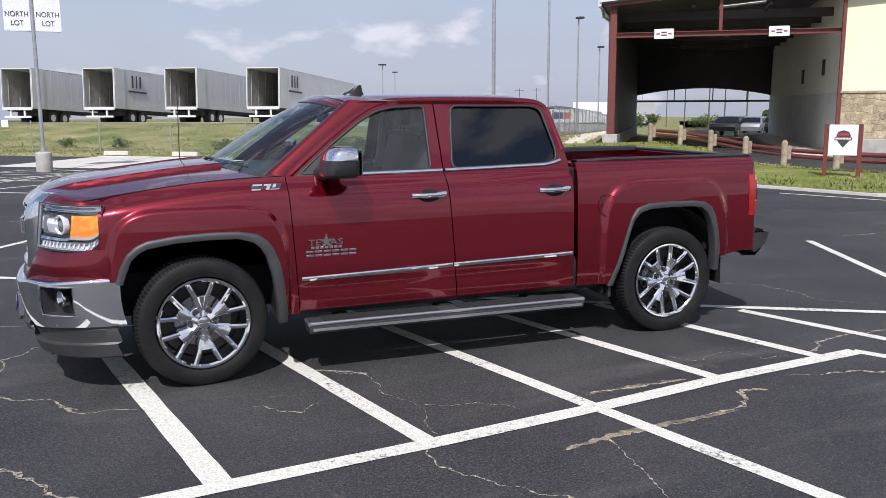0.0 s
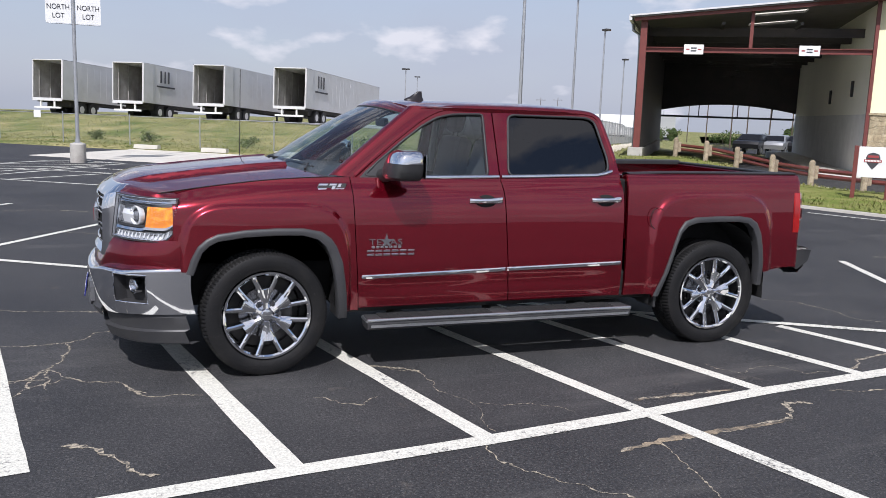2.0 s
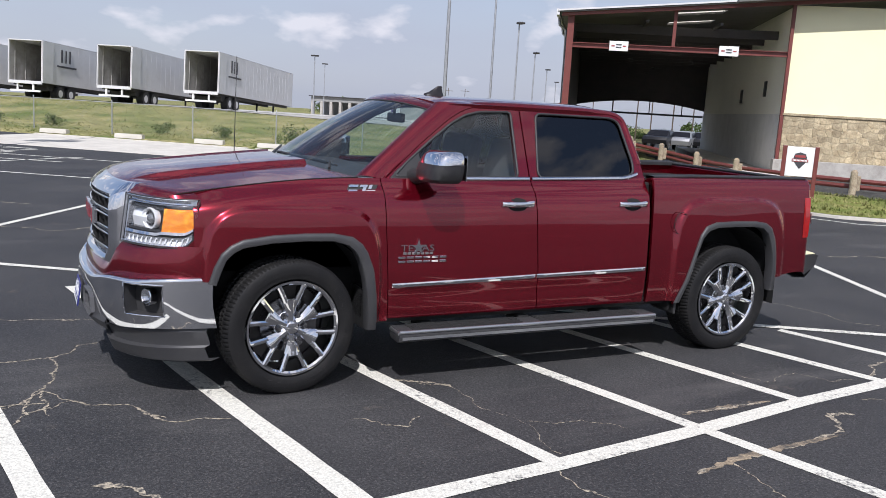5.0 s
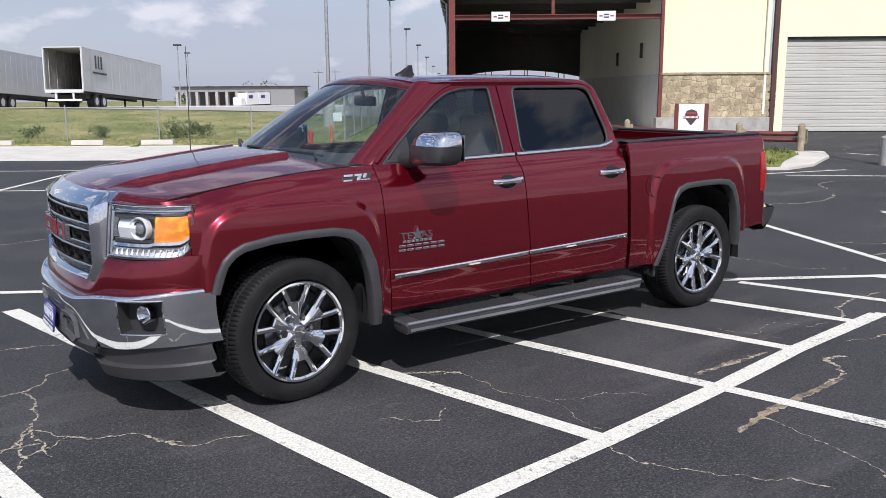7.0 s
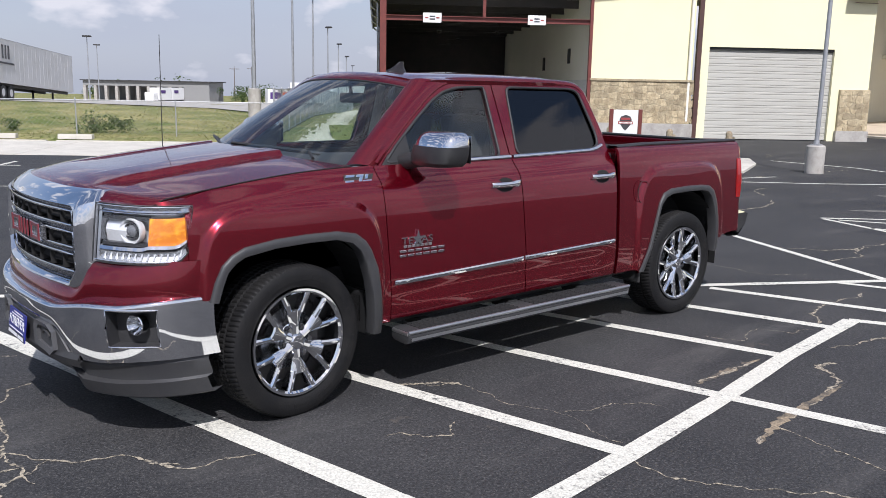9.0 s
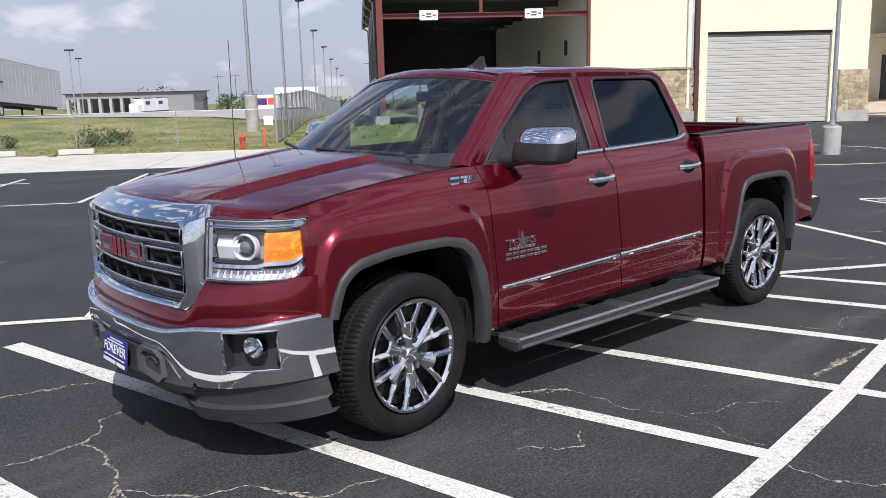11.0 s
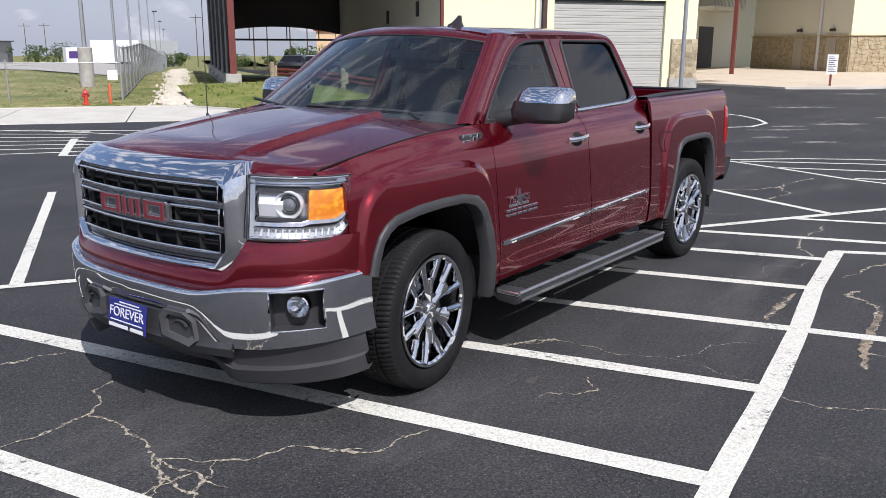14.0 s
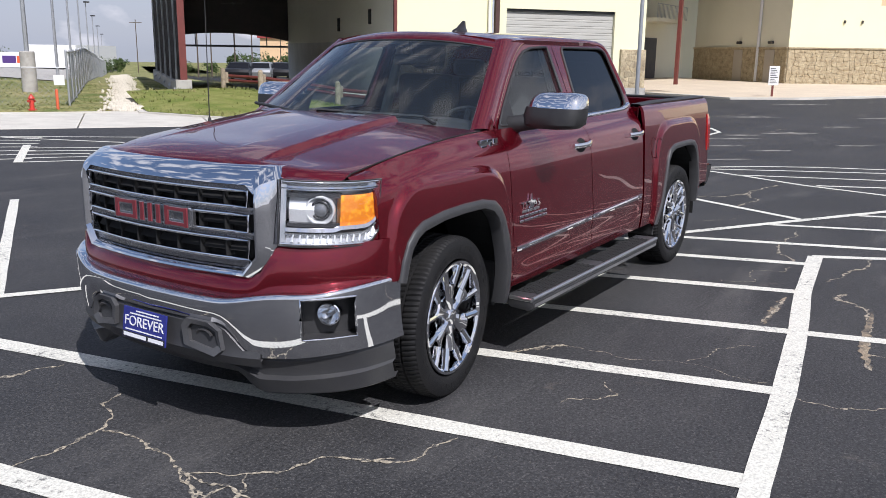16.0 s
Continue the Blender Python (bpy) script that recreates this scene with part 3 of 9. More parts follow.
crack([(-3.6, 9.3), (-2.4, 9.6), (-1.4, 9.2)], 0.05, 0.05, 23)
rnd_ = random.Random(77)
for k in range(26):
    a_ = rnd_.uniform(0, 6.28)
    x_, y_ = rnd_.uniform(5, 24), rnd_.uniform(-6, 9)
    crack([(x_, y_), (x_ + 0.8 * math.cos(a_), y_ + 0.5 * math.sin(a_)), (x_ + 1.6 * math.cos(a_ + 0.3), y_ + 1.0 * math.sin(a_ + 0.3))], 0.05, 0.07, 100 + k)
# thin dust swept over the asphalt beyond the truck
DUST_FILM = material("dust_film", (0.25, 0.235, 0.205), 0.95, second=(0.065, 0.063, 0.060), scale=3.2, fine=0.3, fine_scale=60, spread=(0.40, 0.62))
for k, (x_, y_, l_, w_) in enumerate(((18.3, 2.0, 1.6, 0.60), (15.95, 2.76, 1.5, 0.42), (16.95, 2.83, 1.0, 0.38), (14.25, 2.42, 0.9, 0.32), (32.5, 4.5, 2.6, 0.9), (21.3, 1.3, 1.3, 0.5), (11.8, 1.75, 1.0, 0.26), (13.9, 1.45, 1.0, 0.30), (16.1, 0.25, 1.0, 0.34), (23.5, 4.2, 2.2, 0.7), (26.0, 0.8, 2.0, 0.7))):
    bm = bmesh.new()
    pts_ = [(x_ + 0.69 * l_ * (i / 14 - 0.5), y_ - 0.72 * l_ * (i / 14 - 0.5) + 0.10 * noise.noise(Vector((i * 0.5, k, 0)))) for i in range(15)]
    ribbon(bm, pts_, [0.01 + w_ * math.sin(math.pi * i / 14) * (0.6 + 0.7 * abs(noise.noise(Vector((i * 0.7, k, 5))))) for i in range(15)], 0.003)
    structure("dust_streak", bm, DUST_FILM, "pale dust swept over the asphalt", "dust")

# tan silt left by dried puddles beside the front line
SILT = material("tan_silt", (0.27, 0.215, 0.145), 0.95, second=(0.050, 0.048, 0.046), scale=7, fine=0.4, fine_scale=70, spread=(0.42, 0.60), detail=10.0)
for k, (line, w_) in enumerate((([(2.24, -1.10), (2.62, -1.08), (3.05, -1.08)], 0.075), ([(1.72, -1.83), (2.05, -1.75), (2.5, -1.71), (3.02, -1.69)], 0.07))):
    bm = bmesh.new()
    pts_ = []
    for (x0, y0), (x1, y1) in zip(line, line[1:]):
        pts_ += [(x0 + (x1 - x0) * i / 12, y0 + (y1 - y0) * i / 12) for i in range(12)]
    pts_.append(line[-1])
    n_ = len(pts_) - 1
    ws_ = [0.006 + w_ * math.sin(math.pi * i / n_) ** 0.6 * (0.45 + 1.1 * abs(noise.noise(Vector((i * 0.6, k * 3.1, 2))))) for i in range(n_ + 1)]
    ribbon(bm, [(x + 0.02 * noise.noise(Vector((i * 0.5, k, 0))), y + 0.02 * noise.noise(Vector((i * 0.5, k, 9)))) for i, (x, y) in enumerate(pts_)], ws_, 0.0030)
    structure("silt_streak", bm, SILT, "tan silt dried on the asphalt", "dust")

# grass island with a concrete kerb
isl = [(11.9, 18.2), (12.1, 13.0), (12.85, 9.4), (13.7, 7.0), (14.6, 6.35), (15.8, 6.5), (18.1, 7.5), (19.5, 8.5), (18.6, 9.6), (17.9, 11.0), (17.9, 15.0), (18.9, 19.2), (19.0, 22.6), (15.0, 23.2)]
bm = bmesh.new()
prism(bm, isl, -0.2, 0.055)
structure("kerb_island", bm, CONCRETE, "raised concrete kerb round the grass island", "kerb")
cx_, cy_ = 15.6, 13.5
bm = bmesh.new()
inner = []
for x_, y_ in isl:
    d_ = math.hypot(x_ - cx_, y_ - cy_)
    f_ = (d_ - (0.75 if y_ < 9.7 and x_ > 15 else 0.22)) / d_
    inner.append((cx_ + (x_ - cx_) * f_, cy_ + (y_ - cy_) * f_))
rows = []
for f_ in (1.0, 0.85, 0.65, 0.45, 0.25, 0.02):
    row = []
    for i in range(len(inner)):
        for h_ in (0, 0.5):
            a_, b_ = inner[i], inner[(i + 1) % len(inner)]
            x_, y_ = a_[0] * (1 - h_) + b_[0] * h_, a_[1] * (1 - h_) + b_[1] * h_
            x_, y_ = cx_ + (x_ - cx_) * f_, cy_ + (y_ - cy_) * f_
            hump = 0.34 * ramp(y_, 15, 21.5) * ramp(x_, 12.0, 15.5)
            row.append((x_, y_, 0.062 + 0.10 * (1 - f_) + hump))
    rows.append(row)
grid_mesh(bm, rows, True)
structure("lawn_island", bm, LAWN, "mown green and straw grass on the kerbed island", "grass", smooth=True)


# grass blades and weeds
def tuft_mesh(bm, x, y, z, h, rnd, n=4):
    for _ in range(n):
        a = rnd.uniform(0, 6.283)
        w = h * rnd.uniform(0.12, 0.25)
        lean = h * rnd.uniform(0.2, 0.8)
        dx, dy = math.cos(a), math.sin(a)
        bx, by = x + rnd.uniform(-h, h) * 0.5, y + rnd.uniform(-h, h) * 0.5
        v = [bm.verts.new((bx - dy * w, by + dx * w, z)), bm.verts.new((bx + dy * w, by - dx * w, z)),
             bm.verts.new((bx + dx * lean, by + dy * lean, z + h * rnd.uniform(0.6, 1.1)))]
        bm.faces.new(v)


rnd_ = random.Random(5)
bm = bmesh.new()
for _ in range(20000):
    s_ = rnd_.uniform(-48, 3)
    n_ = 22.5 + 17.5 * rnd_.random() ** 1.2
    tuft_mesh(bm, *site(s_, n_), land(s_, n_) - 0.01, rnd_.uniform(0.025, 0.075) * (1.5 if n_ > 26.5 and rnd_.random() < 0.06 else 1), rnd_, 4)
tagged(link_mesh("bank_grass", bm, WEED, None, "", False, False), "rough green and straw grass on the bank", "grass", "", "stuff")
bm = bmesh.new()
for _ in range(2600):
    a_ = rnd_.randrange(len(inner))
    f_ = rnd_.random() ** 0.5
    h_ = rnd_.random()
    x_, y_ = inner[a_][0] * (1 - h_) + inner[(a_ + 1) % len(inner)][0] * h_, inner[a_][1] * (1 - h_) + inner[(a_ + 1) % len(inner)][1] * h_
    x_, y_ = cx_ + (x_ - cx_) * f_, cy_ + (y_ - cy_) * f_
    tuft_mesh(bm, x_, y_, 0.07 + 0.34 * ramp(y_, 15, 21.5) * ramp(x_, 12.0, 15.5), rnd_.uniform(0.05, 0.11), rnd_, 3)
tagged(link_mesh("island_grass", bm, WEED, None, "", False, False), "short mown grass blades on the island", "grass", "", "stuff")

# drainage strip of pale stones beside the fence
bm = bmesh.new()
for _ in range(3600):
    n_ = 22.5 + 75 * rnd_.random() ** 1.5
    s_ = -1.42 + rnd_.gauss(0, 0.26)
    r_ = rnd_.uniform(0.030, 0.080)
    m_ = Matrix.Translation((*site(s_, n_), land(s_, n_) + 0.03)) @ Euler((rnd_.random() * 3, rnd_.random() * 3, rnd_.random() * 3)).to_matrix().to_4x4() @ Matrix.Diagonal((r_, r_ * rnd_.uniform(0.6, 1), r_ * rnd_.uniform(0.5, 0.9), 1))
    bmesh.ops.create_icosphere(bm, subdivisions=1, radius=1.0, matrix=m_)
tagged(link_mesh("drain_stones", bm, ROCK, None, "", False, False), "pale limestone rubble in a drainage strip", "rubble", "", "stuff")

# ---------------------------------------------------------------- covered bay and hall
P1 = site(0.65, 28.54)
hall = empty("event_hall", P1[0], P1[1], 0, SITE_TURN, "cream hall with maroon steel covered bay and stone base", "hall")


def slab_box(name, lo, hi, mat, parent, label="", bevel=0.0):
    bm = bmesh.new()
    box(bm, lo, hi, bevel)
    return part(name, bm, mat, parent, label)


def roof_z(s):
    return 5.56 + 0.088 * s


BAY, DEEP = 7.99, 22.4
# steel frame of the bay
slab_box("pedestal", (-0.30, -0.28, -0.1), (0.26, 0.30, 0.72), CONCRETE_GREY, hall, "concrete pedestal of the steel column", 0.02)
bm = bmesh.new()
for lo, hi in (((-0.12, -0.12, 0.70), (0.12, -0.095, 5.55)), ((-0.12, 0.095, 0.70), (0.12, 0.12, 5.55)), ((-0.02, -0.10, 0.70), (0.02, 0.10, 5.55))):
    box(bm, lo, hi)
part("column", bm, MAROON, hall, "maroon steel column of the bay")
bm = bmesh.new()
for z0, z1, d in ((4.31, 4.335, 0.1), (4.475, 4.50, 0.1), (4.33, 4.48, 0.015)):
    box(bm, (0.1, -d, z0), (BAY, d, z1))
part("header_beam", bm, MAROON, hall, "maroon steel beam across the bay")
bm = bmesh.new()
vs = [(-0.35, 5.42), (20.6, roof_z(20.6) - 0.14), (20.6, roof_z(20.6) + 0.08), (-0.35, 5.62)]
for y0 in (-0.35,):
    a = [bm.verts.new((x, y0, z)) for x, z in vs]
    b = [bm.verts.new((x, y0 + 0.12, z)) for x, z in vs]
    bm.faces.new(a)
    bm.faces.new(b)
    for i in range(4):
        bm.faces.new((a[i], a[(i + 1) % 4], b[(i + 1) % 4], b[i]))
part("fascia", bm, MAROON, hall, "maroon roof fascia")
bm = bmesh.new()
box(bm, (3.78, -0.06, 4.5), (3.90, 0.06, roof_z(4) - 0.1))
part("post", bm, MAROON, hall, "short maroon post above the beam")
def roof_sheet(name, s0, s1, n0, n1, mat, label, thick=0.10):
    bm = bmesh.new()
    zz = lambda s: 5.63 + (s + 0.45) * 0.0883
    bm.faces.new([bm.verts.new(p) for p in ((s0, n0, zz(s0)), (s1, n0, zz(s1)), (s1, n1, zz(s1)), (s0, n1, zz(s0)))])
    ex = bmesh.ops.extrude_face_region(bm, geom=bm.faces[:])
    for v in ex["geom"]:
        if isinstance(v, bmesh.types.BMVert):
            v.co.z -= thick
    part(name, bm, mat, hall, label)


def translucent(name, colour):
    m = bpy.data.materials.new(name)
    m.use_nodes = True
    nodes, links = m.node_tree.nodes, m.node_tree.links
    tr = nodes.new("ShaderNodeBsdfTranslucent")
    tr.inputs["Color"].default_value = (*colour, 1)
    links.new(tr.outputs["BSDF"], nodes["Material Output"].inputs["Surface"])
    return m


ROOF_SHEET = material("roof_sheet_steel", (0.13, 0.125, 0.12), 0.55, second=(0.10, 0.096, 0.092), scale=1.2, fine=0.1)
ROOF_LIGHT = translucent("translucent_roof_sheet", (0.80, 0.78, 0.70))
roof_sheet("roof", -0.45, 4.0, -0.45, DEEP + 0.3, ROOF_SHEET, "low-pitched dark metal roof")
roof_sheet("roof", 5.9, 24.0, -0.95, DEEP + 0.3, ROOF_SHEET, "low-pitched dark metal roof")
prev_n = -0.45
for n0 in (1.6, 5.2, 8.8, 12.4, 16.0, 19.6):
    roof_sheet("roof", 4.0, 5.9, prev_n, n0, ROOF_SHEET, "low-pitched dark metal roof")
    roof_sheet("roof_light", 4.0, 5.9, n0, n0 + 1.1, ROOF_LIGHT, "pale translucent roof light", 0.02)
    prev_n = n0 + 1.1
roof_sheet("roof", 4.0, 5.9, prev_n, DEEP + 0.3, ROOF_SHEET, "low-pitched dark metal roof")
bm = bmesh.new()                                  # pale folded edge of the roof sheet
edge_rows = [[(s_, -0.47, 5.645 + (s_ + 0.45) * 0.0883), (s_, -0.50, 5.645 + (s_ + 0.45) * 0.0883), (s_, -0.50, 5.585 + (s_ + 0.45) * 0.0883), (s_, -0.47, 5.585 + (s_ + 0.45) * 0.0883)] for s_ in (-0.5, 5.89)]
vs = grid_mesh(bm, edge_rows, True)
bm.faces.new(vs[0])
bm.faces.new(vs[-1])
part("roof_edge", bm, WHITE_SHEET, hall, "pale folded edge of the roof")
slab_box("eave_trim", (-0.55, -0.46, 5.44), (-0.44, DEEP + 0.3, 5.66), WHITE_SHEET, hall, "pale eave gutter")
# flank wall with ribs and down pipes
slab_box("flank_footing", (-0.22, 0.30, -0.2), (0.12, DEEP, 0.60), CONCRETE_GREY, hall, "concrete footing of the flank wall", 0.02)
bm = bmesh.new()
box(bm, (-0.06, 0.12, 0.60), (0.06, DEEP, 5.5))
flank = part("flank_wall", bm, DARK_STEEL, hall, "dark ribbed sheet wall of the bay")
bm = bmesh.new()
box(bm, (-0.10, 0, 0.62), (-0.06, 0.08, 5.45))
rib_me = bpy.data.meshes.new("rib")
bm.to_mesh(rib_me)
bm.free()
rib_me.materials.append(DARK_STEEL)
for k in range(36):
    o = new("rib", rib_me)
    o.parent = flank
    o.location = (0, 0.4 + k * 0.61, 0)
for y in (0.9, 4.6, 8.6, 13.0, 18.0):
    bm = bmesh.new()
    tube(bm, [(-0.50, y, 5.45), (-0.46, y, 5.2), (-0.20, y, 5.0), (-0.18, y, 0.5), (-0.30, y - 0.05, 0.32)], 0.055, 8)
    part("down_pipe", bm, GALV, hall, "grey down pipe on the flank")
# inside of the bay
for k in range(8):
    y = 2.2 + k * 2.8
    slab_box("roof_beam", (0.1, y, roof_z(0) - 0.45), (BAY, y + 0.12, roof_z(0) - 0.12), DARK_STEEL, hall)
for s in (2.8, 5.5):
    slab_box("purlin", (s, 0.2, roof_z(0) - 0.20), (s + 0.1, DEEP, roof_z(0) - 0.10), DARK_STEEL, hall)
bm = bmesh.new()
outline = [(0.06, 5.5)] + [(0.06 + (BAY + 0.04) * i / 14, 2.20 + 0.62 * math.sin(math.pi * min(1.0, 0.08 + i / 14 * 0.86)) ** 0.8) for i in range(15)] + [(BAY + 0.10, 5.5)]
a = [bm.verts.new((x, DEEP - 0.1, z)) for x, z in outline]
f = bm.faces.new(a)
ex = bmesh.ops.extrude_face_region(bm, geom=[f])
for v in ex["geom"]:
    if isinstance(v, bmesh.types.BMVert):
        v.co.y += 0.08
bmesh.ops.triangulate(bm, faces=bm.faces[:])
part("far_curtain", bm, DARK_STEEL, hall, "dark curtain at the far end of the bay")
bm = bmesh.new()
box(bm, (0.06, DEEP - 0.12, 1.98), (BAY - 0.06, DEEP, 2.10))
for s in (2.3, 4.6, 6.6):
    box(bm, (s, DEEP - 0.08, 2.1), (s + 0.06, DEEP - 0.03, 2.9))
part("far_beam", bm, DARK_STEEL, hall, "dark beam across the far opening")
slab_box("bay_walk", (BAY - 1.5, -1.6, -0.3), (BAY - 0.02, DEEP, 0.10), CONCRETE, hall, "pale concrete walk along the bay's wall", 0.01)
slab_box("bay_wall_base", (BAY - 0.02, 0.30, -0.5), (BAY + 0.25, DEEP, 2.25), BLOCK_GREY, hall, "grey block base of the bay's wall")
slab_box("bay_wall", (BAY, 0.12, 2.25), (BAY + 0.23, DEEP, roof_z(BAY) - 0.15), CREAM_DIM, hall, "pale upper wall inside the bay")
for y, z0 in ((3.3, 2.95), (8.8, 2.75)):
    bm = bmesh.new()
    box(bm, (BAY - 0.08, y, z0), (BAY + 0.01, y + 0.28, z0 + 0.62), 0.02)
    part("wall_vent", bm, BLACK_STEEL, hall, "dark upright vent on the bay's wall")
for y, s in ((6.0, 2.6), (6.0, 5.2), (12.0, 4.0), (17.5, 4.0)):
    bm = bmesh.new()
    rod(bm, (s, y, 4.35), (s, y, 5.1), 0.015)
    rod(bm, (s, y, 4.25), (s, y, 4.40), 0.10, 0.06, 12)
    for a_ in (0.3, 2.4, 4.5):
        box(bm, (0.08, -0.06, -0.01), (0.75, 0.06, 0.01), 0, Matrix.Translation((s, y, 4.34)) @ Matrix.Rotation(a_, 4, "Z"))
    tagged(part("ceiling_fan", bm, BLACK_STEEL, hall), "dark ceiling fan under the bay's roof")
for s in (1.50, 5.50):
    bm = bmesh.new()
    box(bm, (s, -0.14, 4.24), (s + 0.70, -0.11, 4.60), 0.01)
    board = part("notice_board", bm, SIGN_WHITE, hall, "white notice board on the beam")
    for dx, w, z in ((0.08, 0.12, 4.42), (0.25, 0.20, 4.47), (0.25, 0.20, 4.37), (0.50, 0.12, 4.42)):
        bm = bmesh.new()
        box(bm, (s + dx, -0.146, z - 0.025), (s + dx + w, -0.139, z + 0.025))
        part("notice_bar", bm, SIGN_RED if w < 0.15 else INK, board, "small printed bar")
# front wall beside the bay
slab_box("front_stem", (BAY - 0.15, -0.30, -0.2), (12.17, 0.15, 0.60), CONCRETE_GREY, hall, "concrete base of the front wall", 0.015)
slab_box("front_wall", (BAY + 0.06, 0.0, 0.60), (12.12, 0.22, roof_z(BAY) - 0.1), CREAM, hall, "cream rendered front wall")
slab_box("front_coping", (BAY + 0.02, -0.16, 2.22), (12.15, 0.0, 2.30), STONE, hall, "stone coping of the wall base")
slab_box("side_column", (BAY - 0.06, -0.14, 0.60), (BAY + 0.06, 0.0, roof_z(BAY) - 0.1), MAROON, hall, "slim maroon column")
# maroon with shade mixed into the colour, for the front column
MAROON_SHADED = material("maroon_steel_shaded", (0.085, 0.040, 0.032), 0.5, second=(0.065, 0.034, 0.028), scale=3, fine=0.1, fine_scale=30)
slab_box("front_column", (12.20, -0.20, 0.0), (12.37, 0.0, roof_z(12.17)), MAROON_SHADED, hall, "maroon column on the front wall")
bm = bmesh.new()
tube(bm, [(11.97, -0.08, roof_z(12) - 0.3), (11.97, -0.08, 0.7)], 0.06, 8)
part("down_pipe", bm, CREAM_DIM, hall, "pale down pipe")
D0, D1, DZ = 12.74, 17.84, 3.60
for lo, hi in (((12.41, -0.05, -0.1), (D0, 0.22, roof_z(12))), ((D0, -0.05, DZ), (D1, 0.22, roof_z(12))), ((D1, -0.05, -0.1), (19.39, 0.22, roof_z(12)))):
    slab_box("door_wall", lo, hi, CREAM, hall, "cream wall beside the roller door")
slab_box("door_head", (D0, 0.02, DZ - 0.10), (D1, 0.18, DZ + 0.0), BLACK_STEEL, hall, "dark head of the roller door")
shutter = new("roller_door")
shutter.parent = hall
tagged(shutter, "closed grey ribbed roller door")
bm = bmesh.new()
n_sl = 13
hh = (DZ - 0.12) / n_sl
rows = [[(x, y, z) for y, z in ((0.112, 0.0), (0.094, 0.016), (0.092, hh * 0.40), (0.094, hh * 0.62), (0.110, hh * 0.66), (0.110, hh * 0.68), (0.092, hh * 0.72), (0.092, hh - 0.020), (0.112, hh))] for x in (D0, D1)]
grid_mesh(bm, rows)
slat_me = bpy.data.meshes.new("slat")
bm.to_mesh(slat_me)
bm.free()
slat_me.materials.append(SHUTTER)
for k in range(n_sl):
    o = new("slat", slat_me)
    o.parent = shutter
    o.location = (0, 0, 0.02 + hh * k)
slab_box("pilaster_stem", (18.12, -0.22, -0.1), (19.47, -0.05, 0.42), CONCRETE_GREY, hall, "concrete base of the pilaster", 0.01)
bm = bmesh.new()
tube(bm, [(18.42, -0.15, 5.4), (19.39, -0.1, 5.4)], 0.01, 4)
box(bm, (18.17, -0.6, 5.62), (24.67, 0.4, 5.86))
part("canopy", bm, MAROON, hall, "maroon edge of the side canopy")
slab_box("side_wall", (19.17, 0.22, 0), (19.39, 12.0, 7.0), CREAM_SHADED, hall, "shaded side wall of the hall")


def stonework(parent, m, width, height, cols, rows_, seed, joined=False, depth=0.018):
    """Irregular stones with recessed joints on a wall, in its own x (along) and z (up)."""
    rnd = random.Random(seed)
    px = [[((i + (rnd.uniform(-0.40, 0.40) if 0 < i < cols else 0)) * width / cols,
            (j + (rnd.uniform(-0.40, 0.40) if 0 < j < rows_ else 0)) * height / rows_) for i in range(cols + 1)] for j in range(rows_ + 1)]
    one = bmesh.new()
    for j in range(rows_):
        for i in range(cols):
            q = [px[j][i], px[j][i + 1], px[j + 1][i + 1], px[j + 1][i]]
            cx, cz = sum(p[0] for p in q) / 4, sum(p[1] for p in q) / 4
            # cut corners, so that the stones look broken
            ring = []
            for k in range(4):
                a, b = q[k], q[(k + 1) % 4]
                for f in (0.0 + rnd.uniform(0.10, 0.25), 1 - rnd.uniform(0.10, 0.25)):
                    ring.append((a[0] + (b[0] - a[0]) * f, a[1] + (b[1] - a[1]) * f))
            g = 0.009
            ring = [(cx + (x - cx) * (1 - g / max(0.05, abs(x - cx) + abs(z - cz))), cz + (z - cz) * (1 - g / max(0.05, abs(x - cx) + abs(z - cz)))) for x, z in ring]
            bm = one if joined else bmesh.new()
            d = depth * rnd.uniform(0.6, 1.3)
            back = [bm.verts.new((x, 0, z)) for x, z in ring]
            mid = [bm.verts.new((x, -d * 0.8, z)) for x, z in ring]
            top = [bm.verts.new((cx + (x - cx) * 0.86, -d, cz + (z - cz) * 0.86)) for x, z in ring]
            for r0, r1 in ((back, mid), (mid, top)):
                for k in range(8):
                    bm.faces.new((r0[k], r0[(k + 1) % 8], r1[(k + 1) % 8], r1[k]))
            bm.faces.new(top)
            if not joined:
                o = part("stone", bm, STONE, parent)
                o.matrix_basis = m
    if joined:
        o = tagged(part("stone_facing", one, STONE, parent, "broken limestone facing"), kind="stuff")
        o.matrix_basis = m
    else:
        one.free()


bm = bmesh.new()
box(bm, (BAY + 0.08, -0.10, 0.60), (12.11, 0.0, 2.22))
front_base = part("stone_base", bm, MORTAR, hall, "mortar bed of the stone base")
stonework(front_base, Matrix.Translation((BAY + 0.08, -0.10, 0.60)), 4.36, 1.62, 17, 7, 3)
bm = bmesh.new()
box(bm, (18.17, -0.16, 0.42), (19.43, -0.05, 2.05))
pil = part("stone_pilaster", bm, MORTAR, hall, "mortar bed of the stone pilaster")
stonework(pil, Matrix.Translation((18.17, -0.16, 0.42)), 1.26, 1.63, 5, 7, 9)

# second building across the drive
def frame_on(a, b, z=0.0):
    """A pose with x along the ground line a to b."""
    return pose(a[0], a[1], z, 0, 0, math.degrees(math.atan2(b[1] - a[1], b[0] - a[0])))


CA, CB, CC = (66.4, 19.4), (59.6, 10.8), (83.8, -27.2)
annex = empty("annex_building", 59.6, 10.8, 0, 0, "cream two-storey annex with stone base, one side coloured as in shade", "building")


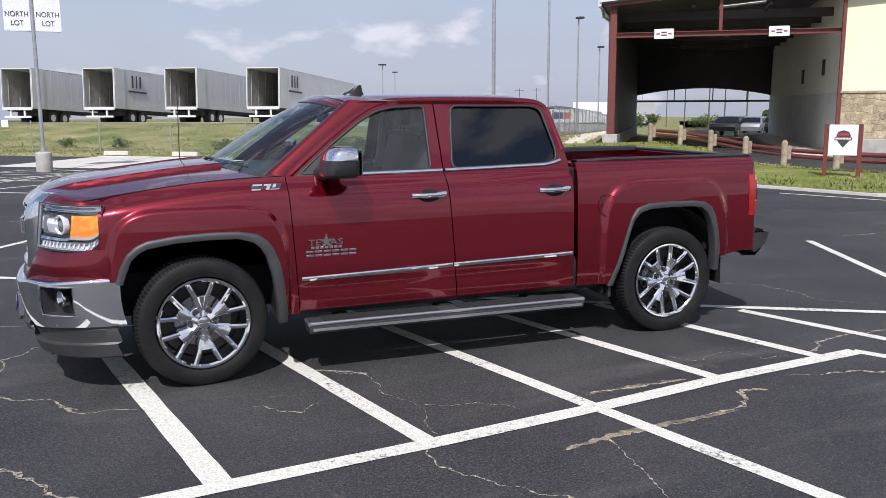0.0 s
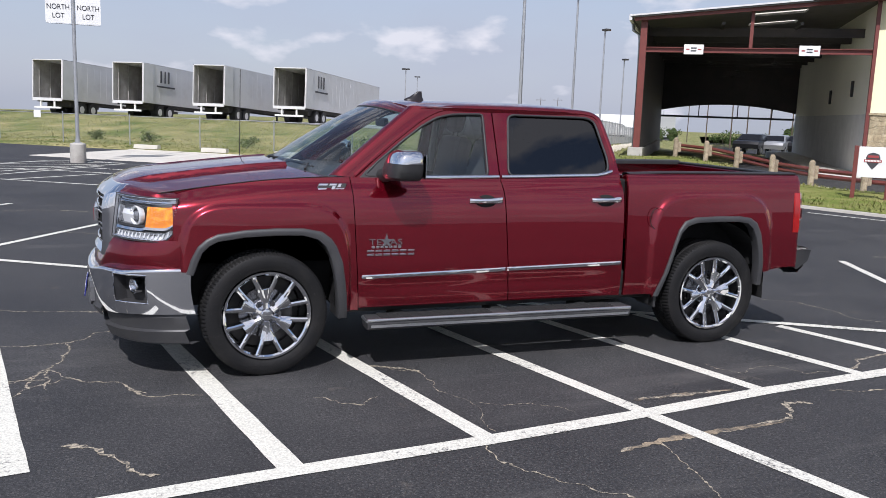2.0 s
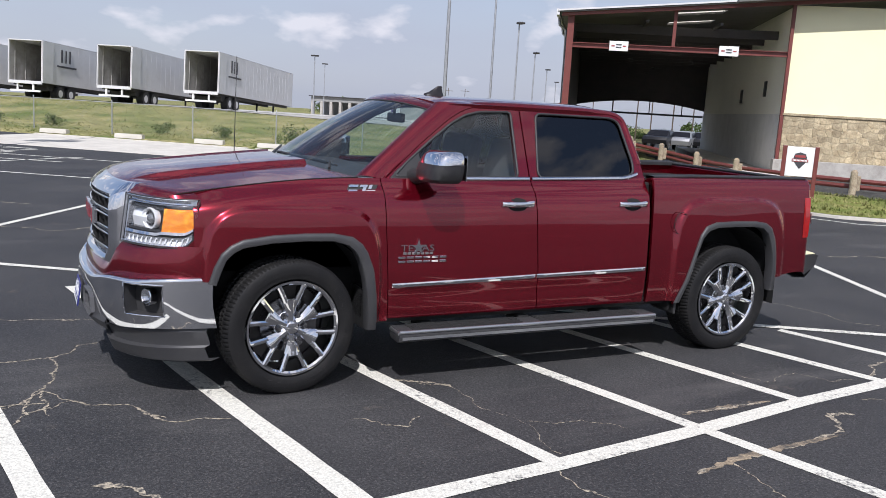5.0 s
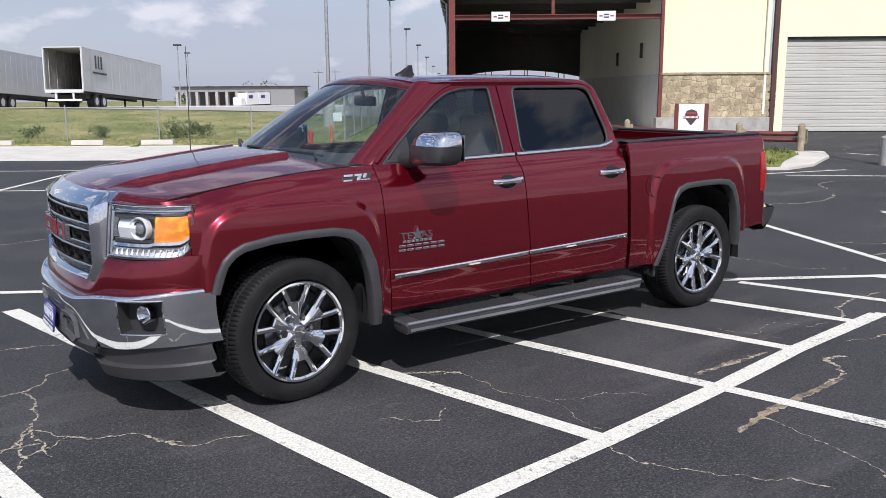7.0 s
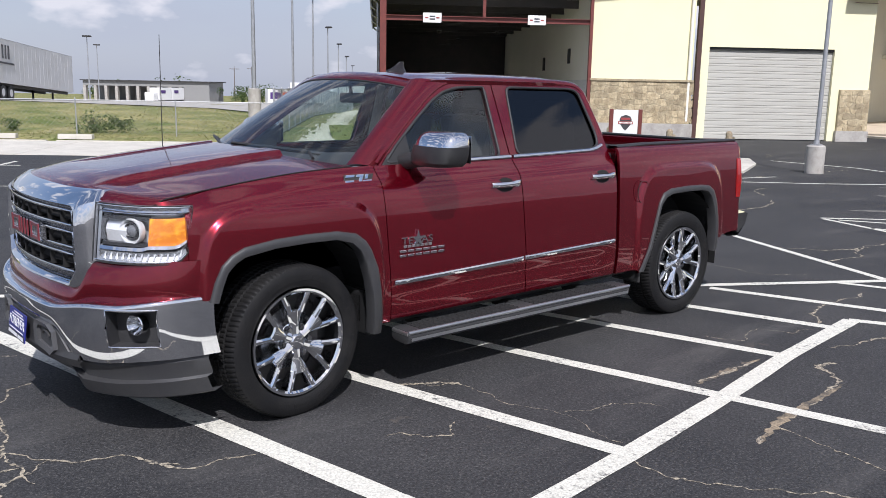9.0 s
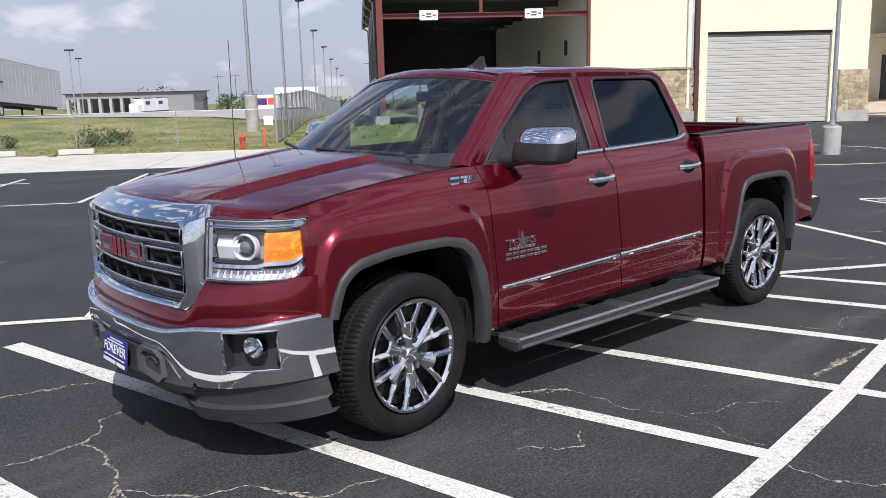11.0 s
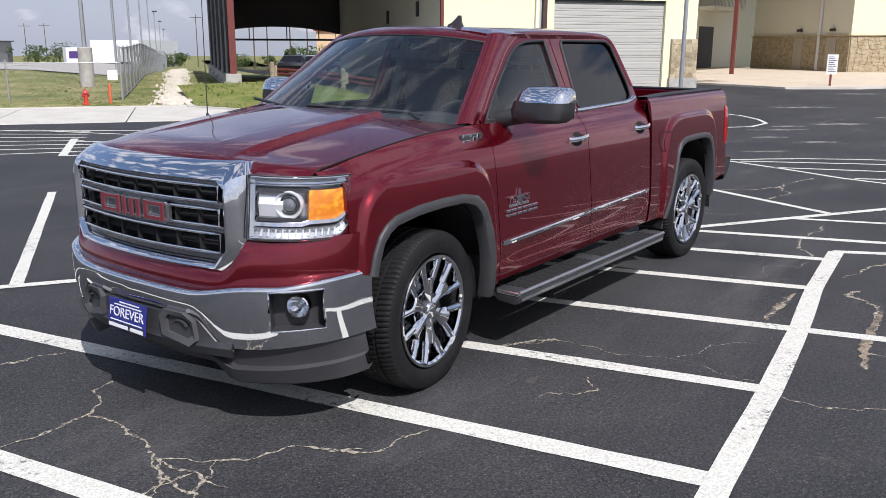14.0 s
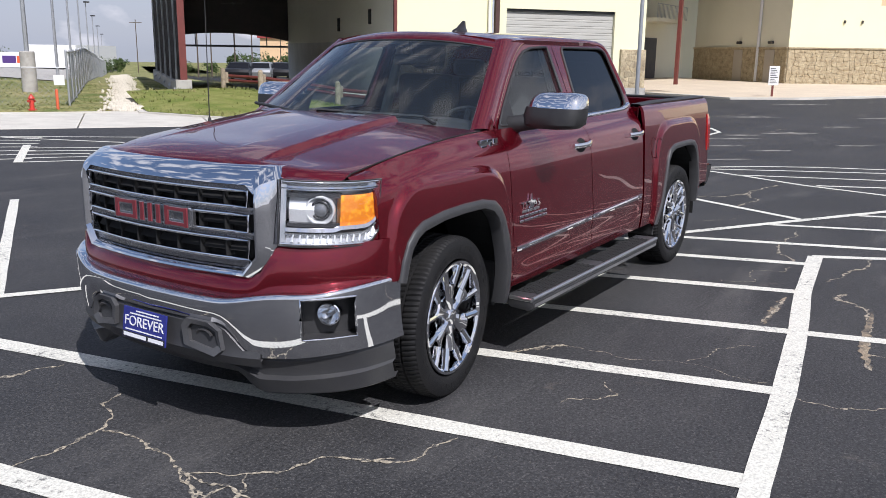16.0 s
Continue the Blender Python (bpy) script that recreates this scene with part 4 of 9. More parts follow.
def annex_part(name, bm, mat, m, label=""):
    o = part(name, bm, mat, annex, label)
    o.matrix_basis = Matrix.Translation((-59.6, -10.8, 0)) @ m
    return o


mA, mB = frame_on(CA, CB), frame_on(CB, CC)
LA, LB = math.dist(CA, CB), math.dist(CB, CC)
for m_, L_, mats in ((mA, LA, (CREAM_SHADED, CREAM_SHADED)), (mB, LB, (CREAM, PEACH))):
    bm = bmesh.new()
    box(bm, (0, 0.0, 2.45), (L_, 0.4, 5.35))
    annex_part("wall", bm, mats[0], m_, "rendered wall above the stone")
    bm = bmesh.new()
    box(bm, (0, 0.0, 5.35), (L_, 0.4, 11.0))
    annex_part("wall", bm, mats[0], m_)
    if m_ is mB:
        bm = bmesh.new()
        box(bm, (6.0, -0.01, 5.35), (19.3, 0.4, 11.0))
        annex_part("wall", bm, mats[1], m_, "peach panel of the upper wall")
    bm = bmesh.new()
    box(bm, (0, -0.05, -0.3), (L_, 0.0, 2.45))
    base_ = annex_part("stone_base", bm, MORTAR, m_, "stone base of the wall")
    stonework(base_, Matrix.Translation((0, -0.05, -0.1)), L_, 2.5, int(L_ * 2.6), 9, 21 + int(L_), True, 0.045)
    bm = bmesh.new()
    box(bm, (-0.05, -0.16, 2.43), (L_, 0.0, 2.52))
    annex_part("coping", bm, STONE, m_, "stone coping")
for x_ in (5.7, 9.2):
    bm = bmesh.new()
    box(bm, (x_ - 0.5, -0.13, -0.1), (x_ + 0.5, -0.08, 2.35), 0.01)
    box(bm, (x_ + 0.34, -0.18, 1.0), (x_ + 0.42, -0.12, 1.1))
    annex_part("door", bm, material("taupe_door", (0.36, 0.32, 0.26), 0.6, fine=0.05) if x_ < 6 else bpy.data.materials["taupe_door"], mA, "taupe steel door")
    bm = bmesh.new()
    box(bm, (x_ - 0.15, -0.25, 2.75), (x_ + 0.25, 0.0, 2.95), 0.03)
    annex_part("wall_lamp", bm, BLACK_STEEL, mA, "dark wall lamp")
bm = bmesh.new()
tube(bm, [(7.9, -0.12, 9.0), (7.9, -0.12, 0.1)], 0.11, 10)
annex_part("down_pipe", bm, WHITE_SHEET, mA, "white down pipe")
for x_ in (3.6, 4.8):
    bm = bmesh.new()
    box(bm, (x_, -0.12, 4.15), (x_ + 0.10, 0.0, 4.35))
    annex_part("wall_bracket", bm, BLACK_STEEL, mB, "small dark wall bracket")
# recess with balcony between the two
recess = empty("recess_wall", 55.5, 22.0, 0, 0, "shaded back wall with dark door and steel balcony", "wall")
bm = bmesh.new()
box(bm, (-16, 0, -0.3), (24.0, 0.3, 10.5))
part("back_wall", bm, CREAM_SHADED, recess)
# slab added above the view to keep the sun off the back wall
bm = bmesh.new()
box(bm, (-10, -9.5, 10.5), (24.0, 0.3, 10.8))
part("porch_roof", bm, DARK_STEEL, recess, "added slab, out of view, that shades the recess")
bm = bmesh.new()
box(bm, (6.0, -0.06, -0.1), (9.0, 0.0, 3.2))
part("dark_door", bm, BLACK_STEEL, recess, "dark tall door")
bm = bmesh.new()
box(bm, (4.0, -1.8, 4.35), (11.0, 0, 4.6))
part("balcony_floor", bm, CREAM_SHADED, recess, "balcony slab")
for k in range(24):
    bm = bmesh.new()
    rod(bm, (4.0 + 0.3 * k, -1.75, 4.6), (4.0 + 0.3 * k, -1.75, 5.6), 0.02, seg=6)
    part("baluster", bm, GALV, recess)
bm = bmesh.new()
tube(bm, [(4.0, -1.75, 5.62), (11.0, -1.75, 5.62)], 0.03, 6)
part("hand_rail", bm, GALV, recess, "steel hand rail")
bm = bmesh.new()
box(bm, (50.0, 15.3, -0.1), (50.22, 15.52, 9.5))
tagged(link_mesh("steel_column", bm, MAROON), "tall maroon steel column in front of the recess", "column")
# tan forecourt
bm = bmesh.new()
prism(bm, [(36.3, 12.2), (35.6, 9.6), (34.6, 7.8), (36.5, 5.6), (43, 2.4), (66, -8), (82, -6), (66, 25), (44, 24), (38.5, 16.5)], -0.2, 0.06)
structure("forecourt", bm, TAN_PAVING, "tan paved forecourt before the annex", "pavement")
bm = bmesh.new()
ribbon(bm, [(37.0, 13.3), (36.2, 11.4), (35.4, 9.4), (34.5, 7.8), (36.4, 5.5), (43, 2.3), (66, -8.1)], 0.45, 0.085)
ex = bmesh.ops.extrude_face_region(bm, geom=bm.faces[:])
for v in ex["geom"]:
    if isinstance(v, bmesh.types.BMVert):
        v.co.z -= 0.2
structure("kerb_forecourt", bm, CONCRETE, "pale kerb round the forecourt", "kerb")

# ---------------------------------------------------------------- poles and lamps


def concrete_base(x, y, r, h, z=0.0):
    bm = bmesh.new()
    rod(bm, (0, 0, -0.2), (0, 0, h - 0.03), r, r, 24)
    rod(bm, (0, 0, h - 0.03), (0, 0, h), r, r - 0.03, 24)
    return bm


def lot_pole(x, y, base_r, base_h, height, pole_r, label, banners=False, head=True):
    p = empty("lamp_post", x, y, 0, 0, label, "lamp post")
    finish("base", concrete_base(0, 0, base_r, base_h), CONCRETE_GREY, p, "round concrete base", 40)
    bm = bmesh.new()
    box(bm, (-pole_r * 2, -pole_r * 2, base_h), (pole_r * 2, pole_r * 2, base_h + 0.03))
    rod(bm, (0, 0, base_h + 0.03), (0, 0, base_h + 0.12), pole_r * 1.35, pole_r * 1.2, 14)
    rod(bm, (0, 0, base_h), (0, 0, height), pole_r, pole_r * 0.8, 14)
    part("pole", bm, GALV, p, "grey steel pole")
    if head:
        bm = bmesh.new()
        for sx in (-1, 1):
            box(bm, (sx * 0.35 - 0.25, -0.15, height - 0.05), (sx * 0.35 + 0.25, 0.15, height + 0.10), 0.03)
        part("lamp_head", bm, BLACK_STEEL, p, "dark lamp heads")
    return p


npole = lot_pole(-2.43, 21.1, 0.22, 0.56, 8.0, 0.055, "grey lamp post on a concrete base with two white banners", True, False)
for sx in (-1, 1):
    ban = new("banner")
    ban.parent = npole
    ban.matrix_basis = pose(0, 0, 0, 0, 0, 3)
    tagged(ban, "white fabric banner with dark lettering")
    bm = bmesh.new()
    x0, x1 = (0.06, 0.72) if sx > 0 else (-0.72, -0.06)
    rows = [[(x, -0.03 + 0.004 * math.sin(5 * z + x * 3) * abs(x), z) for z in frange(3.93, 5.18, 10)] for x in frange(x0, x1, 6)]
    grid_mesh(bm, rows)
    part("cloth", bm, SIGN_WHITE, ban, "white banner cloth")
    for z in (3.91, 5.20):
        bm = bmesh.new()
        rod(bm, (0, -0.03, z), (sx * 0.70, -0.03, z), 0.014, seg=8)
        part("arm", bm, GALV, ban, "thin banner arm")
    cx = (x0 + x1) / 2
    t1 = text_mesh("banner_word", "NORTH", 0.20, pose(cx, -0.0375, 4.36, 90, 0, 0), INK, ban, 0.001)
    t2 = text_mesh("banner_word", "LOT", 0.20, pose(cx, -0.0375, 4.12, 90, 0, 0), INK, ban, 0.001)
    t1.scale = t2.scale = (0.85, 1.0, 1.0)
    bm = bmesh.new()
    for k in range(8):
        box(bm, (cx - 0.24 + 0.06 * k, -0.039, 4.84), (cx - 0.20 + 0.06 * k, -0.030, 4.90))
    part("banner_bars", bm, INK, ban, "row of small dark bars")
    bm = bmesh.new()
    box(bm, (cx - 0.06, -0.039, 4.94), (cx + 0.06, -0.030, 5.06), 0.003)
    part("banner_crest", bm, SIGN_RED, ban, "small red crest")
lot_pole(17.35, 5.6, 0.215, 0.66, 8.5, 0.052, "grey lamp post on a round concrete base")


def flood_mast(x, y, z, h, lamps=6, r=0.10):
    p = empty("flood_mast", x, y, z, 0, "tall steel mast with a ring of flood lamps", "flood mast", "flood masts")
    bm = bmesh.new()
    rod(bm, (0, 0, -0.5), (0, 0, h), r, r * 0.6, 10)
    part("mast", bm, GALV, p)
    for k in range(lamps):
        a = 2 * math.pi * k / lamps
        bm = bmesh.new()
        box(bm, (0.25, -0.12, -0.08), (0.55, 0.12, 0.12), 0.03, Matrix.Translation((0, 0, h)) @ Matrix.Rotation(a, 4, "Z"))
        rod(bm, (0, 0, h), (0.6 * math.cos(a), 0.6 * math.sin(a), h), 0.03, seg=6)
        part("flood_lamp", bm, BLACK_STEEL, p, "dark flood lamp")
    return p


def fence_lamp(d, base=False, hgt=8.4):
    s_, n_ = -4.75, 32.4 + d
    x, y = site(s_, n_)
    z = land(s_, n_)
    p = empty("street_lamp", x, y, z, 0, "tall grey lamp post beside the fence" if not base else "tall grey lamp post on a high concrete pillar", "street lamp", "lamps along the fence")
    bm = bmesh.new()
    rod(bm, (0, 0, 1.4 if base else -0.3), (0, 0, hgt), 0.085, 0.06, 12)
    part("pole", bm, GALV, p)
    if base:
        finish("pillar", concrete_base(0, 0, 0.27, 1.52), CONCRETE_GREY, p, "round concrete pillar", 40)
    bm = bmesh.new()
    box(bm, (-0.25, -0.55, hgt - 0.05), (0.25, 0.1, hgt + 0.12), 0.05)
    part("lamp_head", bm, BLACK_STEEL, p, "dark square lamp head")


fence_lamp(0.0, True, 9.5)
for d, h_ in ((17, 9.2), (34, 9.0), (55, 8.6), (80, 8.6), (110, 8.6), (145, 8.6), (190, 8.6)):
    fence_lamp(d, False, h_)
flood_mast(34.7, 109.5, -0.9, 8.3, 6)
flood_mast(*site(-48, 150), -1.0, 9.0, 6)

# ---------------------------------------------------------------- chain-link fences


def fence(p0, p1, h=1.75, step=3.0, wire=0.13, label="grey chain-link fence", thick=0.0035, post_r=0.035):
    """Posts, rails and woven wire between two points of the site."""
    (s0, n0), (s1, n1) = p0, p1
    L = math.hypot(s1 - s0, n1 - n0)
    x0, y0 = site(s0, n0)
    f = empty("chain_link_fence", x0, y0, land(s0, n0), 0, label, "fence")
    n = max(1, int(L / step))

    def at(d, z):
        t = d / L
        s, nn = s0 + (s1 - s0) * t, n0 + (n1 - n0) * t
        x, y = site(s, nn)
        return Vector((x - x0, y - y0, land(s, nn) - land(s0, n0) + z))

    post_me = None
    for k in range(n + 1):
        d = L * k / n
        if post_me is None:
            bm = bmesh.new()
            rod(bm, (0, 0, -0.2), (0, 0, h + 0.05), post_r, seg=8)
            rod(bm, (0, 0, h + 0.05), (0, 0, h + 0.09), post_r, 0.008, 8)
            o = part("post", bm, GALV, f)
            post_me = o.data
        else:
            o = new("post", post_me)
            o.parent = f
        o.location = at(d, 0)
    for z in ((0.08, h) if h > 1.2 else (h,)):
        bm = bmesh.new()
        tube(bm, [at(L * k / n, z) for k in range(n + 1)], post_r * 0.63, 6)
        part("rail", bm, GALV, f)
    verts, faces = [], []
    m = int(L / wire)
    side = (at(1, 0) - at(0, 0)).normalized()
    for k in range(m):
        for sg in (1, -1):
            d0 = k * wire
            da, db = d0, d0 + sg * (h * 0.9)
            z0_, z1_ = 0.05, h
            if db < 0:
                z1_ = z0_ + (z1_ - z0_) * da / (da - db)
                db = 0
            if db > L:
                z1_ = z0_ + (z1_ - z0_) * (L - da) / (db - da)
                db = L
            a_, b_ = at(da, z0_), at(db, z1_)
            i = len(verts)
            w_ = side * thick
            verts += [tuple(a_ - w_), tuple(a_ + w_), tuple(b_ + w_), tuple(b_ - w_)]
            faces.append((i, i + 1, i + 2, i + 3))
    me = bpy.data.meshes.new("woven_wire")
    me.from_pydata(verts, [], faces)
    me.materials.append(GALV)
    o = new("woven_wire", me)
    o.parent = f
    tagged(o, "woven steel wire", kind="stuff")
    return f


fence((-3.0, 24.4), (-48, 24.4), 1.15, 3.1, 0.16, "grey chain-link fence at the foot of the bank", 0.0028, 0.022)
fence((-3.0, 24.4), (-3.0, 120), 1.60, 2.4, 0.075, "grey chain-link fence along the drainage strip", 0.015)
for s_, n_, w_, z_ in ((-3.24, 24.35, 0.30, 0.78), (-23.5, 24.35, 0.34, 1.1)):
    bm = bmesh.new()
    box(bm, (-w_ / 2, -0.01, -0.15), (w_ / 2, 0.01, 0.15), 0.004)
    o = link_mesh("fence_sign", bm, SIGN_WHITE)
    o.matrix_basis = Matrix.Translation((*site(s_, n_), land(s_, n_) + z_)) @ SITE
    tagged(o, "small blank white sign wired to the fence", "sign", "signs on the fence")

# hydrant and marker
hx, hy = 10.25, 20.75
hyd = empty("fire_hydrant", hx, hy, 0.05, 0, "bright red fire hydrant in the grass", "fire hydrant")
bm = bmesh.new()
rod(bm, (0, 0, 0), (0, 0, 0.06), 0.16, 0.16, 16)
rod(bm, (0, 0, 0.06), (0, 0, 0.48), 0.095, 0.09, 16)
rod(bm, (0, 0, 0.46), (0, 0, 0.50), 0.14, 0.14, 16)
part("barrel", bm, HYDRANT_RED, hyd)
bm = bmesh.new()
rod(bm, (0, 0, 0.50), (0, 0, 0.60), 0.12, 0.06, 16)
rod(bm, (0, 0, 0.60), (0, 0, 0.66), 0.03, 0.03, 6)
part("bonnet", bm, HYDRANT_RED, hyd)
for a in (0.3, 1.9, 3.5):
    bm = bmesh.new()
    d = Vector((math.cos(a), math.sin(a), 0))
    rod(bm, Vector((0, 0, 0.37)), Vector((0, 0, 0.37)) + d * 0.17, 0.05, 0.055, 12)
    rod(bm, Vector((0, 0, 0.37)) + d * 0.17, Vector((0, 0, 0.37)) + d * 0.20, 0.02, 0.02, 6)
    part("outlet", bm, HYDRANT_RED, hyd)
bm = bmesh.new()
rod(bm, (0, 0, -0.1), (0, 0, 0.80), 0.055, 0.055, 14)
rod(bm, (0, 0, 0.80), (0, 0, 0.85), 0.055, 0.02, 14)
hyd.scale = (0.70, 0.70, 0.70)
o = finish("marker_post", bm, MARKER_RED, None, "", 40)
o.location = (10.85, 20.45, 0.05)
o.scale = (0.75, 0.75, 0.70)
tagged(o, "slim orange-red marker post in the grass", "marker post")

# ---------------------------------------------------------------- guard rail and club sign
rail_pts = [(18.9, 22.4), (18.75, 20.3), (18.6, 18.4), (18.3, 16.3), (17.75, 14.0), (17.7, 12.0), (18.25, 10.3), (18.95, 8.85)]
guard = empty("guard_rail", 18.75, 20.3, 0.0, 0, "low maroon guard rail on rough timber posts", "guard rail")
for i, (x, y) in enumerate(rail_pts):
    z0 = 0.1 + 0.34 * ramp(y, 15, 21.5)
    bm = bmesh.new()
    rod(bm, (0, 0, -0.2), (0, 0, 0.64), 0.095, 0.09, 12)
    rod(bm, (0, 0, 0.64), (0, 0, 0.70), 0.09, 0.045, 12)
    o = finish("timber_post", bm, WOOD_POST, guard, "rough round timber post", 45)
    o.location = (x - 18.75, y - 20.3, z0)
    bm = bmesh.new()
    box(bm, (0.07, -0.07, 0.14), (0.20, 0.07, 0.54), 0.012)
    o = part("spacer_block", bm, WOOD_POST, guard, "timber block between post and rail")
    o.location = (x - 18.75, y - 20.3, z0)
for dz in (0.24, 0.40):
    bm = bmesh.new()
    line = [(x - 18.75 + 0.26, y - 20.3, 0.1 + 0.34 * ramp(y, 15, 21.5) + dz) for x, y in rail_pts]
    tube(bm, line, 0.062, 8)
    part("rail", bm, MAROON, guard, "maroon steel rail")
club = empty("club_sign", 15.7, 10.0, 0.12, math.degrees(math.atan2(9.45 - 10.51, 15.56 - 15.81)) + 180, "white club sign with a shield between maroon posts", "sign")
club.matrix_basis = pose(15.75, 9.95, 0.12, 0, 0, -46)
for sx in (-0.37, 0.37):
    bm = bmesh.new()
    box(bm, (sx - 0.05, -0.05, -0.2), (sx + 0.05, 0.05, 1.25), 0.01)
    part("post", bm, MAROON, club, "square maroon post")
bm = bmesh.new()
box(bm, (-0.32, -0.025, 0.50), (0.32, 0.025, 1.23), 0.008)
part("board", bm, SIGN_WHITE, club, "white board")
bm = bmesh.new()
sh = [(-0.12, 1.06), (0.0, 1.10), (0.12, 1.06), (0.155, 0.98), (0.15, 0.88), (0.07, 0.77), (0.0, 0.69), (-0.07, 0.77), (-0.15, 0.88), (-0.155, 0.98)]
a = [bm.verts.new((x, -0.029, z)) for x, z in sh]
bm.faces.new(a)
part("shield", bm, INK, club, "dark shield")
bm = bmesh.new()
for x0, x1, z0, z1 in ((-0.19, 0.19, 0.865, 0.935), (-0.12, 0.12, 0.97, 1.03)):
    box(bm, (x0, -0.035, z0), (x1, -0.030, z1))
part("shield_band", bm, SIGN_RED, club, "red band over the shield")
bm = bmesh.new()
for k in range(11):
    box(bm, (-0.170 + 0.0312 * k, -0.039, 0.880), (-0.148 + 0.0312 * k, -0.0355, 0.920))
part("band_bars", bm, SIGN_WHITE, club, "row of small pale bars")
rules = empty("rules_sign", 37.6, 6.75, 0.06, -60, "narrow white rules sign on a brown post", "sign")
bm = bmesh.new()
box(bm, (-0.04, 0.0, -0.1), (0.04, 0.08, 0.6))
part("post", bm, MAROON, rules)
bm = bmesh.new()
box(bm, (-0.23, -0.03, 0.5), (0.23, 0.0, 1.36), 0.006)
part("board", bm, SIGN_WHITE, rules)
bm = bmesh.new()
for k in range(9):
    box(bm, (-0.17, -0.036, 0.60 + 0.08 * k), (0.17 - 0.06 * (k % 3), -0.031, 0.63 + 0.08 * k))
part("writing_bars", bm, INK, rules, "lines of small dark bars")

# ---------------------------------------------------------------- box trailers
TRAILER_TURN = 55.0
TS = 0.80     # these are short, low trailers


def box_trailer(label, shell_mat, open_rear=True, logo=0, length=16.2):
    """A box trailer, its rear at the origin and its nose along +x; z = 0 on the ground."""
    t = empty("box_trailer", 0, 0, 0, 0, label, "trailer", "box trailers")
    W, Z0, Z1 = 1.30, 1.12, 4.05
    bm = bmesh.new()
    box(bm, (0, -W, Z0), (length, -W + 0.04, Z1))
    box(bm, (0, W - 0.04, Z0), (length, W, Z1))
    box(bm, (0, -W, Z1 - 0.04), (length, W, Z1))
    box(bm, (length - 0.05, -W, Z0), (length, W, Z1))
    if not open_rear:
        box(bm, (0.0, -W, Z0), (0.05, W, Z1))
    for k in range(20):
        x = 0.6 + k * (length - 1) / 20
        box(bm, (x, -W - 0.004, Z0 + 0.2), (x + 0.03, -W, Z1 - 0.15))
    part("shell", bm, shell_mat, t, "pale ribbed box body")
    bm = bmesh.new()
    for lo, hi in (((-0.03, -W - 0.01, Z0), (0.06, -W + 0.05, Z1 + 0.01)), ((-0.03, W - 0.05, Z0), (0.06, W + 0.01, Z1 + 0.01)), ((-0.03, -W, Z1 - 0.06), (0.06, W, Z1 + 0.01)), ((-0.03, -W, Z0 - 0.12), (0.06, W, Z0 + 0.10))):
        box(bm, lo, hi, 0.01)
    part("rear_frame", bm, WHITE_SHEET, t, "pale rear frame")
    if open_rear:
        bm = bmesh.new()
        box(bm, (0.06, -W + 0.045, Z0 + 0.02), (length - 0.1, W - 0.045, Z0 + 0.08))
        for sg in (-1, 1):
            box(bm, (0.06, sg * (W - 0.06) - 0.008, Z0 + 0.05), (length - 0.1, sg * (W - 0.06) + 0.008, Z1 - 0.06))
            for k in range(12):
                box(bm, (0.6 + 1.2 * k, sg * (W - 0.08) - 0.02, Z0 + 0.05), (0.66 + 1.2 * k, sg * (W - 0.08) + 0.02, Z1 - 0.06))
        box(bm, (length - 0.12, -W + 0.05, Z0), (length - 0.08, W - 0.05, Z1 - 0.05))
        part("lining", bm, TRAILER_IN, t, "dull grey inside lining")
        bm = bmesh.new()
        box(bm, (0.02, W + 0.0, Z0), (1.25, W + 0.05, Z1 - 0.05), 0.01)
        box(bm, (0.02, -W - 0.05, Z0), (1.25, -W, Z1 - 0.05), 0.01)
        part("rear_door", bm, shell_mat, t, "doors folded back on the sides")
    bm = bmesh.new()
    box(bm, (0.1, -0.95, 0.92), (length - 0.3, -0.80, 1.12))
    box(bm, (0.1, 0.80, 0.92), (length - 0.3, 0.95, 1.12))
    box(bm, (1.2, -1.0, 0.62), (4.6, 1.0, 0.92))
    part("chassis", bm, BLACK_STEEL, t, "black chassis")
    bm = bmesh.new()
    box(bm, (0.0, -1.15, 0.45), (0.12, 1.15, 0.58))
    for y in (-0.6, 0.6):
        box(bm, (0.02, y - 0.06, 0.5), (0.12, y + 0.06, 1.1))
    part("rear_guard", bm, SIGN_WHITE, t, "white rear under-run guard")
    for x in (2.3, 3.6):
        for y in (-1.0, 1.0):
            bm = bmesh.new()
            rod(bm, (x, y - 0.26, 0.5), (x, y + 0.26, 0.5), 0.5, 0.5, 22)
            wh = part("wheel", bm, RUBBER, t, "black double wheel")
            bm = bmesh.new()
            rod(bm, (x, y + math.copysign(0.262, y), 0.5), (x, y + math.copysign(0.27, y), 0.5), 0.27, 0.22, 18)
            part("wheel_rim", bm, WHITE_SHEET, wh, "pale wheel rim")
    for y in (-0.75, 0.75):
        bm = bmesh.new()
        box(bm, (length - 3.3, y - 0.06, 0.1), (length - 3.18, y + 0.06, 1.1))
        box(bm, (length - 3.4, y - 0.15, 0.0), (length - 3.05, y + 0.15, 0.08))
        part("landing_leg", bm, BLACK_STEEL, t, "black landing leg")
    if logo:
        bm = bmesh.new()
        for x0, x1 in ((2.20, 2.36), (2.74, 2.84), (3.20, 3.36)):
            box(bm, (x0, -W - 0.06, 2.75), (x1, -W - 0.013, 3.65))
        for k in range(12):
            box(bm, (1.75 + 0.2 * k, -W - 0.06, 2.40), (1.90 + 0.2 * k, -W - 0.013, 2.52))
        part("side_mark", bm, INK, t, "dark plain mark on the side")
    t.scale = (TS, TS, TS)
    return t


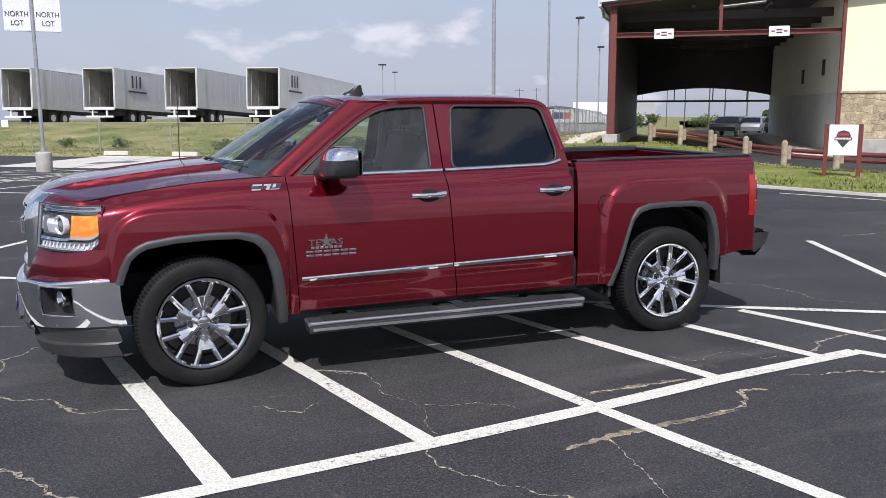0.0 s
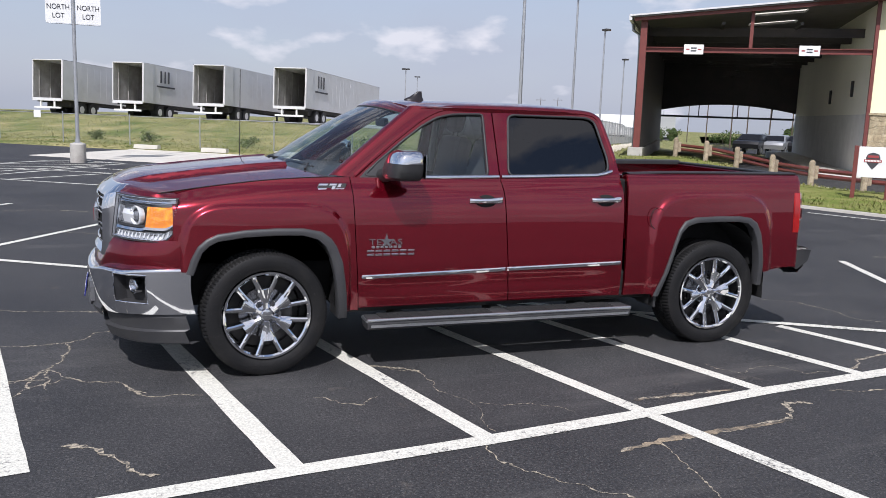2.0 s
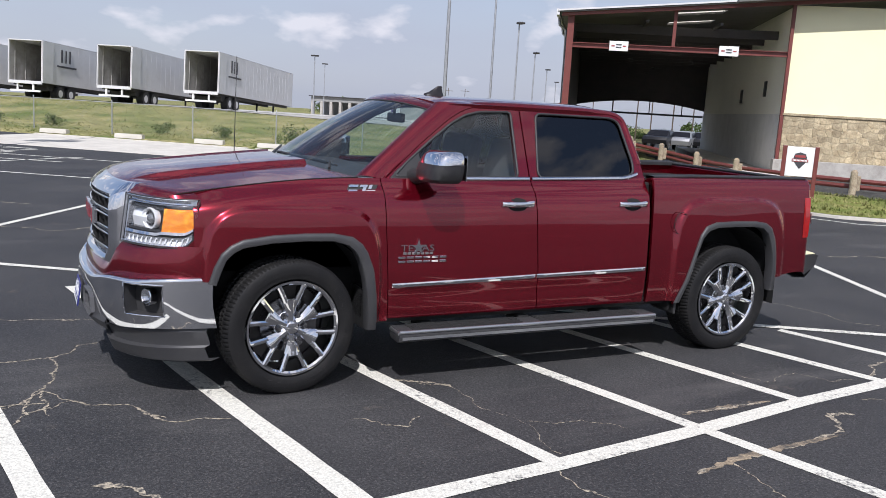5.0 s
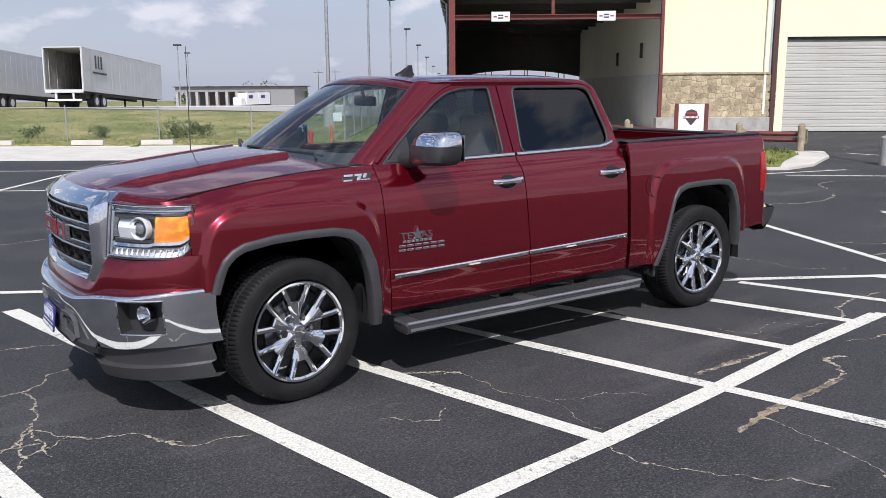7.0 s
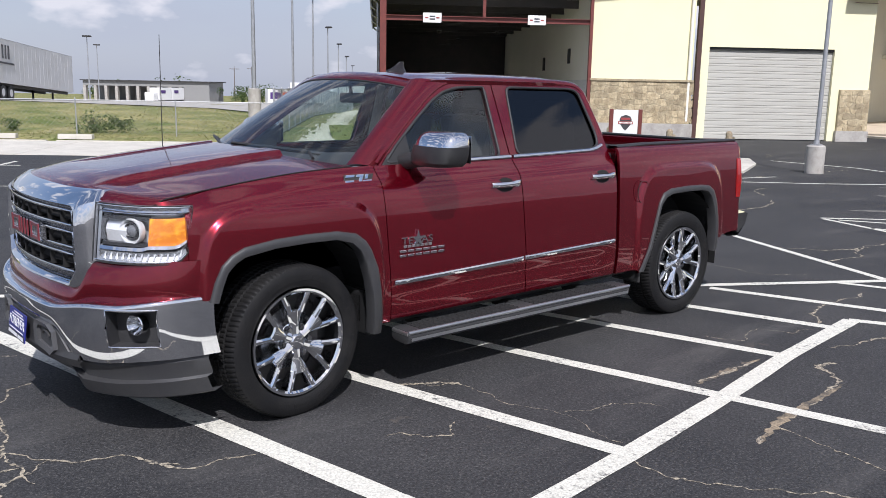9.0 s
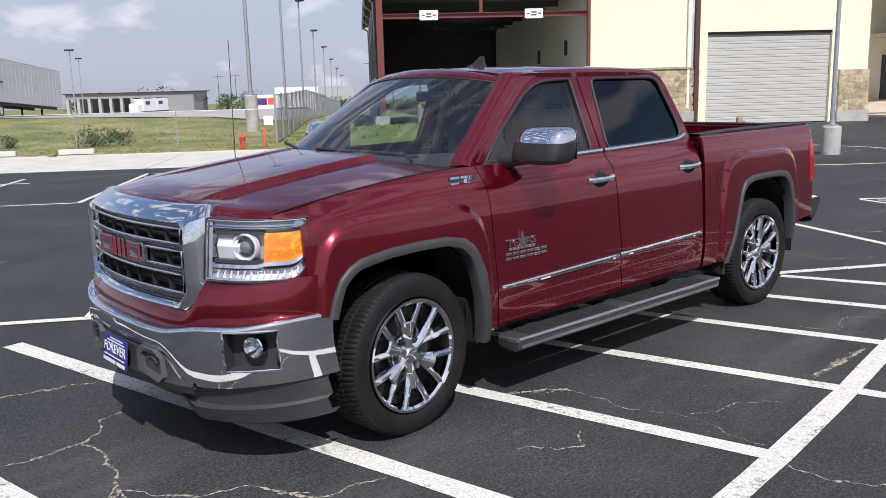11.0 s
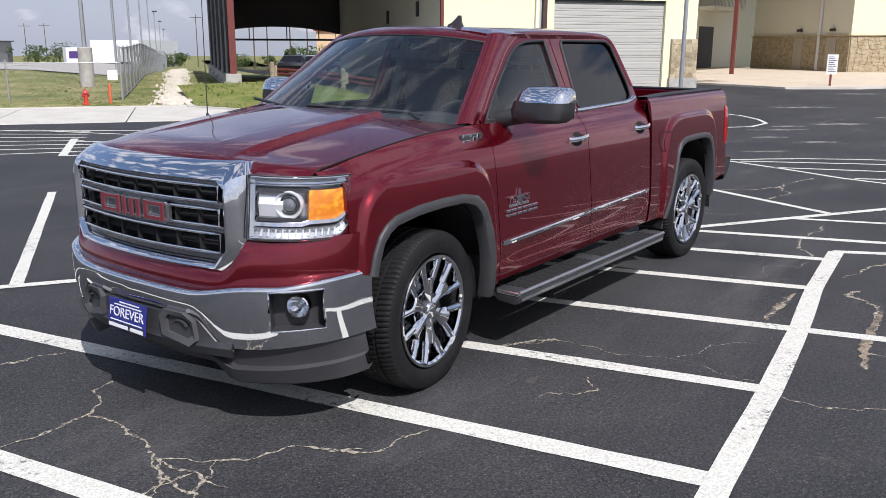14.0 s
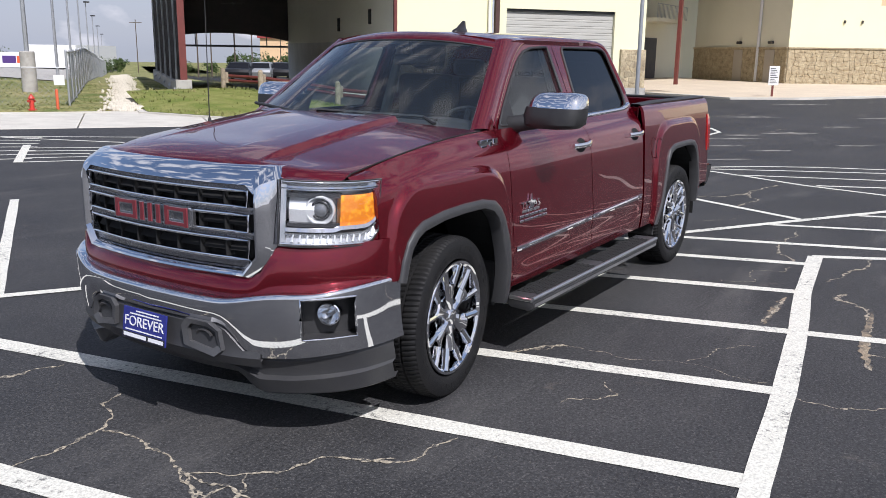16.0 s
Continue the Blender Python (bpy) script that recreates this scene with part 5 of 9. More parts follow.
open_t = box_trailer("empty white box trailer with its rear doors folded open", WHITE_SHEET, True, 0)
logo_t = box_trailer("empty white box trailer with a dark mark and open rear", WHITE_SHEET, True, 1)
BASE4 = Vector((7.75, 45.6))
STEP_T = Vector((-0.935, 0.355)) * 4.85
for k, src in ((0, logo_t), (1, open_t), (2, logo_t), (3, open_t)):
    p = BASE4 + STEP_T * k
    m = pose(p.x, p.y, 0.84, 0, 0, TRAILER_TURN) @ pose(0, 0, 0, 0, 3.0, 0)
    if k < 2:
        src.matrix_basis = m @ Matrix.Diagonal((TS, TS, TS, 1))
    else:
        copy_thing(src, m)

# ---------------------------------------------------------------- far freight yard
yard = empty("dock_building", 0, 0, 0, 0, "long low dock building with dark open bays", "building")
da, db = math.radians(72.3), math.radians(64.8)
ya, yb_ = (-2.3 + 205 * math.cos(da), -3.9 + 205 * math.sin(da)), (-2.3 + 196 * math.cos(db), -3.9 + 196 * math.sin(db))
yard.matrix_basis = frame_on(ya, yb_, -2.75)
YL = math.dist(ya, yb_)
bm = bmesh.new()
box(bm, (0, 0, 3.7), (YL, 12, 4.75))
box(bm, (YL * 0.80, 0, 0), (YL, 12, 3.7))
box(bm, (0, 8, 0), (YL, 12, 3.7))
part("wall", bm, material("dock_grey", (0.24, 0.24, 0.23), 0.7, fine=0.08), yard, "grey walls")
bm = bmesh.new()
box(bm, (-0.4, -0.5, 4.75), (YL + 0.4, 13, 4.95))
part("roof", bm, BLACK_STEEL, yard, "flat dark roof")
for k in range(10):
    bm = bmesh.new()
    x = YL * 0.80 * k / 9.5
    box(bm, (x, 0, 0), (x + 0.6, 1.0, 3.7))
    part("pier", bm, CONCRETE_GREY, yard, "pale pier between the bays")


def freight(m, n=1, label="white freight trailer with a plain purple and orange mark"):
    t = empty("freight_trailer", 0, 0, 0, 0, label, "trailer", "freight trailers")
    bm = bmesh.new()
    box(bm, (0, -1.3, 1.1), (8.6, 1.3, 4.0), 0.04)
    part("shell", bm, SIGN_WHITE, t, "white box body")
    bm = bmesh.new()
    box(bm, (0.35, -1.34, 1.9), (1.95, -1.3, 3.3))
    part("mark", bm, PURPLE, t, "plain purple bar")
    bm = bmesh.new()
    box(bm, (2.05, -1.34, 1.9), (3.15, -1.3, 3.3))
    part("mark", bm, ORANGE, t, "plain orange bar")
    bm = bmesh.new()
    box(bm, (0.5, -0.9, 0.7), (8.2, 0.9, 1.1))
    part("chassis", bm, BLACK_STEEL, t)
    for x in (1.5, 7.2):
        for y in (-1.0, 1.0):
            bm = bmesh.new()
            rod(bm, (x, y - 0.25, 0.5), (x, y + 0.25, 0.5), 0.5, 0.5, 16)
            part("wheel", bm, RUBBER, t)
    t.matrix_basis = m
    return t


# a row of freight trailers beyond the fence
for (x0_, y0_), (x1_, y1_), z_ in (((82.3, 150.0), (94.0, 146.5), -2.75), ((114.2, 177.4), (121.0, 181.4), -3.55), ((141.8, 213.1), (147.0, 216.3), -4.1)):
    freight(frame_on((x0_, y0_), (x1_, y1_), z_) @ Matrix.Diagonal((math.dist((x0_, y0_), (x1_, y1_)) / 8.6, 0.93, 0.93, 1)))
truck_far = empty("delivery_truck", 0, 0, 0, 0, "white cab truck with two short boxes", "truck")
bm = bmesh.new()
box(bm, (0, -1.2, 0.7), (2.2, 1.2, 2.9), 0.25)
box(bm, (0.1, -1.25, 1.8), (1.2, 1.25, 2.6), 0.1)
part("cab", bm, SIGN_WHITE, truck_far, "white cab")
for x0 in (2.6, 8.8):
    bm = bmesh.new()
    box(bm, (x0, -1.3, 1.0), (x0 + 5.8, 1.3, 4.0), 0.04)
    bx_ = part("cargo_box", bm, SIGN_WHITE, truck_far, "white cargo box")
    bm = bmesh.new()
    box(bm, (x0 + 1.0, -1.34, 2.6), (x0 + 3.0, -1.3, 3.4))
    part("mark", bm, PURPLE, bx_, "plain purple bar")
bm = bmesh.new()
box(bm, (0.3, -1.0, 0.5), (14.4, 1.0, 1.0))
part("chassis", bm, BLACK_STEEL, truck_far)
for x in (1.0, 4.5, 7.2, 9.8, 13.2):
    for y in (-1.0, 1.0):
        bm = bmesh.new()
        rod(bm, (x, y - 0.2, 0.5), (x, y + 0.2, 0.5), 0.5, 0.5, 16)
        part("wheel", bm, RUBBER, truck_far)
ta = math.radians(68.5)
truck_far.matrix_basis = pose(-2.3 + 178 * math.cos(ta), -3.9 + 178 * math.sin(ta), -2.4, 0, 0, 37) @ Matrix.Diagonal((0.8, 0.8, 0.8, 1))

# ---------------------------------------------------------------- cars beyond the bay


def parked_car(label, paint, m):
    c = empty("parked_car", 0, 0, 0, 0, label, "car", "cars parked beyond the bay")
    side = [(-2.2, 0.45), (-2.25, 0.75), (-2.1, 0.95), (-1.2, 1.02), (-0.55, 1.42), (0.9, 1.45), (1.75, 1.08), (2.2, 1.0), (2.25, 0.5)]
    bm = bmesh.new()
    rows = []
    for y, k in ((-0.9, 0.93), (-0.86, 1.0), (0.0, 1.02), (0.86, 1.0), (0.9, 0.93)):
        rows.append([(x, y * (0.80 if z > 1.2 else 1.0), 0.35 + (z - 0.35) * k) for x, z in side])
    vs = grid_mesh(bm, rows)
    bm.faces.new(vs[0])
    bm.faces.new(vs[-1])
    finish("body", bm, paint, c, "", 30)
    bm = bmesh.new()
    for sg in (-1, 1):
        a = [bm.verts.new((x, sg * y, z)) for x, y, z in ((-1.05, 0.905, 1.04), (-0.5, 0.755, 1.36), (0.85, 0.755, 1.38), (1.5, 0.905, 1.06))]
        bm.faces.new(a)
    a = [bm.verts.new(p) for p in ((-1.22, -0.75, 1.05), (-1.22, 0.75, 1.05), (-0.62, 0.62, 1.40), (-0.62, -0.62, 1.40))]
    bm.faces.new(a)
    part("car_glass", bm, GLASS_BLACK, c, "dark car windows")
    for x in (-1.4, 1.4):
        for y in (-0.85, 0.85):
            bm = bmesh.new()
            rod(bm, (x, y - 0.1, 0.32), (x, y + 0.1, 0.32), 0.32, 0.32, 18)
            wh = part("wheel", bm, RUBBER, c)
            bm = bmesh.new()
            rod(bm, (x, y + math.copysign(0.105, y), 0.32), (x, y + math.copysign(0.112, y), 0.32), 0.2, 0.17, 14)
            part("rim", bm, GALV, wh)
    c.matrix_basis = m
    return c


GLASS_BLACK = material("car_window_black", (0.01, 0.01, 0.012), 0.25, spec=0.2, fine=0.05)
CAR_DARK = material("black_car_paint", (0.012, 0.012, 0.014), 0.4, fine=0.05, spec=0.25)
CAR_SILVER = material("silver_car_paint", (0.30, 0.305, 0.31), 0.32, metal=0.4, fine=0.05)
CAR_GREY = material("grey_car_paint", (0.05, 0.05, 0.055), 0.45, fine=0.05, spec=0.25)
for k, (lab, mat_) in enumerate((("black parked saloon car", CAR_DARK), ("silver parked saloon car", CAR_SILVER), ("black parked saloon car", CAR_DARK), ("dark grey parked saloon car", CAR_GREY), ("black parked saloon car", CAR_DARK))):
    n_ = 61.5 + 1.3 * k
    x_, y_ = site(7.0 + 1.75 * k, n_)
    parked_car(lab, mat_, pose(x_, y_, -0.02 * (n_ - 36) + 0.01, 0, 0, SITE_TURN + 74))

# ---------------------------------------------------------------- trees and far things


def tree(x, y, z, h, spread, seed, label="dark green bushy tree in the distance"):
    rnd = random.Random(seed)
    t = empty("tree", x, y, z, 0, label, "tree", "far trees")
    bm = bmesh.new()
    tube(bm, [(0, 0, -0.5), (0.1, 0, h * 0.3), (0.05, 0.1, h * 0.55), (0, 0, h * 0.8)], [0.06 * h * 0.6, 0.045 * h * 0.6, 0.03 * h * 0.6, 0.02], 8)
    for k in range(5):
        a = rnd.uniform(0, 6.28)
        tube(bm, [(0.05, 0, h * rnd.uniform(0.25, 0.5)), (spread * 0.35 * math.cos(a), spread * 0.35 * math.sin(a), h * 0.6), (spread * 0.7 * math.cos(a), spread * 0.7 * math.sin(a), h * 0.75)], [0.02 * h * 0.6, 0.012 * h * 0.6, 0.01], 6)
    part("trunk", bm, BARK, t, "brown trunk and limbs")
    verts, faces = [], []
    lumps = [(Vector((rnd.gauss(0, spread * 0.42), rnd.gauss(0, spread * 0.42), h * rnd.uniform(0.22, 0.86))), rnd.uniform(0.22, 0.46) * spread) for _ in range(15)]
    for _ in range(900):
        c, r = lumps[rnd.randrange(len(lumps))]
        d = Vector((rnd.gauss(0, 1), rnd.gauss(0, 1), rnd.gauss(0, 0.8))).normalized()
        p = c + d * r * rnd.uniform(0.75, 1.1)
        q = (d + Vector((rnd.gauss(0, 0.5), rnd.gauss(0, 0.5), rnd.gauss(0, 0.5)))).to_track_quat("Z", "Y")
        s_ = rnd.uniform(0.12, 0.30) * (h / 5)
        i = len(verts)
        for dx, dy in ((-1, -0.5), (0.2, -0.9), (1, 0.3), (-0.3, 0.9)):
            verts.append(tuple(p + q @ Vector((dx * s_, dy * s_, rnd.uniform(-0.1, 0.1) * s_))))
        faces.append((i, i + 1, i + 2, i + 3))
    me = bpy.data.meshes.new("crown")
    me.from_pydata(verts, [], faces)
    me.materials.append(LEAF)
    o = new("crown", me)
    o.parent = t
    tagged(o, "uneven leafy crown")
    return t


def polar(az, r, cam_=(-2.0, -4.0)):
    return cam_[0] + r * math.cos(math.radians(az)), cam_[1] + r * math.sin(math.radians(az))


def far_z(x, y):
    s_, n_ = UX * x + UY * y, VX * x + VY * y
    return land(s_, n_)


spec = [(70.5, 225, 8), (71.5, 228, 7), (66.8, 226, 8), (65.2, 222, 7), (62.8, 190, 5.5), (61.6, 185, 5), (60.9, 190, 4.5), (56.0, 150, 5), (55.2, 120, 4),
        (54.6, 135, 5), (51.5, 140, 4.5), (50.6, 145, 4), (49.0, 150, 5), (46.5, 118, 4.4), (45.8, 121, 4.2), (44.4, 110, 4.6), (43.2, 104, 4.0), (42.4, 107, 5.2), (47.6, 170, 6), (40.5, 110, 5), (39.3, 113, 4.5), (38.2, 108, 5),
        (57.2, 160, 5), (58.4, 170, 5)]
for k, (az, r, h) in enumerate(spec):
    x_, y_ = polar(az, r)
    h *= 0.62
    if az < 59:
        r *= 1.3
        h *= 0.9 if az > 48 else 1.25
        x_, y_ = polar(az, r)
    tree(x_, y_, far_z(x_, y_) - 0.2, h, h * (0.62 + 0.35 * (k % 3)), 300 + k)
# low bushes in the verge
for k, (s_, n_, h) in enumerate(((-9.5, 26.3, 0.7), (-8.6, 26.5, 0.55), (-12.4, 26.6, 0.5), (-15, 26.8, 0.45), (-3.6, 95, 0.9), (-20, 27.0, 0.5), (-23, 27.2, 0.45))):
    x_, y_ = site(s_, n_)
    tree(x_, y_, land(s_, n_) - 0.1 * h, h, h * 0.9, 400 + k, "small ragged green bush by the fence")
# far hotel block and utility poles
hotel = empty("far_block", *polar(43.5, 175), -2.4, 30, "far cream block with red-brown top", "building")
bm = bmesh.new()
box(bm, (-11, -5, 0), (11, 5, 6.5))
part("wall", bm, PEACH, hotel)
bm = bmesh.new()
box(bm, (-11.4, -5.4, 6.5), (11.4, 5.4, 7.6))
part("parapet", bm, SIGN_RED, hotel)
for k in range(7):
    bm = bmesh.new()
    box(bm, (-10 + 3 * k, -5.06, 3.6), (-8.6 + 3 * k, -4.98, 5.2))
    part("window", bm, BLACK_STEEL, hotel)
store = empty("far_block", *polar(57.0, 210), -2.6, 40, "far low white shed", "building")
bm = bmesh.new()
box(bm, (-16, -5, 0), (16, 5, 5.0))
part("wall", bm, SIGN_WHITE, store)
for az, r, h in ((63.3, 190, 7.5), (62.2, 200, 8), (50.5, 100, 6.5), (49.6, 105, 6), (48.2, 100, 6.4), (47.0, 110, 7), (52.2, 120, 8), (45.0, 130, 8), (53.6, 160, 9)):
    x_, y_ = polar(az, r)
    p = empty("utility_pole", x_, y_, far_z(x_, y_), 0, "thin dark utility pole far off", "utility pole", "far poles")
    bm = bmesh.new()
    rod(bm, (0, 0, -0.3), (0, 0, h), 0.085, 0.06, 8)
    part("shaft", bm, BARK, p)
    bm = bmesh.new()
    rod(bm, (-0.9, 0.5, h - 0.5), (0.9, -0.5, h - 0.5), 0.05, seg=6)
    part("cross_arm", bm, BARK, p)

# ---------------------------------------------------------------- pickup truck materials


def car_paint():
    m = material("dark_red_metallic_paint", (0.190, 0.0031, 0.0128), 0.22, metal=0.78, second=(0.178, 0.0030, 0.0119), scale=1.1, fine=0.10, fine_scale=900, coat=1.0)
    nodes, links = m.node_tree.nodes, m.node_tree.links
    b = nodes["Principled BSDF"]
    b.inputs["Coat Roughness"].default_value = 0.006
    b.inputs["Coat IOR"].default_value = 1.52
    tc = nodes.new("ShaderNodeTexCoord")
    n = nodes.new("ShaderNodeTexNoise")          # slight waves of pressed sheet metal
    n.inputs["Scale"].default_value, n.inputs["Detail"].default_value = 2.0, 0.0
    links.new(tc.outputs["Object"], n.inputs["Vector"])
    bp = nodes.new("ShaderNodeBump")
    bp.inputs["Strength"].default_value, bp.inputs["Distance"].default_value = 0.35, 0.008
    links.new(n.outputs["Fac"], bp.inputs["Height"])
    links.new(bp.outputs["Normal"], b.inputs["Coat Normal"])
    return m


def glass(name, tint, gloss=1.0, rough=0.0, dust=0.0):
    """Thin glass: tinted where one sees through, mirrored by the angle; dust sets the painted haze."""
    m = bpy.data.materials.new(name)
    m.use_nodes = True
    nodes, links = m.node_tree.nodes, m.node_tree.links
    nodes.clear()
    out = nodes.new("ShaderNodeOutputMaterial")
    tr = nodes.new("ShaderNodeBsdfTransparent")
    tr.inputs["Color"].default_value = (*tint, 1)
    gl = nodes.new("ShaderNodeBsdfGlossy")
    gl.inputs["Roughness"].default_value = rough
    fr = nodes.new("ShaderNodeLayerWeight")
    fr.inputs["Blend"].default_value = 0.5
    pw = nodes.new("ShaderNodeMath")
    pw.operation = "POWER"
    pw.inputs[1].default_value = 5.0
    links.new(fr.outputs["Facing"], pw.inputs[0])
    ml = nodes.new("ShaderNodeMath")
    ml.operation = "MULTIPLY_ADD"
    ml.use_clamp = True
    ml.inputs[1].default_value = 0.93 * gloss
    ml.inputs[2].default_value = 0.07 * gloss
    links.new(pw.outputs["Value"], ml.inputs[0])
    mix = nodes.new("ShaderNodeMixShader")
    links.new(ml.outputs["Value"], mix.inputs["Fac"])
    links.new(tr.outputs["BSDF"], mix.inputs[1])
    links.new(gl.outputs["BSDF"], mix.inputs[2])
    film = nodes.new("ShaderNodeBsdfDiffuse")     # bluish sky haze on the pane, put in as a pale diffuse colour
    film.inputs["Color"].default_value = (0.62, 0.70, 0.74, 1)
    tc = nodes.new("ShaderNodeTexCoord")
    nz = nodes.new("ShaderNodeTexNoise")
    nz.inputs["Scale"].default_value, nz.inputs["Detail"].default_value = 2.5, 6.0
    links.new(tc.outputs["Object"], nz.inputs["Vector"])
    rg = nodes.new("ShaderNodeMapRange")
    rg.inputs["From Min"].default_value, rg.inputs["From Max"].default_value = 0.25, 0.75
    rg.inputs["To Min"].default_value, rg.inputs["To Max"].default_value = dust * 0.6, dust * 1.4
    links.new(nz.outputs["Fac"], rg.inputs["Value"])
    mix2 = nodes.new("ShaderNodeMixShader")
    links.new(rg.outputs["Result"], mix2.inputs["Fac"])
    links.new(mix.outputs["Shader"], mix2.inputs[1])
    links.new(film.outputs["BSDF"], mix2.inputs[2])
    links.new(mix2.outputs["Shader"], out.inputs["Surface"])
    return m


RED = car_paint()
CHROME = material("chrome", (0.80, 0.81, 0.83), 0.035, metal=1.0, second=(0.74, 0.75, 0.77), scale=3, rough_var=0.02)
SATIN = material("satin_metal", (0.45, 0.46, 0.47), 0.28, metal=0.9, fine=0.05)
BAR_GREY = material("grey_grille_plastic", (0.26, 0.26, 0.27), 0.26, metal=0.85, fine=0.05)
BLACK_PLASTIC = material("black_plastic", (0.018, 0.018, 0.019), 0.55, second=(0.026, 0.026, 0.026), scale=8, fine=0.1, fine_scale=200, bump=0.1, bump_scale=400)
SATIN_GREY = material("satin_grey_plastic", (0.10, 0.10, 0.103), 0.34, metal=0.3, second=(0.085, 0.085, 0.088), scale=6, fine=0.06, fine_scale=200)
GREY_PLASTIC = material("dark_grey_plastic", (0.034, 0.034, 0.036), 0.45, second=(0.042, 0.042, 0.042), scale=6, fine=0.1, fine_scale=200, bump=0.1, bump_scale=400)
UNDER = material("underbody_black", (0.008, 0.008, 0.008), 0.9, fine=0.2, fine_scale=20)
AMBER = material("amber_lens", (0.70, 0.20, 0.008), 0.12, second=(0.95, 0.46, 0.02), scale=30, spread=(0.48, 0.66), coat=1.0)
TAIL_RED = material("tail_lamp_lens", (0.34, 0.008, 0.007), 0.12, second=(0.24, 0.006, 0.005), scale=10, coat=1.0)
LAMP_SILVER = material("lamp_reflector", (0.92, 0.925, 0.93), 0.16, metal=0.40, fine=0.05)
LAMP_BLACK = material("lamp_black", (0.03, 0.03, 0.032), 0.25, fine=0.05)
LAMP_GREY = material("lamp_inside_grey", (0.46, 0.465, 0.48), 0.20, metal=0.5, fine=0.05)
LAMP_WHITE = material("lamp_frost", (0.58, 0.59, 0.60), 0.20, metal=0.75, fine=0.05)
EMBLEM_RED = material("emblem_red", (0.19, 0.026, 0.034), 0.30, second=(0.16, 0.020, 0.028), scale=20, coat=1.0)
PLATE_BLUE = material("plate_blue", (0.025, 0.030, 0.20), 0.4, second=(0.020, 0.025, 0.17), scale=12, fine=0.05)
PLATE_WHITE = material("plate_white", (0.75, 0.75, 0.76), 0.4, fine=0.05)
SEAT = material("grey_seat_cloth", (0.055, 0.055, 0.056), 0.85, second=(0.045, 0.044, 0.043), scale=9, fine=0.2, fine_scale=200)
SEAT_PALE = material("pale_seat_leather", (0.20, 0.195, 0.18), 0.6, second=(0.17, 0.165, 0.15), scale=9, fine=0.1)
DASH = material("dash_vinyl", (0.030, 0.030, 0.032), 0.6, fine=0.1, fine_scale=200)
GLASS_FRONT = glass("clear_windscreen", (0.80, 0.90, 0.90), 1.15, dust=0.010)
GLASS_SIDE = glass("tinted_side_glass", (0.70, 0.78, 0.76), dust=0.012)
GLASS_DARK = glass("dark_privacy_glass", (0.060, 0.066, 0.075), 1.1)
GLASS_LAMP = glass("lamp_cover", (0.93, 0.94, 0.95), 0.8)

YC = 0.95
truck = empty("pickup_truck", 0, YC, 0, 0, "dark red crew-cab pickup truck parked across painted stripes", "pickup truck")





def rim_return(bm, depth=0.022):
    """Folds a panel's open edges inwards, so that it shows its thickness."""
    es = [e for e in bm.edges if e.is_boundary]
    g = bmesh.ops.extrude_edge_only(bm, edges=es)
    for v in g["geom"]:
        if isinstance(v, bmesh.types.BMVert):
            v.co.y -= math.copysign(depth, v.co.y)


SIDE = [(0.34, 0.915), (0.40, 0.940), (0.50, 0.957), (0.62, 0.966), (0.72, 0.966), (0.85, 0.958), (1.0, 0.949), (1.1, 0.942), (1.2, 0.928), (1.28, 0.905), (1.34, 0.872), (1.40, 0.835)]
BED_SIDE = [(0.34, 0.915), (0.40, 0.940), (0.50, 0.957), (0.62, 0.966), (0.85, 0.960), (1.0, 0.952), (1.2, 0.940), (1.30, 0.930), (1.37, 0.915), (1.40, 0.895), (1.415, 0.865)]


def squircle(x, z, cx, cz, a, b):
    return (abs((x - cx) / a) ** 5 + abs((z - cz) / b) ** 5) ** 0.2


def edge_z(x):
    """Height of the line between hood and fender, and of the door sills behind it."""
    return smooth_table(x, [(-0.95, 1.225), (-0.75, 1.238), (-0.5, 1.275), (-0.2, 1.315), (0.1, 1.345), (0.45, 1.362), (0.7, 1.362), (1.7, 1.370), (2.8, 1.392)])


def side_w(x, z, bed=False):
    w = smooth_table(z, BED_SIDE if bed else SIDE)
    if not bed:
        q = edge_z(x) - z
        top = 0.835
        if q < 0.12:
            w = top + (w - top) * math.sin(math.pi / 2 * max(0.0, q) / 0.12)
    w -= 0.026 * ramp(x, 0.6, 3.0)
    w += 0.026 * (1 - ramp(squircle(x, z, 0.0, 0.42, 0.575, 0.775), 0.955, 1.015))
    w += 0.026 * (1 - ramp(squircle(x, z, 3.62, 0.42, 0.60, 0.84), 0.955, 1.015))
    if x < -0.42:
        t = (-0.42 - x) / 0.3
        w -= 0.055 * t * t
    # the doors draw in above the sill
    w -= 0.012 * math.exp(-((z - 0.60) / 0.05) ** 2) * ramp(x, 0.58, 0.8) * (1 - ramp(x, 2.6, 2.75))
    return w


ARCH_F_OUT = [(-0.530, 0.735), (-0.500, 0.83), (-0.456, 0.914), (-0.40, 0.962), (-0.327, 0.995), (-0.142, 1.020), (0.05, 1.028), (0.24, 1.026), (0.366, 1.002), (0.43, 0.955), (0.468, 0.90), (0.512, 0.787), (0.535, 0.62), (0.546, 0.506), (0.552, 0.385)]
ARCH_F_IN = [(-0.482, 0.725), (-0.455, 0.80), (-0.425, 0.872), (-0.38, 0.915), (-0.325, 0.942), (-0.15, 0.968), (0.05, 0.977), (0.235, 0.975), (0.335, 0.945), (0.385, 0.90), (0.420, 0.835), (0.452, 0.72), (0.468, 0.60), (0.478, 0.50), (0.486, 0.385)]
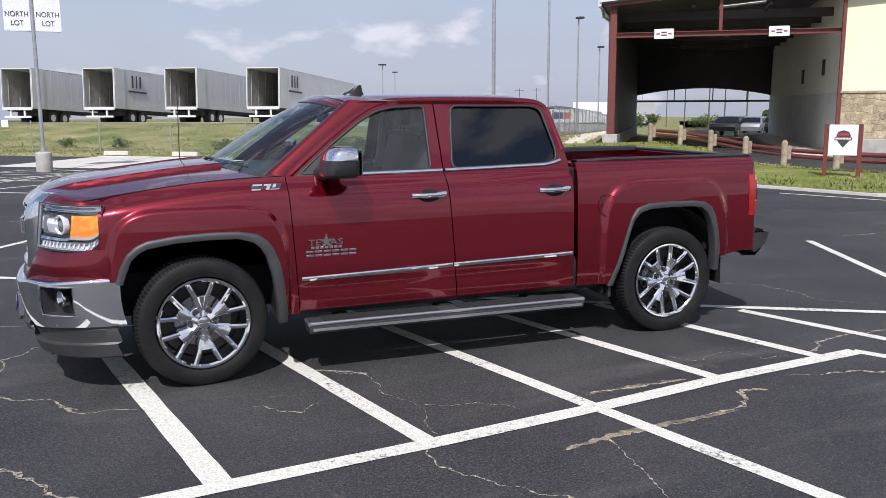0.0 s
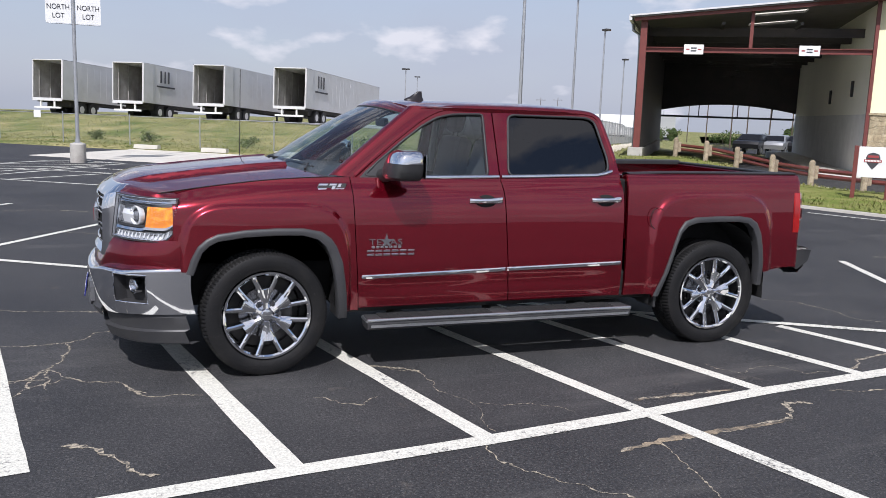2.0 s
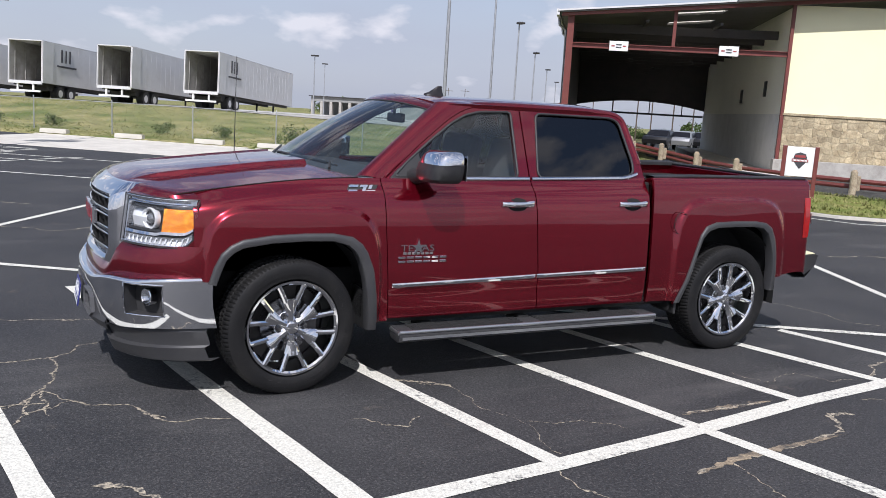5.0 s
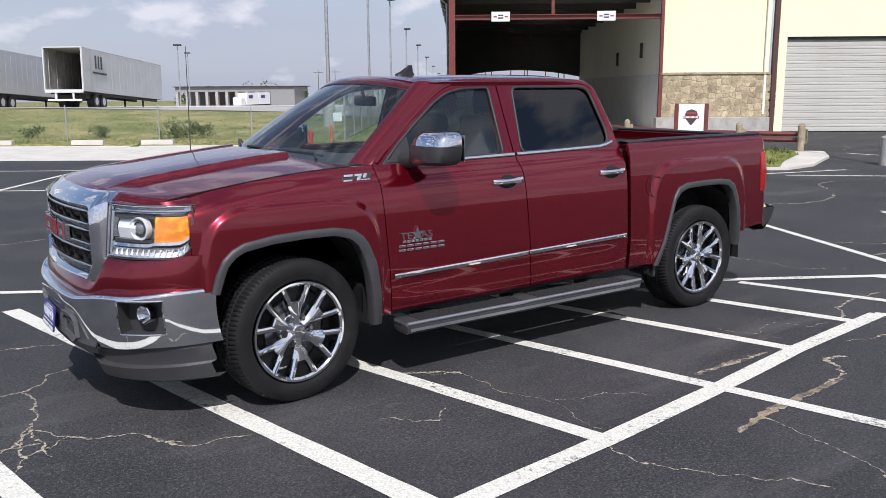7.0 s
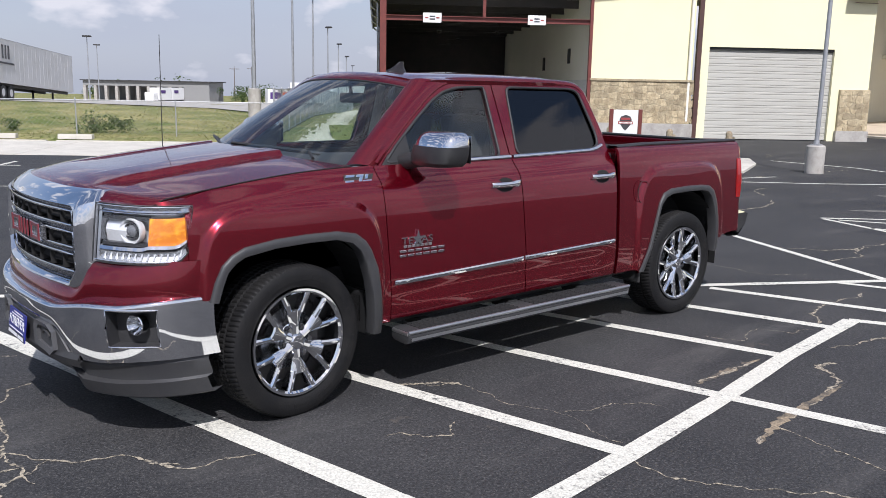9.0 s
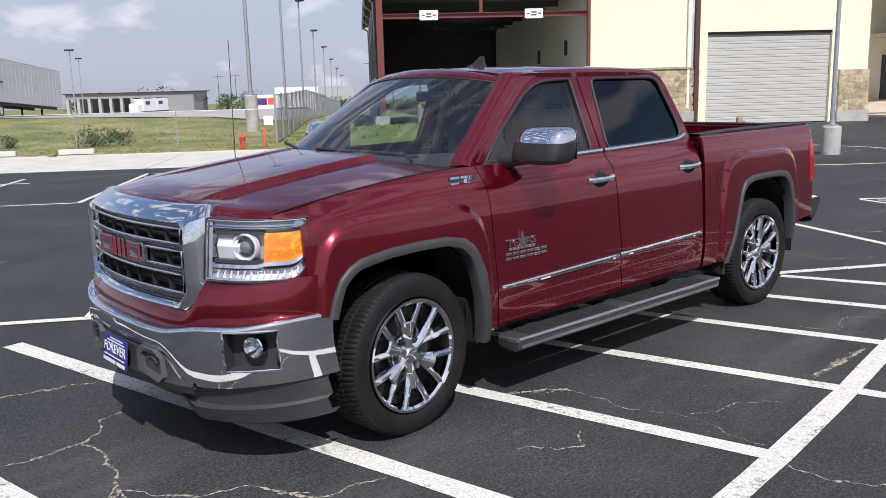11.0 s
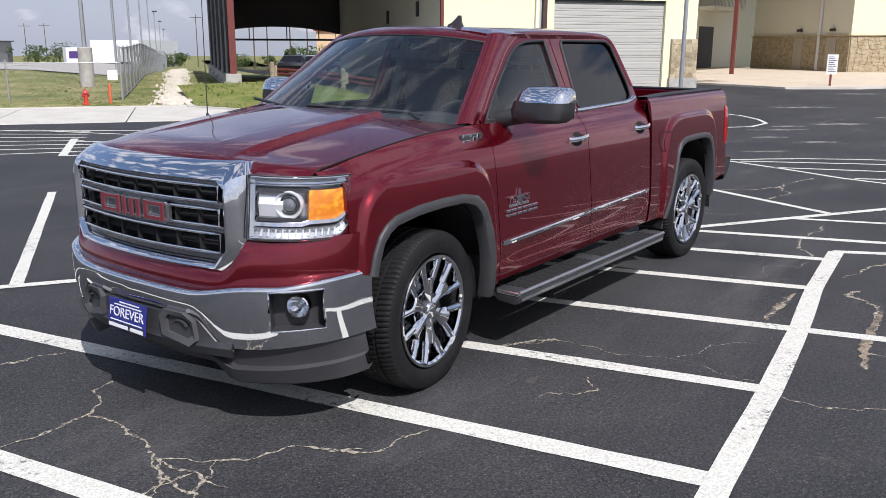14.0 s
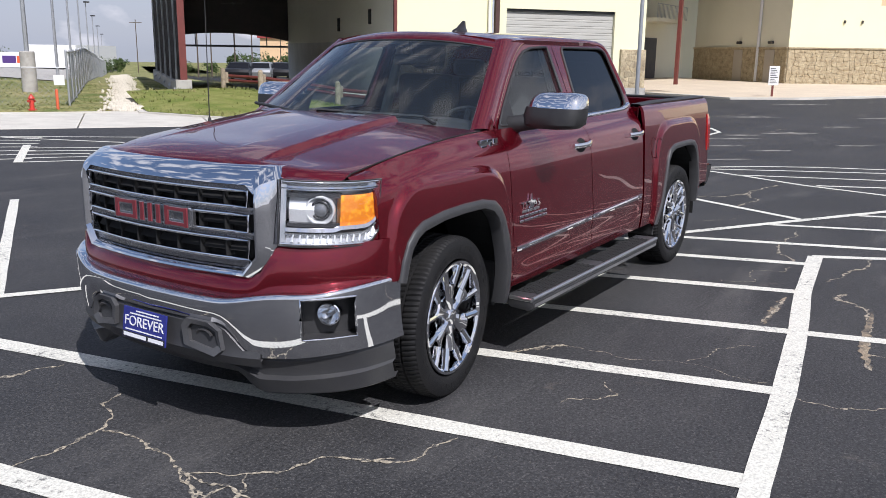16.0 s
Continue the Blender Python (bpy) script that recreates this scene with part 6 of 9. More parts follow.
ARCH_R_OUT = [(3.075, 0.43), (3.110, 0.52), (3.150, 0.61), (3.195, 0.74), (3.238, 0.867), (3.275, 0.965), (3.33, 1.035), (3.43, 1.066), (3.65, 1.074), (3.86, 1.072), (3.97, 1.058), (4.04, 1.015), (4.085, 0.926), (4.112, 0.80), (4.125, 0.68), (4.125, 0.49)]
ARCH_R_IN = [(3.120, 0.43), (3.150, 0.52), (3.185, 0.61), (3.215, 0.70), (3.262, 0.85), (3.300, 0.94), (3.36, 0.995), (3.45, 1.020), (3.65, 1.026), (3.85, 1.024), (3.94, 1.008), (3.995, 0.965), (4.030, 0.89), (4.058, 0.79), (4.070, 0.68), (4.072, 0.49)]


def side_panel(name, sgn, xs, bottom, top, bed=False, rows=26, label="", mat=None):
    """A body panel in columns, its lower edge following the wheel arch."""
    bm = bmesh.new()
    cols = []
    for i, x in enumerate(xs):
        z0, z1 = bottom(x), top(x)
        col = []
        for k in range(rows + 1):
            f = k / rows
            z = z0 + (z1 - z0) * f
            xx = x + max(0.0, (x - 0.556) / 0.056) * (0.052 * (1.36 - z) - 0.026) if name == "fender" else x
            col.append((xx, sgn * side_w(xx, z, bed), z))
        cols.append(col)
    grid_mesh(bm, cols)
    rim_return(bm)
    return finish(name, bm, mat or RED, truck, label)



def fender_bottom(x):
    if x < -0.530:
        return 0.745
    if x > 0.552:
        return 0.432
    return lerp_table(x, ARCH_F_OUT) - 0.012


def bed_bottom(x):
    if x < 3.075:
        return 0.445
    if x > 4.126:
        return 0.60 + 0.03 * ramp(x, 4.13, 4.4)
    return lerp_table(x, ARCH_R_OUT) - 0.012


def thin(xs):
    out = []
    for x in sorted(xs):
        if not out or x - out[-1] > 0.0035:
            out.append(x)
    return out


fx = frange(-0.604, -0.53, 3) + [p[0] for p in ARCH_F_OUT[1:]] + frange(0.556, 0.612, 2)
fx = thin(set(fx + frange(-0.6, 0.6, 90)))
bx = thin(set(frange(2.812, 3.075, 8) + [p[0] for p in ARCH_R_OUT] + frange(2.95, 4.1, 80) + frange(4.13, 4.485, 24)))
for sgn in (-1, 1):
    fender = side_panel("fender", sgn, fx, fender_bottom, edge_z, rows=64)
    if sgn < 0:
        # badge of slanted chrome strokes on a dark base
        y_ = -side_w(0.45, 1.298)
        lean_ = Matrix.Translation((0.45, y_, 1.298)) @ Matrix.Rotation(radians(-16), 4, "X") @ Matrix(((1, 0, 0.45, 0), (0, 1, 0, 0), (0, 0, 1, 0), (0, 0, 0, 1)))
        bm = bmesh.new()
        box(bm, (-0.100, -0.003, -0.026), (0.098, 0.016, 0.026), 0.003, lean_)
        part("badge_base", bm, BLACK_PLASTIC, fender, "dark base of the fender badge")
        bm = bmesh.new()
        for x0, x1, z0, z1 in ((-0.095, -0.035, 0.008, 0.024), (-0.090, -0.030, -0.022, -0.008), (-0.022, 0.028, 0.008, 0.024), (0.002, 0.026, -0.024, 0.008), (0.040, 0.062, -0.004, 0.024), (0.030, 0.094, -0.024, -0.009)):
            box(bm, (x0, -0.008, z0), (x1, 0.004, z1), 0.002, lean_)
        part("badge", bm, CHROME, fender, "small chrome and black fender badge")
    # trim round the arches
    for nm, out_, in_, bed in (("arch_trim", ARCH_F_OUT, ARCH_F_IN, False), ("arch_trim", ARCH_R_OUT, ARCH_R_IN, True)):
        bm = bmesh.new()
        rows = []
        for i in range(len(out_) * 4 - 3):
            f = i / 4
            k = min(int(f), len(out_) - 2)
            f -= k
            o = [out_[k][j] + (out_[k + 1][j] - out_[k][j]) * f for j in (0, 1)]
            q = [in_[k][j] + (in_[k + 1][j] - in_[k][j]) * f for j in (0, 1)]
            wo = side_w(o[0], o[1], bed)
            m_ = [(o[j] + q[j]) / 2 for j in (0, 1)]
            rows.append([(o[0], sgn * (wo - 0.01), o[1]), (o[0], sgn * (wo + 0.008), o[1]), (o[0] * 0.85 + q[0] * 0.15, sgn * (wo + 0.016), o[1] * 0.85 + q[1] * 0.15),
                         (m_[0], sgn * (wo + 0.020), m_[1]), (q[0] * 0.9 + o[0] * 0.1, sgn * (wo + 0.017), q[1] * 0.9 + o[1] * 0.1), (q[0], sgn * (wo + 0.006), q[1]),
                         (q[0], sgn * (wo - 0.06), q[1])])
        grid_mesh(bm, rows)
        finish(nm, bm, GREY_PLASTIC, truck, "dark grey plastic wheel-arch moulding", 50)
    # bed side
    bed_side = side_panel("bed_side", sgn, bx, bed_bottom, lambda x: 1.402 + 0.012 * ramp(x, 2.8, 3.3), True, 64)
    if sgn < 0:
        bm = bmesh.new()
        ring = [(3.075 + 0.068 * math.cos(a), -side_w(3.075, 1.06, True) - 0.0015, 1.06 + 0.085 * math.sin(a)) for a in [2 * math.pi * i / 28 for i in range(28)]]
        tube(bm, ring, 0.0028, 5, True)
        part("fuel_flap", bm, UNDER, bed_side, "thin round seam of the fuel flap")

# wheel wells and underbody, dark
for cx in (0.0, 3.62):
    for sgn in (-1, 1):
        bm = bmesh.new()
        rows = []
        for k in range(25):
            a = math.pi * k / 24
            x_, z_ = cx + 0.565 * math.cos(a), 0.50 + 0.535 * math.sin(a)
            if k in (0, 24):
                z_ = 0.36
            rows.append([(x_, sgn * 0.60, z_), (x_, sgn * 0.925, z_)])
        grid_mesh(bm, rows)
        vs = [bm.verts.new((cx + 0.565 * math.cos(math.pi * k / 24), sgn * 0.60, 0.50 + 0.535 * math.sin(math.pi * k / 24))) for k in range(25)]
        bm.faces.new(vs)
        bmesh.ops.remove_doubles(bm, verts=bm.verts, dist=0.001)
        part("wheel_well", bm, UNDER, truck, "black wheel well")
# plain black boxes added inside the body to block light through the gaps
bm = bmesh.new()
box(bm, (0.50, -0.86, 0.40), (3.12, 0.86, 0.62), 0.03)
part("floor_pan", bm, UNDER, truck)
bm = bmesh.new()
box(bm, (0.62, -0.84, 0.60), (2.76, 0.84, 0.80), 0.02)
part("sill_box", bm, UNDER, truck)
bm = bmesh.new()
box(bm, (0.64, -0.80, 0.80), (0.68, 0.80, 1.33), 0.01)
part("firewall", bm, UNDER, truck)
bm = bmesh.new()
box(bm, (-0.95, -0.58, 0.42), (3.2, 0.58, 0.70), 0.03)
part("frame_rail", bm, UNDER, truck)
bm = bmesh.new()
box(bm, (3.0, -0.55, 0.45), (4.50, 0.55, 0.72), 0.03)
part("rear_frame", bm, UNDER, truck)
bm = bmesh.new()
box(bm, (-0.80, -0.60, 0.70), (0.60, 0.60, 1.15), 0.03)
part("engine_block", bm, UNDER, truck)
bm = bmesh.new()
box(bm, (4.10, -0.86, 0.62), (4.48, 0.86, 1.30), 0.02)
part("tail_structure", bm, UNDER, truck)
bm = bmesh.new()
box(bm, (2.66, -0.80, 0.60), (2.86, 0.80, 1.36), 0.02)
part("bulkhead_support", bm, UNDER, truck)

# ---- doors


def cab_w(z):
    return 0.812 - (z - 1.36) * 0.43


def door(sgn, x0, x1, lower_xs, upper_out, upper_in, name):
    bm = bmesh.new()
    cols = []
    for i in range(len(lower_xs)):
        col = []
        for k in range(31):
            z0, z1 = 0.448, edge_z(lower_xs[i])
            z = z0 + (z1 - z0) * k / 30
            x = lower_xs[i]
            if name == "front_door":
                f = i / (len(lower_xs) - 1)
                x += (1 - f) * 0.052 * (1.36 - z) + f * 0.062 * (1.36 - z)
            else:
                f = i / (len(lower_xs) - 1)
                x += (1 - f) * 0.062 * (1.36 - z) - f * 0.010 * (1.36 - z)
            col.append((x, sgn * side_w(x, z), z))
        cols.append(col)
    grid_mesh(bm, cols)
    rim_return(bm)
    # window frame, cut out of the cab's side
    loops = []
    for loop in (upper_out, upper_in):
        vs = [bm.verts.new((x, sgn * cab_w(z), z)) for x, z in loop]
        loops.append([bm.edges.new((vs[i], vs[(i + 1) % len(vs)])) for i in range(len(vs))])
    g = bmesh.ops.triangle_fill(bm, use_beauty=True, use_dissolve=False, edges=loops[0] + loops[1])
    fs = [f for f in g["geom"] if isinstance(f, bmesh.types.BMFace)]
    ex = bmesh.ops.extrude_face_region(bm, geom=fs)
    for v in ex["geom"]:
        if isinstance(v, bmesh.types.BMVert):
            v.co.y -= sgn * 0.035
    d = finish(name, bm, RED, truck, "", 30)
    return d


def rounded(loop, r=0.04, seg=4):
    """Rounds the corners of an outline."""
    out = []
    n = len(loop)
    for i in range(n):
        p, a, b = Vector(loop[i]), Vector(loop[i - 1]), Vector(loop[(i + 1) % n])
        da, db = (a - p), (b - p)
        ra, rb = min(r, da.length * 0.45), min(r, db.length * 0.45)
        s, e = p + da.normalized() * ra, p + db.normalized() * rb
        for k in range(seg + 1):
            t = k / seg
            q = s * (1 - t) ** 2 + p * 2 * t * (1 - t) + e * t * t
            out.append((q.x, q.y))
    return out


F_OUT = [(0.600, 1.352), (0.700, 1.435), (0.900, 1.590), (1.10, 1.735), (1.25, 1.822), (1.38, 1.862), (1.745, 1.878), (1.745, 1.360)]
F_IN = rounded([(0.700, 1.372), (0.80, 1.463), (1.00, 1.612), (1.18, 1.735), (1.30, 1.795), (1.42, 1.822), (1.672, 1.832), (1.655, 1.378)], 0.03, 2)
R_OUT = [(1.755, 1.360), (1.755, 1.878), (2.56, 1.868), (2.640, 1.852), (2.695, 1.80), (2.775, 1.50), (2.790, 1.385)]
R_IN = rounded([(1.822, 1.380), (1.882, 1.832), (2.565, 1.830), (2.635, 1.800), (2.700, 1.50), (2.690, 1.420), (2.60, 1.396)], 0.05, 3)


def pane(name, loop, sgn, mat, parent, inset=0.012):
    bm = bmesh.new()
    vs = [bm.verts.new((x, sgn * (cab_w(z) - inset), z)) for x, z in loop]
    f = bm.faces.new(vs)
    bmesh.ops.triangulate(bm, faces=[f])
    ob = finish(name, bm, mat, parent, "tinted window pane")
    ob.visible_shadow = mat is GLASS_DARK
    return ob


def handle(sgn, x, parent):
    bm = bmesh.new()
    z = 1.205
    w = side_w(x, z)
    pts = []
    for k in range(13):
        f = k / 12
        pts.append((x - 0.13 + 0.26 * f, sgn * (w + 0.012 + 0.030 * math.sin(math.pi * f) ** 0.5), z + 0.004 * f))
    rows = []
    for k, p in enumerate(pts):
        f = k / 12
        h = 0.017 + 0.005 * ramp(f, 0.6, 0.8)
        rows.append([(p[0], p[1] + sgn * 0.011 * math.cos(a), p[2] + h * math.sin(a)) for a in [2 * math.pi * i / 10 for i in range(10)]])
    vs = grid_mesh(bm, rows, True)
    bm.faces.new(vs[0])
    bm.faces.new(vs[-1])
    h = finish("handle", bm, CHROME, parent, "chrome door handle", 50)
    # flat black disc on the paint, drawing the shade of the handle's hollow
    bm = bmesh.new()
    ring = [(x + 0.002 + 0.085 * math.cos(a), sgn * (side_w(x, z + 0.048 * math.sin(a)) + 0.002), z - 0.004 + 0.046 * math.sin(a)) for a in [2 * math.pi * i / 24 for i in range(24)]]
    f = bm.faces.new([bm.verts.new(p) for p in ring])
    part("handle_recess", bm, UNDER, h, "flat dark patch for the shade behind the handle")


def moulding(sgn, x0, x1, z0, z1, parent):
    bm = bmesh.new()
    rows = []
    for k in range(17):
        x = x0 + (x1 - x0) * k / 16
        z = z0 + (z1 - z0) * k / 16
        w = side_w(x, z)
        e = 0.35 if k in (0, 16) else 1.0
        prof = [(-0.003, -0.015), (0.008, -0.014), (0.011, -0.003), (0.008, -0.001), (0.008, 0.003), (0.012, 0.005), (0.010, 0.014), (-0.003, 0.015)]
        rows.append([(x, sgn * (w + d * e), z + h) for d, h in prof])
    grid_mesh(bm, rows)
    finish("moulding", bm, CHROME, parent, "chrome strip moulding", 25)


for sgn in (-1, 1):
    fd = door(sgn, 0.60, 1.73, frange(0.592, 1.742, 14), F_OUT, F_IN, "front_door")
    rd = door(sgn, 1.74, 2.78, frange(1.750, 2.782, 14), R_OUT, R_IN, "rear_door")
    pane("window", F_IN, sgn, GLASS_SIDE, fd)
    pane("window", R_IN, sgn, GLASS_DARK, rd)
    handle(sgn, 1.595, fd)
    handle(sgn, 2.615, rd)
    moulding(sgn, 0.655, 1.762, 0.672, 0.694, fd)
    moulding(sgn, 1.775, 2.762, 0.695, 0.712, rd)
    # bright strip under the windows and black seal round them
    for dr, xa, xb in ((fd, 0.93, 1.735), (rd, 1.757, 2.715)):
        bm = bmesh.new()
        rows = []
        for k in range(15):
            x = xa + (xb - xa) * k / 14
            z = edge_z(x) + 0.004 + (0.028 * ramp(x, 2.6, 2.715) if dr is rd else 0)
            w = 0.842 - 0.026 * ramp(x, 0.6, 3.0)
            if dr is rd and x > 2.66:
                w -= 0.010 * ramp(x, 2.66, 2.72)
            rows.append([(x, sgn * (w - 0.02), z + 0.012), (x, sgn * w, z + 0.010), (x, sgn * (w + 0.006), z), (x, sgn * (w + 0.004), z - 0.010), (x, sgn * (w - 0.02), z - 0.012)])
        grid_mesh(bm, rows)
        finish("window_strip", bm, CHROME, dr, "bright strip under the window", 60)
    for dr, loop in ((fd, F_IN), (rd, R_IN)):
        bm = bmesh.new()
        tube(bm, [(x, sgn * (cab_w(z) + 0.001), z) for x, z in loop], 0.010, 6, True)
        finish("window_seal", bm, BLACK_PLASTIC, dr, "black rubber window seal", 80)
    # lower sill, black instead of body red to put its shade into colour
    bm = bmesh.new()
    rows = []
    for x in frange(0.56, 2.86, 12):
        d = 0.026 * ramp(x, 0.6, 3.0)
        rows.append([(x, sgn * (0.895 - d), 0.470), (x, sgn * (0.895 - d), 0.440), (x, sgn * (0.87 - d), 0.400), (x, sgn * 0.78, 0.390)])
    grid_mesh(bm, rows)
    finish("rocker_panel", bm, BLACK_PLASTIC, truck, "rocker panel below the doors, blackened to stand for its shade")
    # pillar between windscreen and door, over into the roof rail
    bm = bmesh.new()
    rows = []
    for k in range(25):
        f = k / 24
        x = 0.455 + (1.10 - 0.455) * f
        z = 1.362 + (1.864 - 1.362) * f
        xo = lerp_table(z, [(q[1], q[0]) for q in F_OUT[:6]]) + 0.004
        rows.append([(x - 0.012, sgn * (cab_w(z) - 0.045), z + 0.004), (x, sgn * (cab_w(z) - 0.012), z + 0.012), (x + 0.035, sgn * (cab_w(z) + 0.010), z + 0.014), (x * 0.3 + xo * 0.7, sgn * (cab_w(z) + 0.008), z + 0.002), (xo, sgn * (cab_w(z) + 0.003), z - 0.002), (xo + 0.03, sgn * (cab_w(z) - 0.02), z - 0.004)])
    grid_mesh(bm, rows)
    finish("windscreen_pillar", bm, RED, truck, "", 45)

# rounded rail from the windscreen pillar over the doors to the cab's rear corner
RAIL = [(0.63, 1.378), (0.76, 1.484), (0.90, 1.594), (1.02, 1.681), (1.14, 1.765), (1.25, 1.826), (1.36, 1.864), (1.50, 1.876), (1.80, 1.882), (2.20, 1.880), (2.46, 1.874), (2.58, 1.866), (2.65, 1.846), (2.695, 1.800), (2.735, 1.66), (2.772, 1.50)]
for sgn in (-1, 1):
    bm = bmesh.new()
    rows = []
    for k in range(53):
        f = k / 52 * (len(RAIL) - 1)
        i = min(int(f), len(RAIL) - 2)
        f -= i
        p0, p1, p2, p3 = (Vector(RAIL[min(max(j, 0), len(RAIL) - 1)]) for j in (i - 1, i, i + 1, i + 2))
        q = 0.5 * (2 * p1 + (p2 - p0) * f + (2 * p0 - 5 * p1 + 4 * p2 - p3) * f * f + (3 * p1 - p0 - 3 * p2 + p3) * f ** 3)
        d = (p2 - p1).normalized()
        nx, nz = -d.y, d.x
        w = cab_w(q.y)
        rows.append([(q.x + nx * o, sgn * (w + e), q.y + nz * o) for o, e in ((-0.030, -0.004), (-0.027, 0.005), (-0.016, 0.010), (-0.003, 0.010), (0.009, 0.002), (0.017, -0.012), (0.020, -0.035))])
    grid_mesh(bm, rows)
    finish("roof_rail", bm, RED, truck, "", 60)

# cab shell: roof, back, inner pillars
bm = bmesh.new()
rows = []
for k in range(41):
    v = -1 + 2 * k / 40
    row = []
    for i in range(27):
        u = i / 26
        xf = 1.115 - 0.12 * (1 - v * v)
        xr = 2.69 - 0.085 * abs(v) ** 5
        x = xf + (xr - xf) * u
        crown = 1.930 - 0.014 * (2 * u - 1) ** 2
        lip = 1.872 - 0.034 * ramp(u, 0.82, 1.0) - 0.016 * (1 - ramp(u, 0.0, 0.12))
        a = abs(v)
        z = lip + (crown - lip) * (1 - a ** 3.6)
        z -= 0.035 * ramp(u, 0.9, 1.0) * (1 - a ** 4)
        z -= 0.012 * (1 - ramp(u, 0.0, 0.08)) * (1 - a ** 4)
        half = 0.612 - 0.012 * ramp(u, 0.8, 1.0)
        # shallow channel along each side of the roof
        z -= 0.010 * math.exp(-((a - 0.86) / 0.02) ** 2) * ramp(u, 0.03, 0.1)
        row.append((x, v * half, z))
    rows.append(row)
grid_mesh(bm, rows)
rim = [e for e in bm.edges if e.is_boundary]
g = bmesh.ops.extrude_edge_only(bm, edges=rim)
for v in g["geom"]:
    if isinstance(v, bmesh.types.BMVert):
        v.co.z -= 0.03
        v.co.y *= 0.985
finish("roof", bm, RED, truck, "", 40)
bm = bmesh.new()
rows = []
for f in frange(0, 1, 12):
    z = 0.80 + (1.846 - 0.80) * f
    x = 2.795 if z < 1.40 else 2.795 - 0.105 * ((z - 1.40) / 0.47) ** 1.5
    w = side_w(2.77, z) - 0.02 if z < 1.36 else cab_w(z)
    w -= 0.03 * ramp(z, 1.74, 1.846)
    rows.append([(x - 0.01, -w, z), (x + 0.02, -w * 0.93, z), (x + 0.03, 0, z), (x + 0.02, w * 0.93, z), (x - 0.01, w, z)])
grid_mesh(bm, rows)
finish("cab_back", bm, RED, truck, "", 50)
bm = bmesh.new()
box(bm, (2.76, -0.50, 1.46), (2.81, 0.50, 1.79), 0.02)
part("rear_window", bm, GLASS_DARK, truck, "dark rear window of the cab")
bm = bmesh.new()
for sgn in (-1, 1):
    rod(bm, (1.745, sgn * 0.72, 1.30), (1.76, sgn * 0.535, 1.83), 0.035, 0.03, 8)
box(bm, (1.10, -0.55, 1.845), (2.65, 0.55, 1.86), 0.005)
part("cab_lining", bm, SEAT_PALE, truck, "pale headlining and inner pillars")

# windscreen
bm = bmesh.new()
rows = []
for k in range(25):
    v = -1 + 2 * k / 24
    row = []
    for i in range(13):
        u = 0.905 * i / 12
        xb, zb, wb = 0.470 - 0.31 * (1 - abs(v) ** 2.2), 1.366 + 0.055 * (1 - v * v), 0.795
        xt, zt, wt = 1.110 - 0.115 * (1 - v * v), 1.856 + 0.045 * (1 - abs(v) ** 2.5), 0.592
        x = xb + (xt - xb) * u
        z = zb + (zt - zb) * u + 0.03 * math.sin(math.pi * u) * (1 - v * v)
        row.append((x, v * (wb + (wt - wb) * u), z))
    rows.append(row)
grid_mesh(bm, rows)
ws = finish("windscreen", bm, GLASS_FRONT, truck, "large curved windscreen")
ws.visible_shadow = False
bm = bmesh.new()
tube(bm, [r[-1] for r in rows], 0.007, 6)
part("windscreen_seal", bm, BLACK_PLASTIC, ws, "black seal along the windscreen")
bm = bmesh.new()                                 # painted lip of the roof over the glass
grid_mesh(bm, [[(r[-1][0] - 0.002, r[-1][1], r[-1][2] + 0.001), (r[-1][0] - 0.001, r[-1][1], r[-1][2] + 0.009),
                (r[-1][0] + 0.024, r[-1][1] * 0.992, r[-1][2] + 0.027), (r[-1][0] + 0.055, r[-1][1] * 0.983, r[-1][2] + 0.043 - 0.004 * (r[-1][1] / 0.6) ** 2),
                (r[-1][0] + 0.105, r[-1][1] * 0.975, r[-1][2] + 0.054 - 0.012 * (r[-1][1] / 0.6) ** 2)] for r in rows])
finish("roof_lip", bm, RED, truck, "", 50)
bm = bmesh.new()
low = [(r[0][0] - 0.02, r[0][1], r[0][2] - 0.012) for r in rows]
grid_mesh(bm, [low, [(x - 0.09, y * 1.01, z - 0.012) for x, y, z in low], [(x - 0.10, y * 1.01, z - 0.06) for x, y, z in low]])
part("cowl", bm, BLACK_PLASTIC, truck, "black plastic cowl below the windscreen")
for y0, y1, xa, xb in ((-0.62, 0.05, 0.345, 0.155), (0.10, 0.70, 0.165, 0.385)):
    bm = bmesh.new()
    tube(bm, [(xa - 0.03, y0, 1.40), (xa + 0.01, y0 + 0.1, 1.432), (xb + 0.01, y1, 1.452)], 0.010, 6)
    tube(bm, [(xa + 0.03, y0 + 0.02, 1.418), (xb + 0.035, y1 + 0.02, 1.446)], 0.007, 5)
    part("wiper", bm, BLACK_PLASTIC, truck, "black wiper arm and blade")

# ---- hood


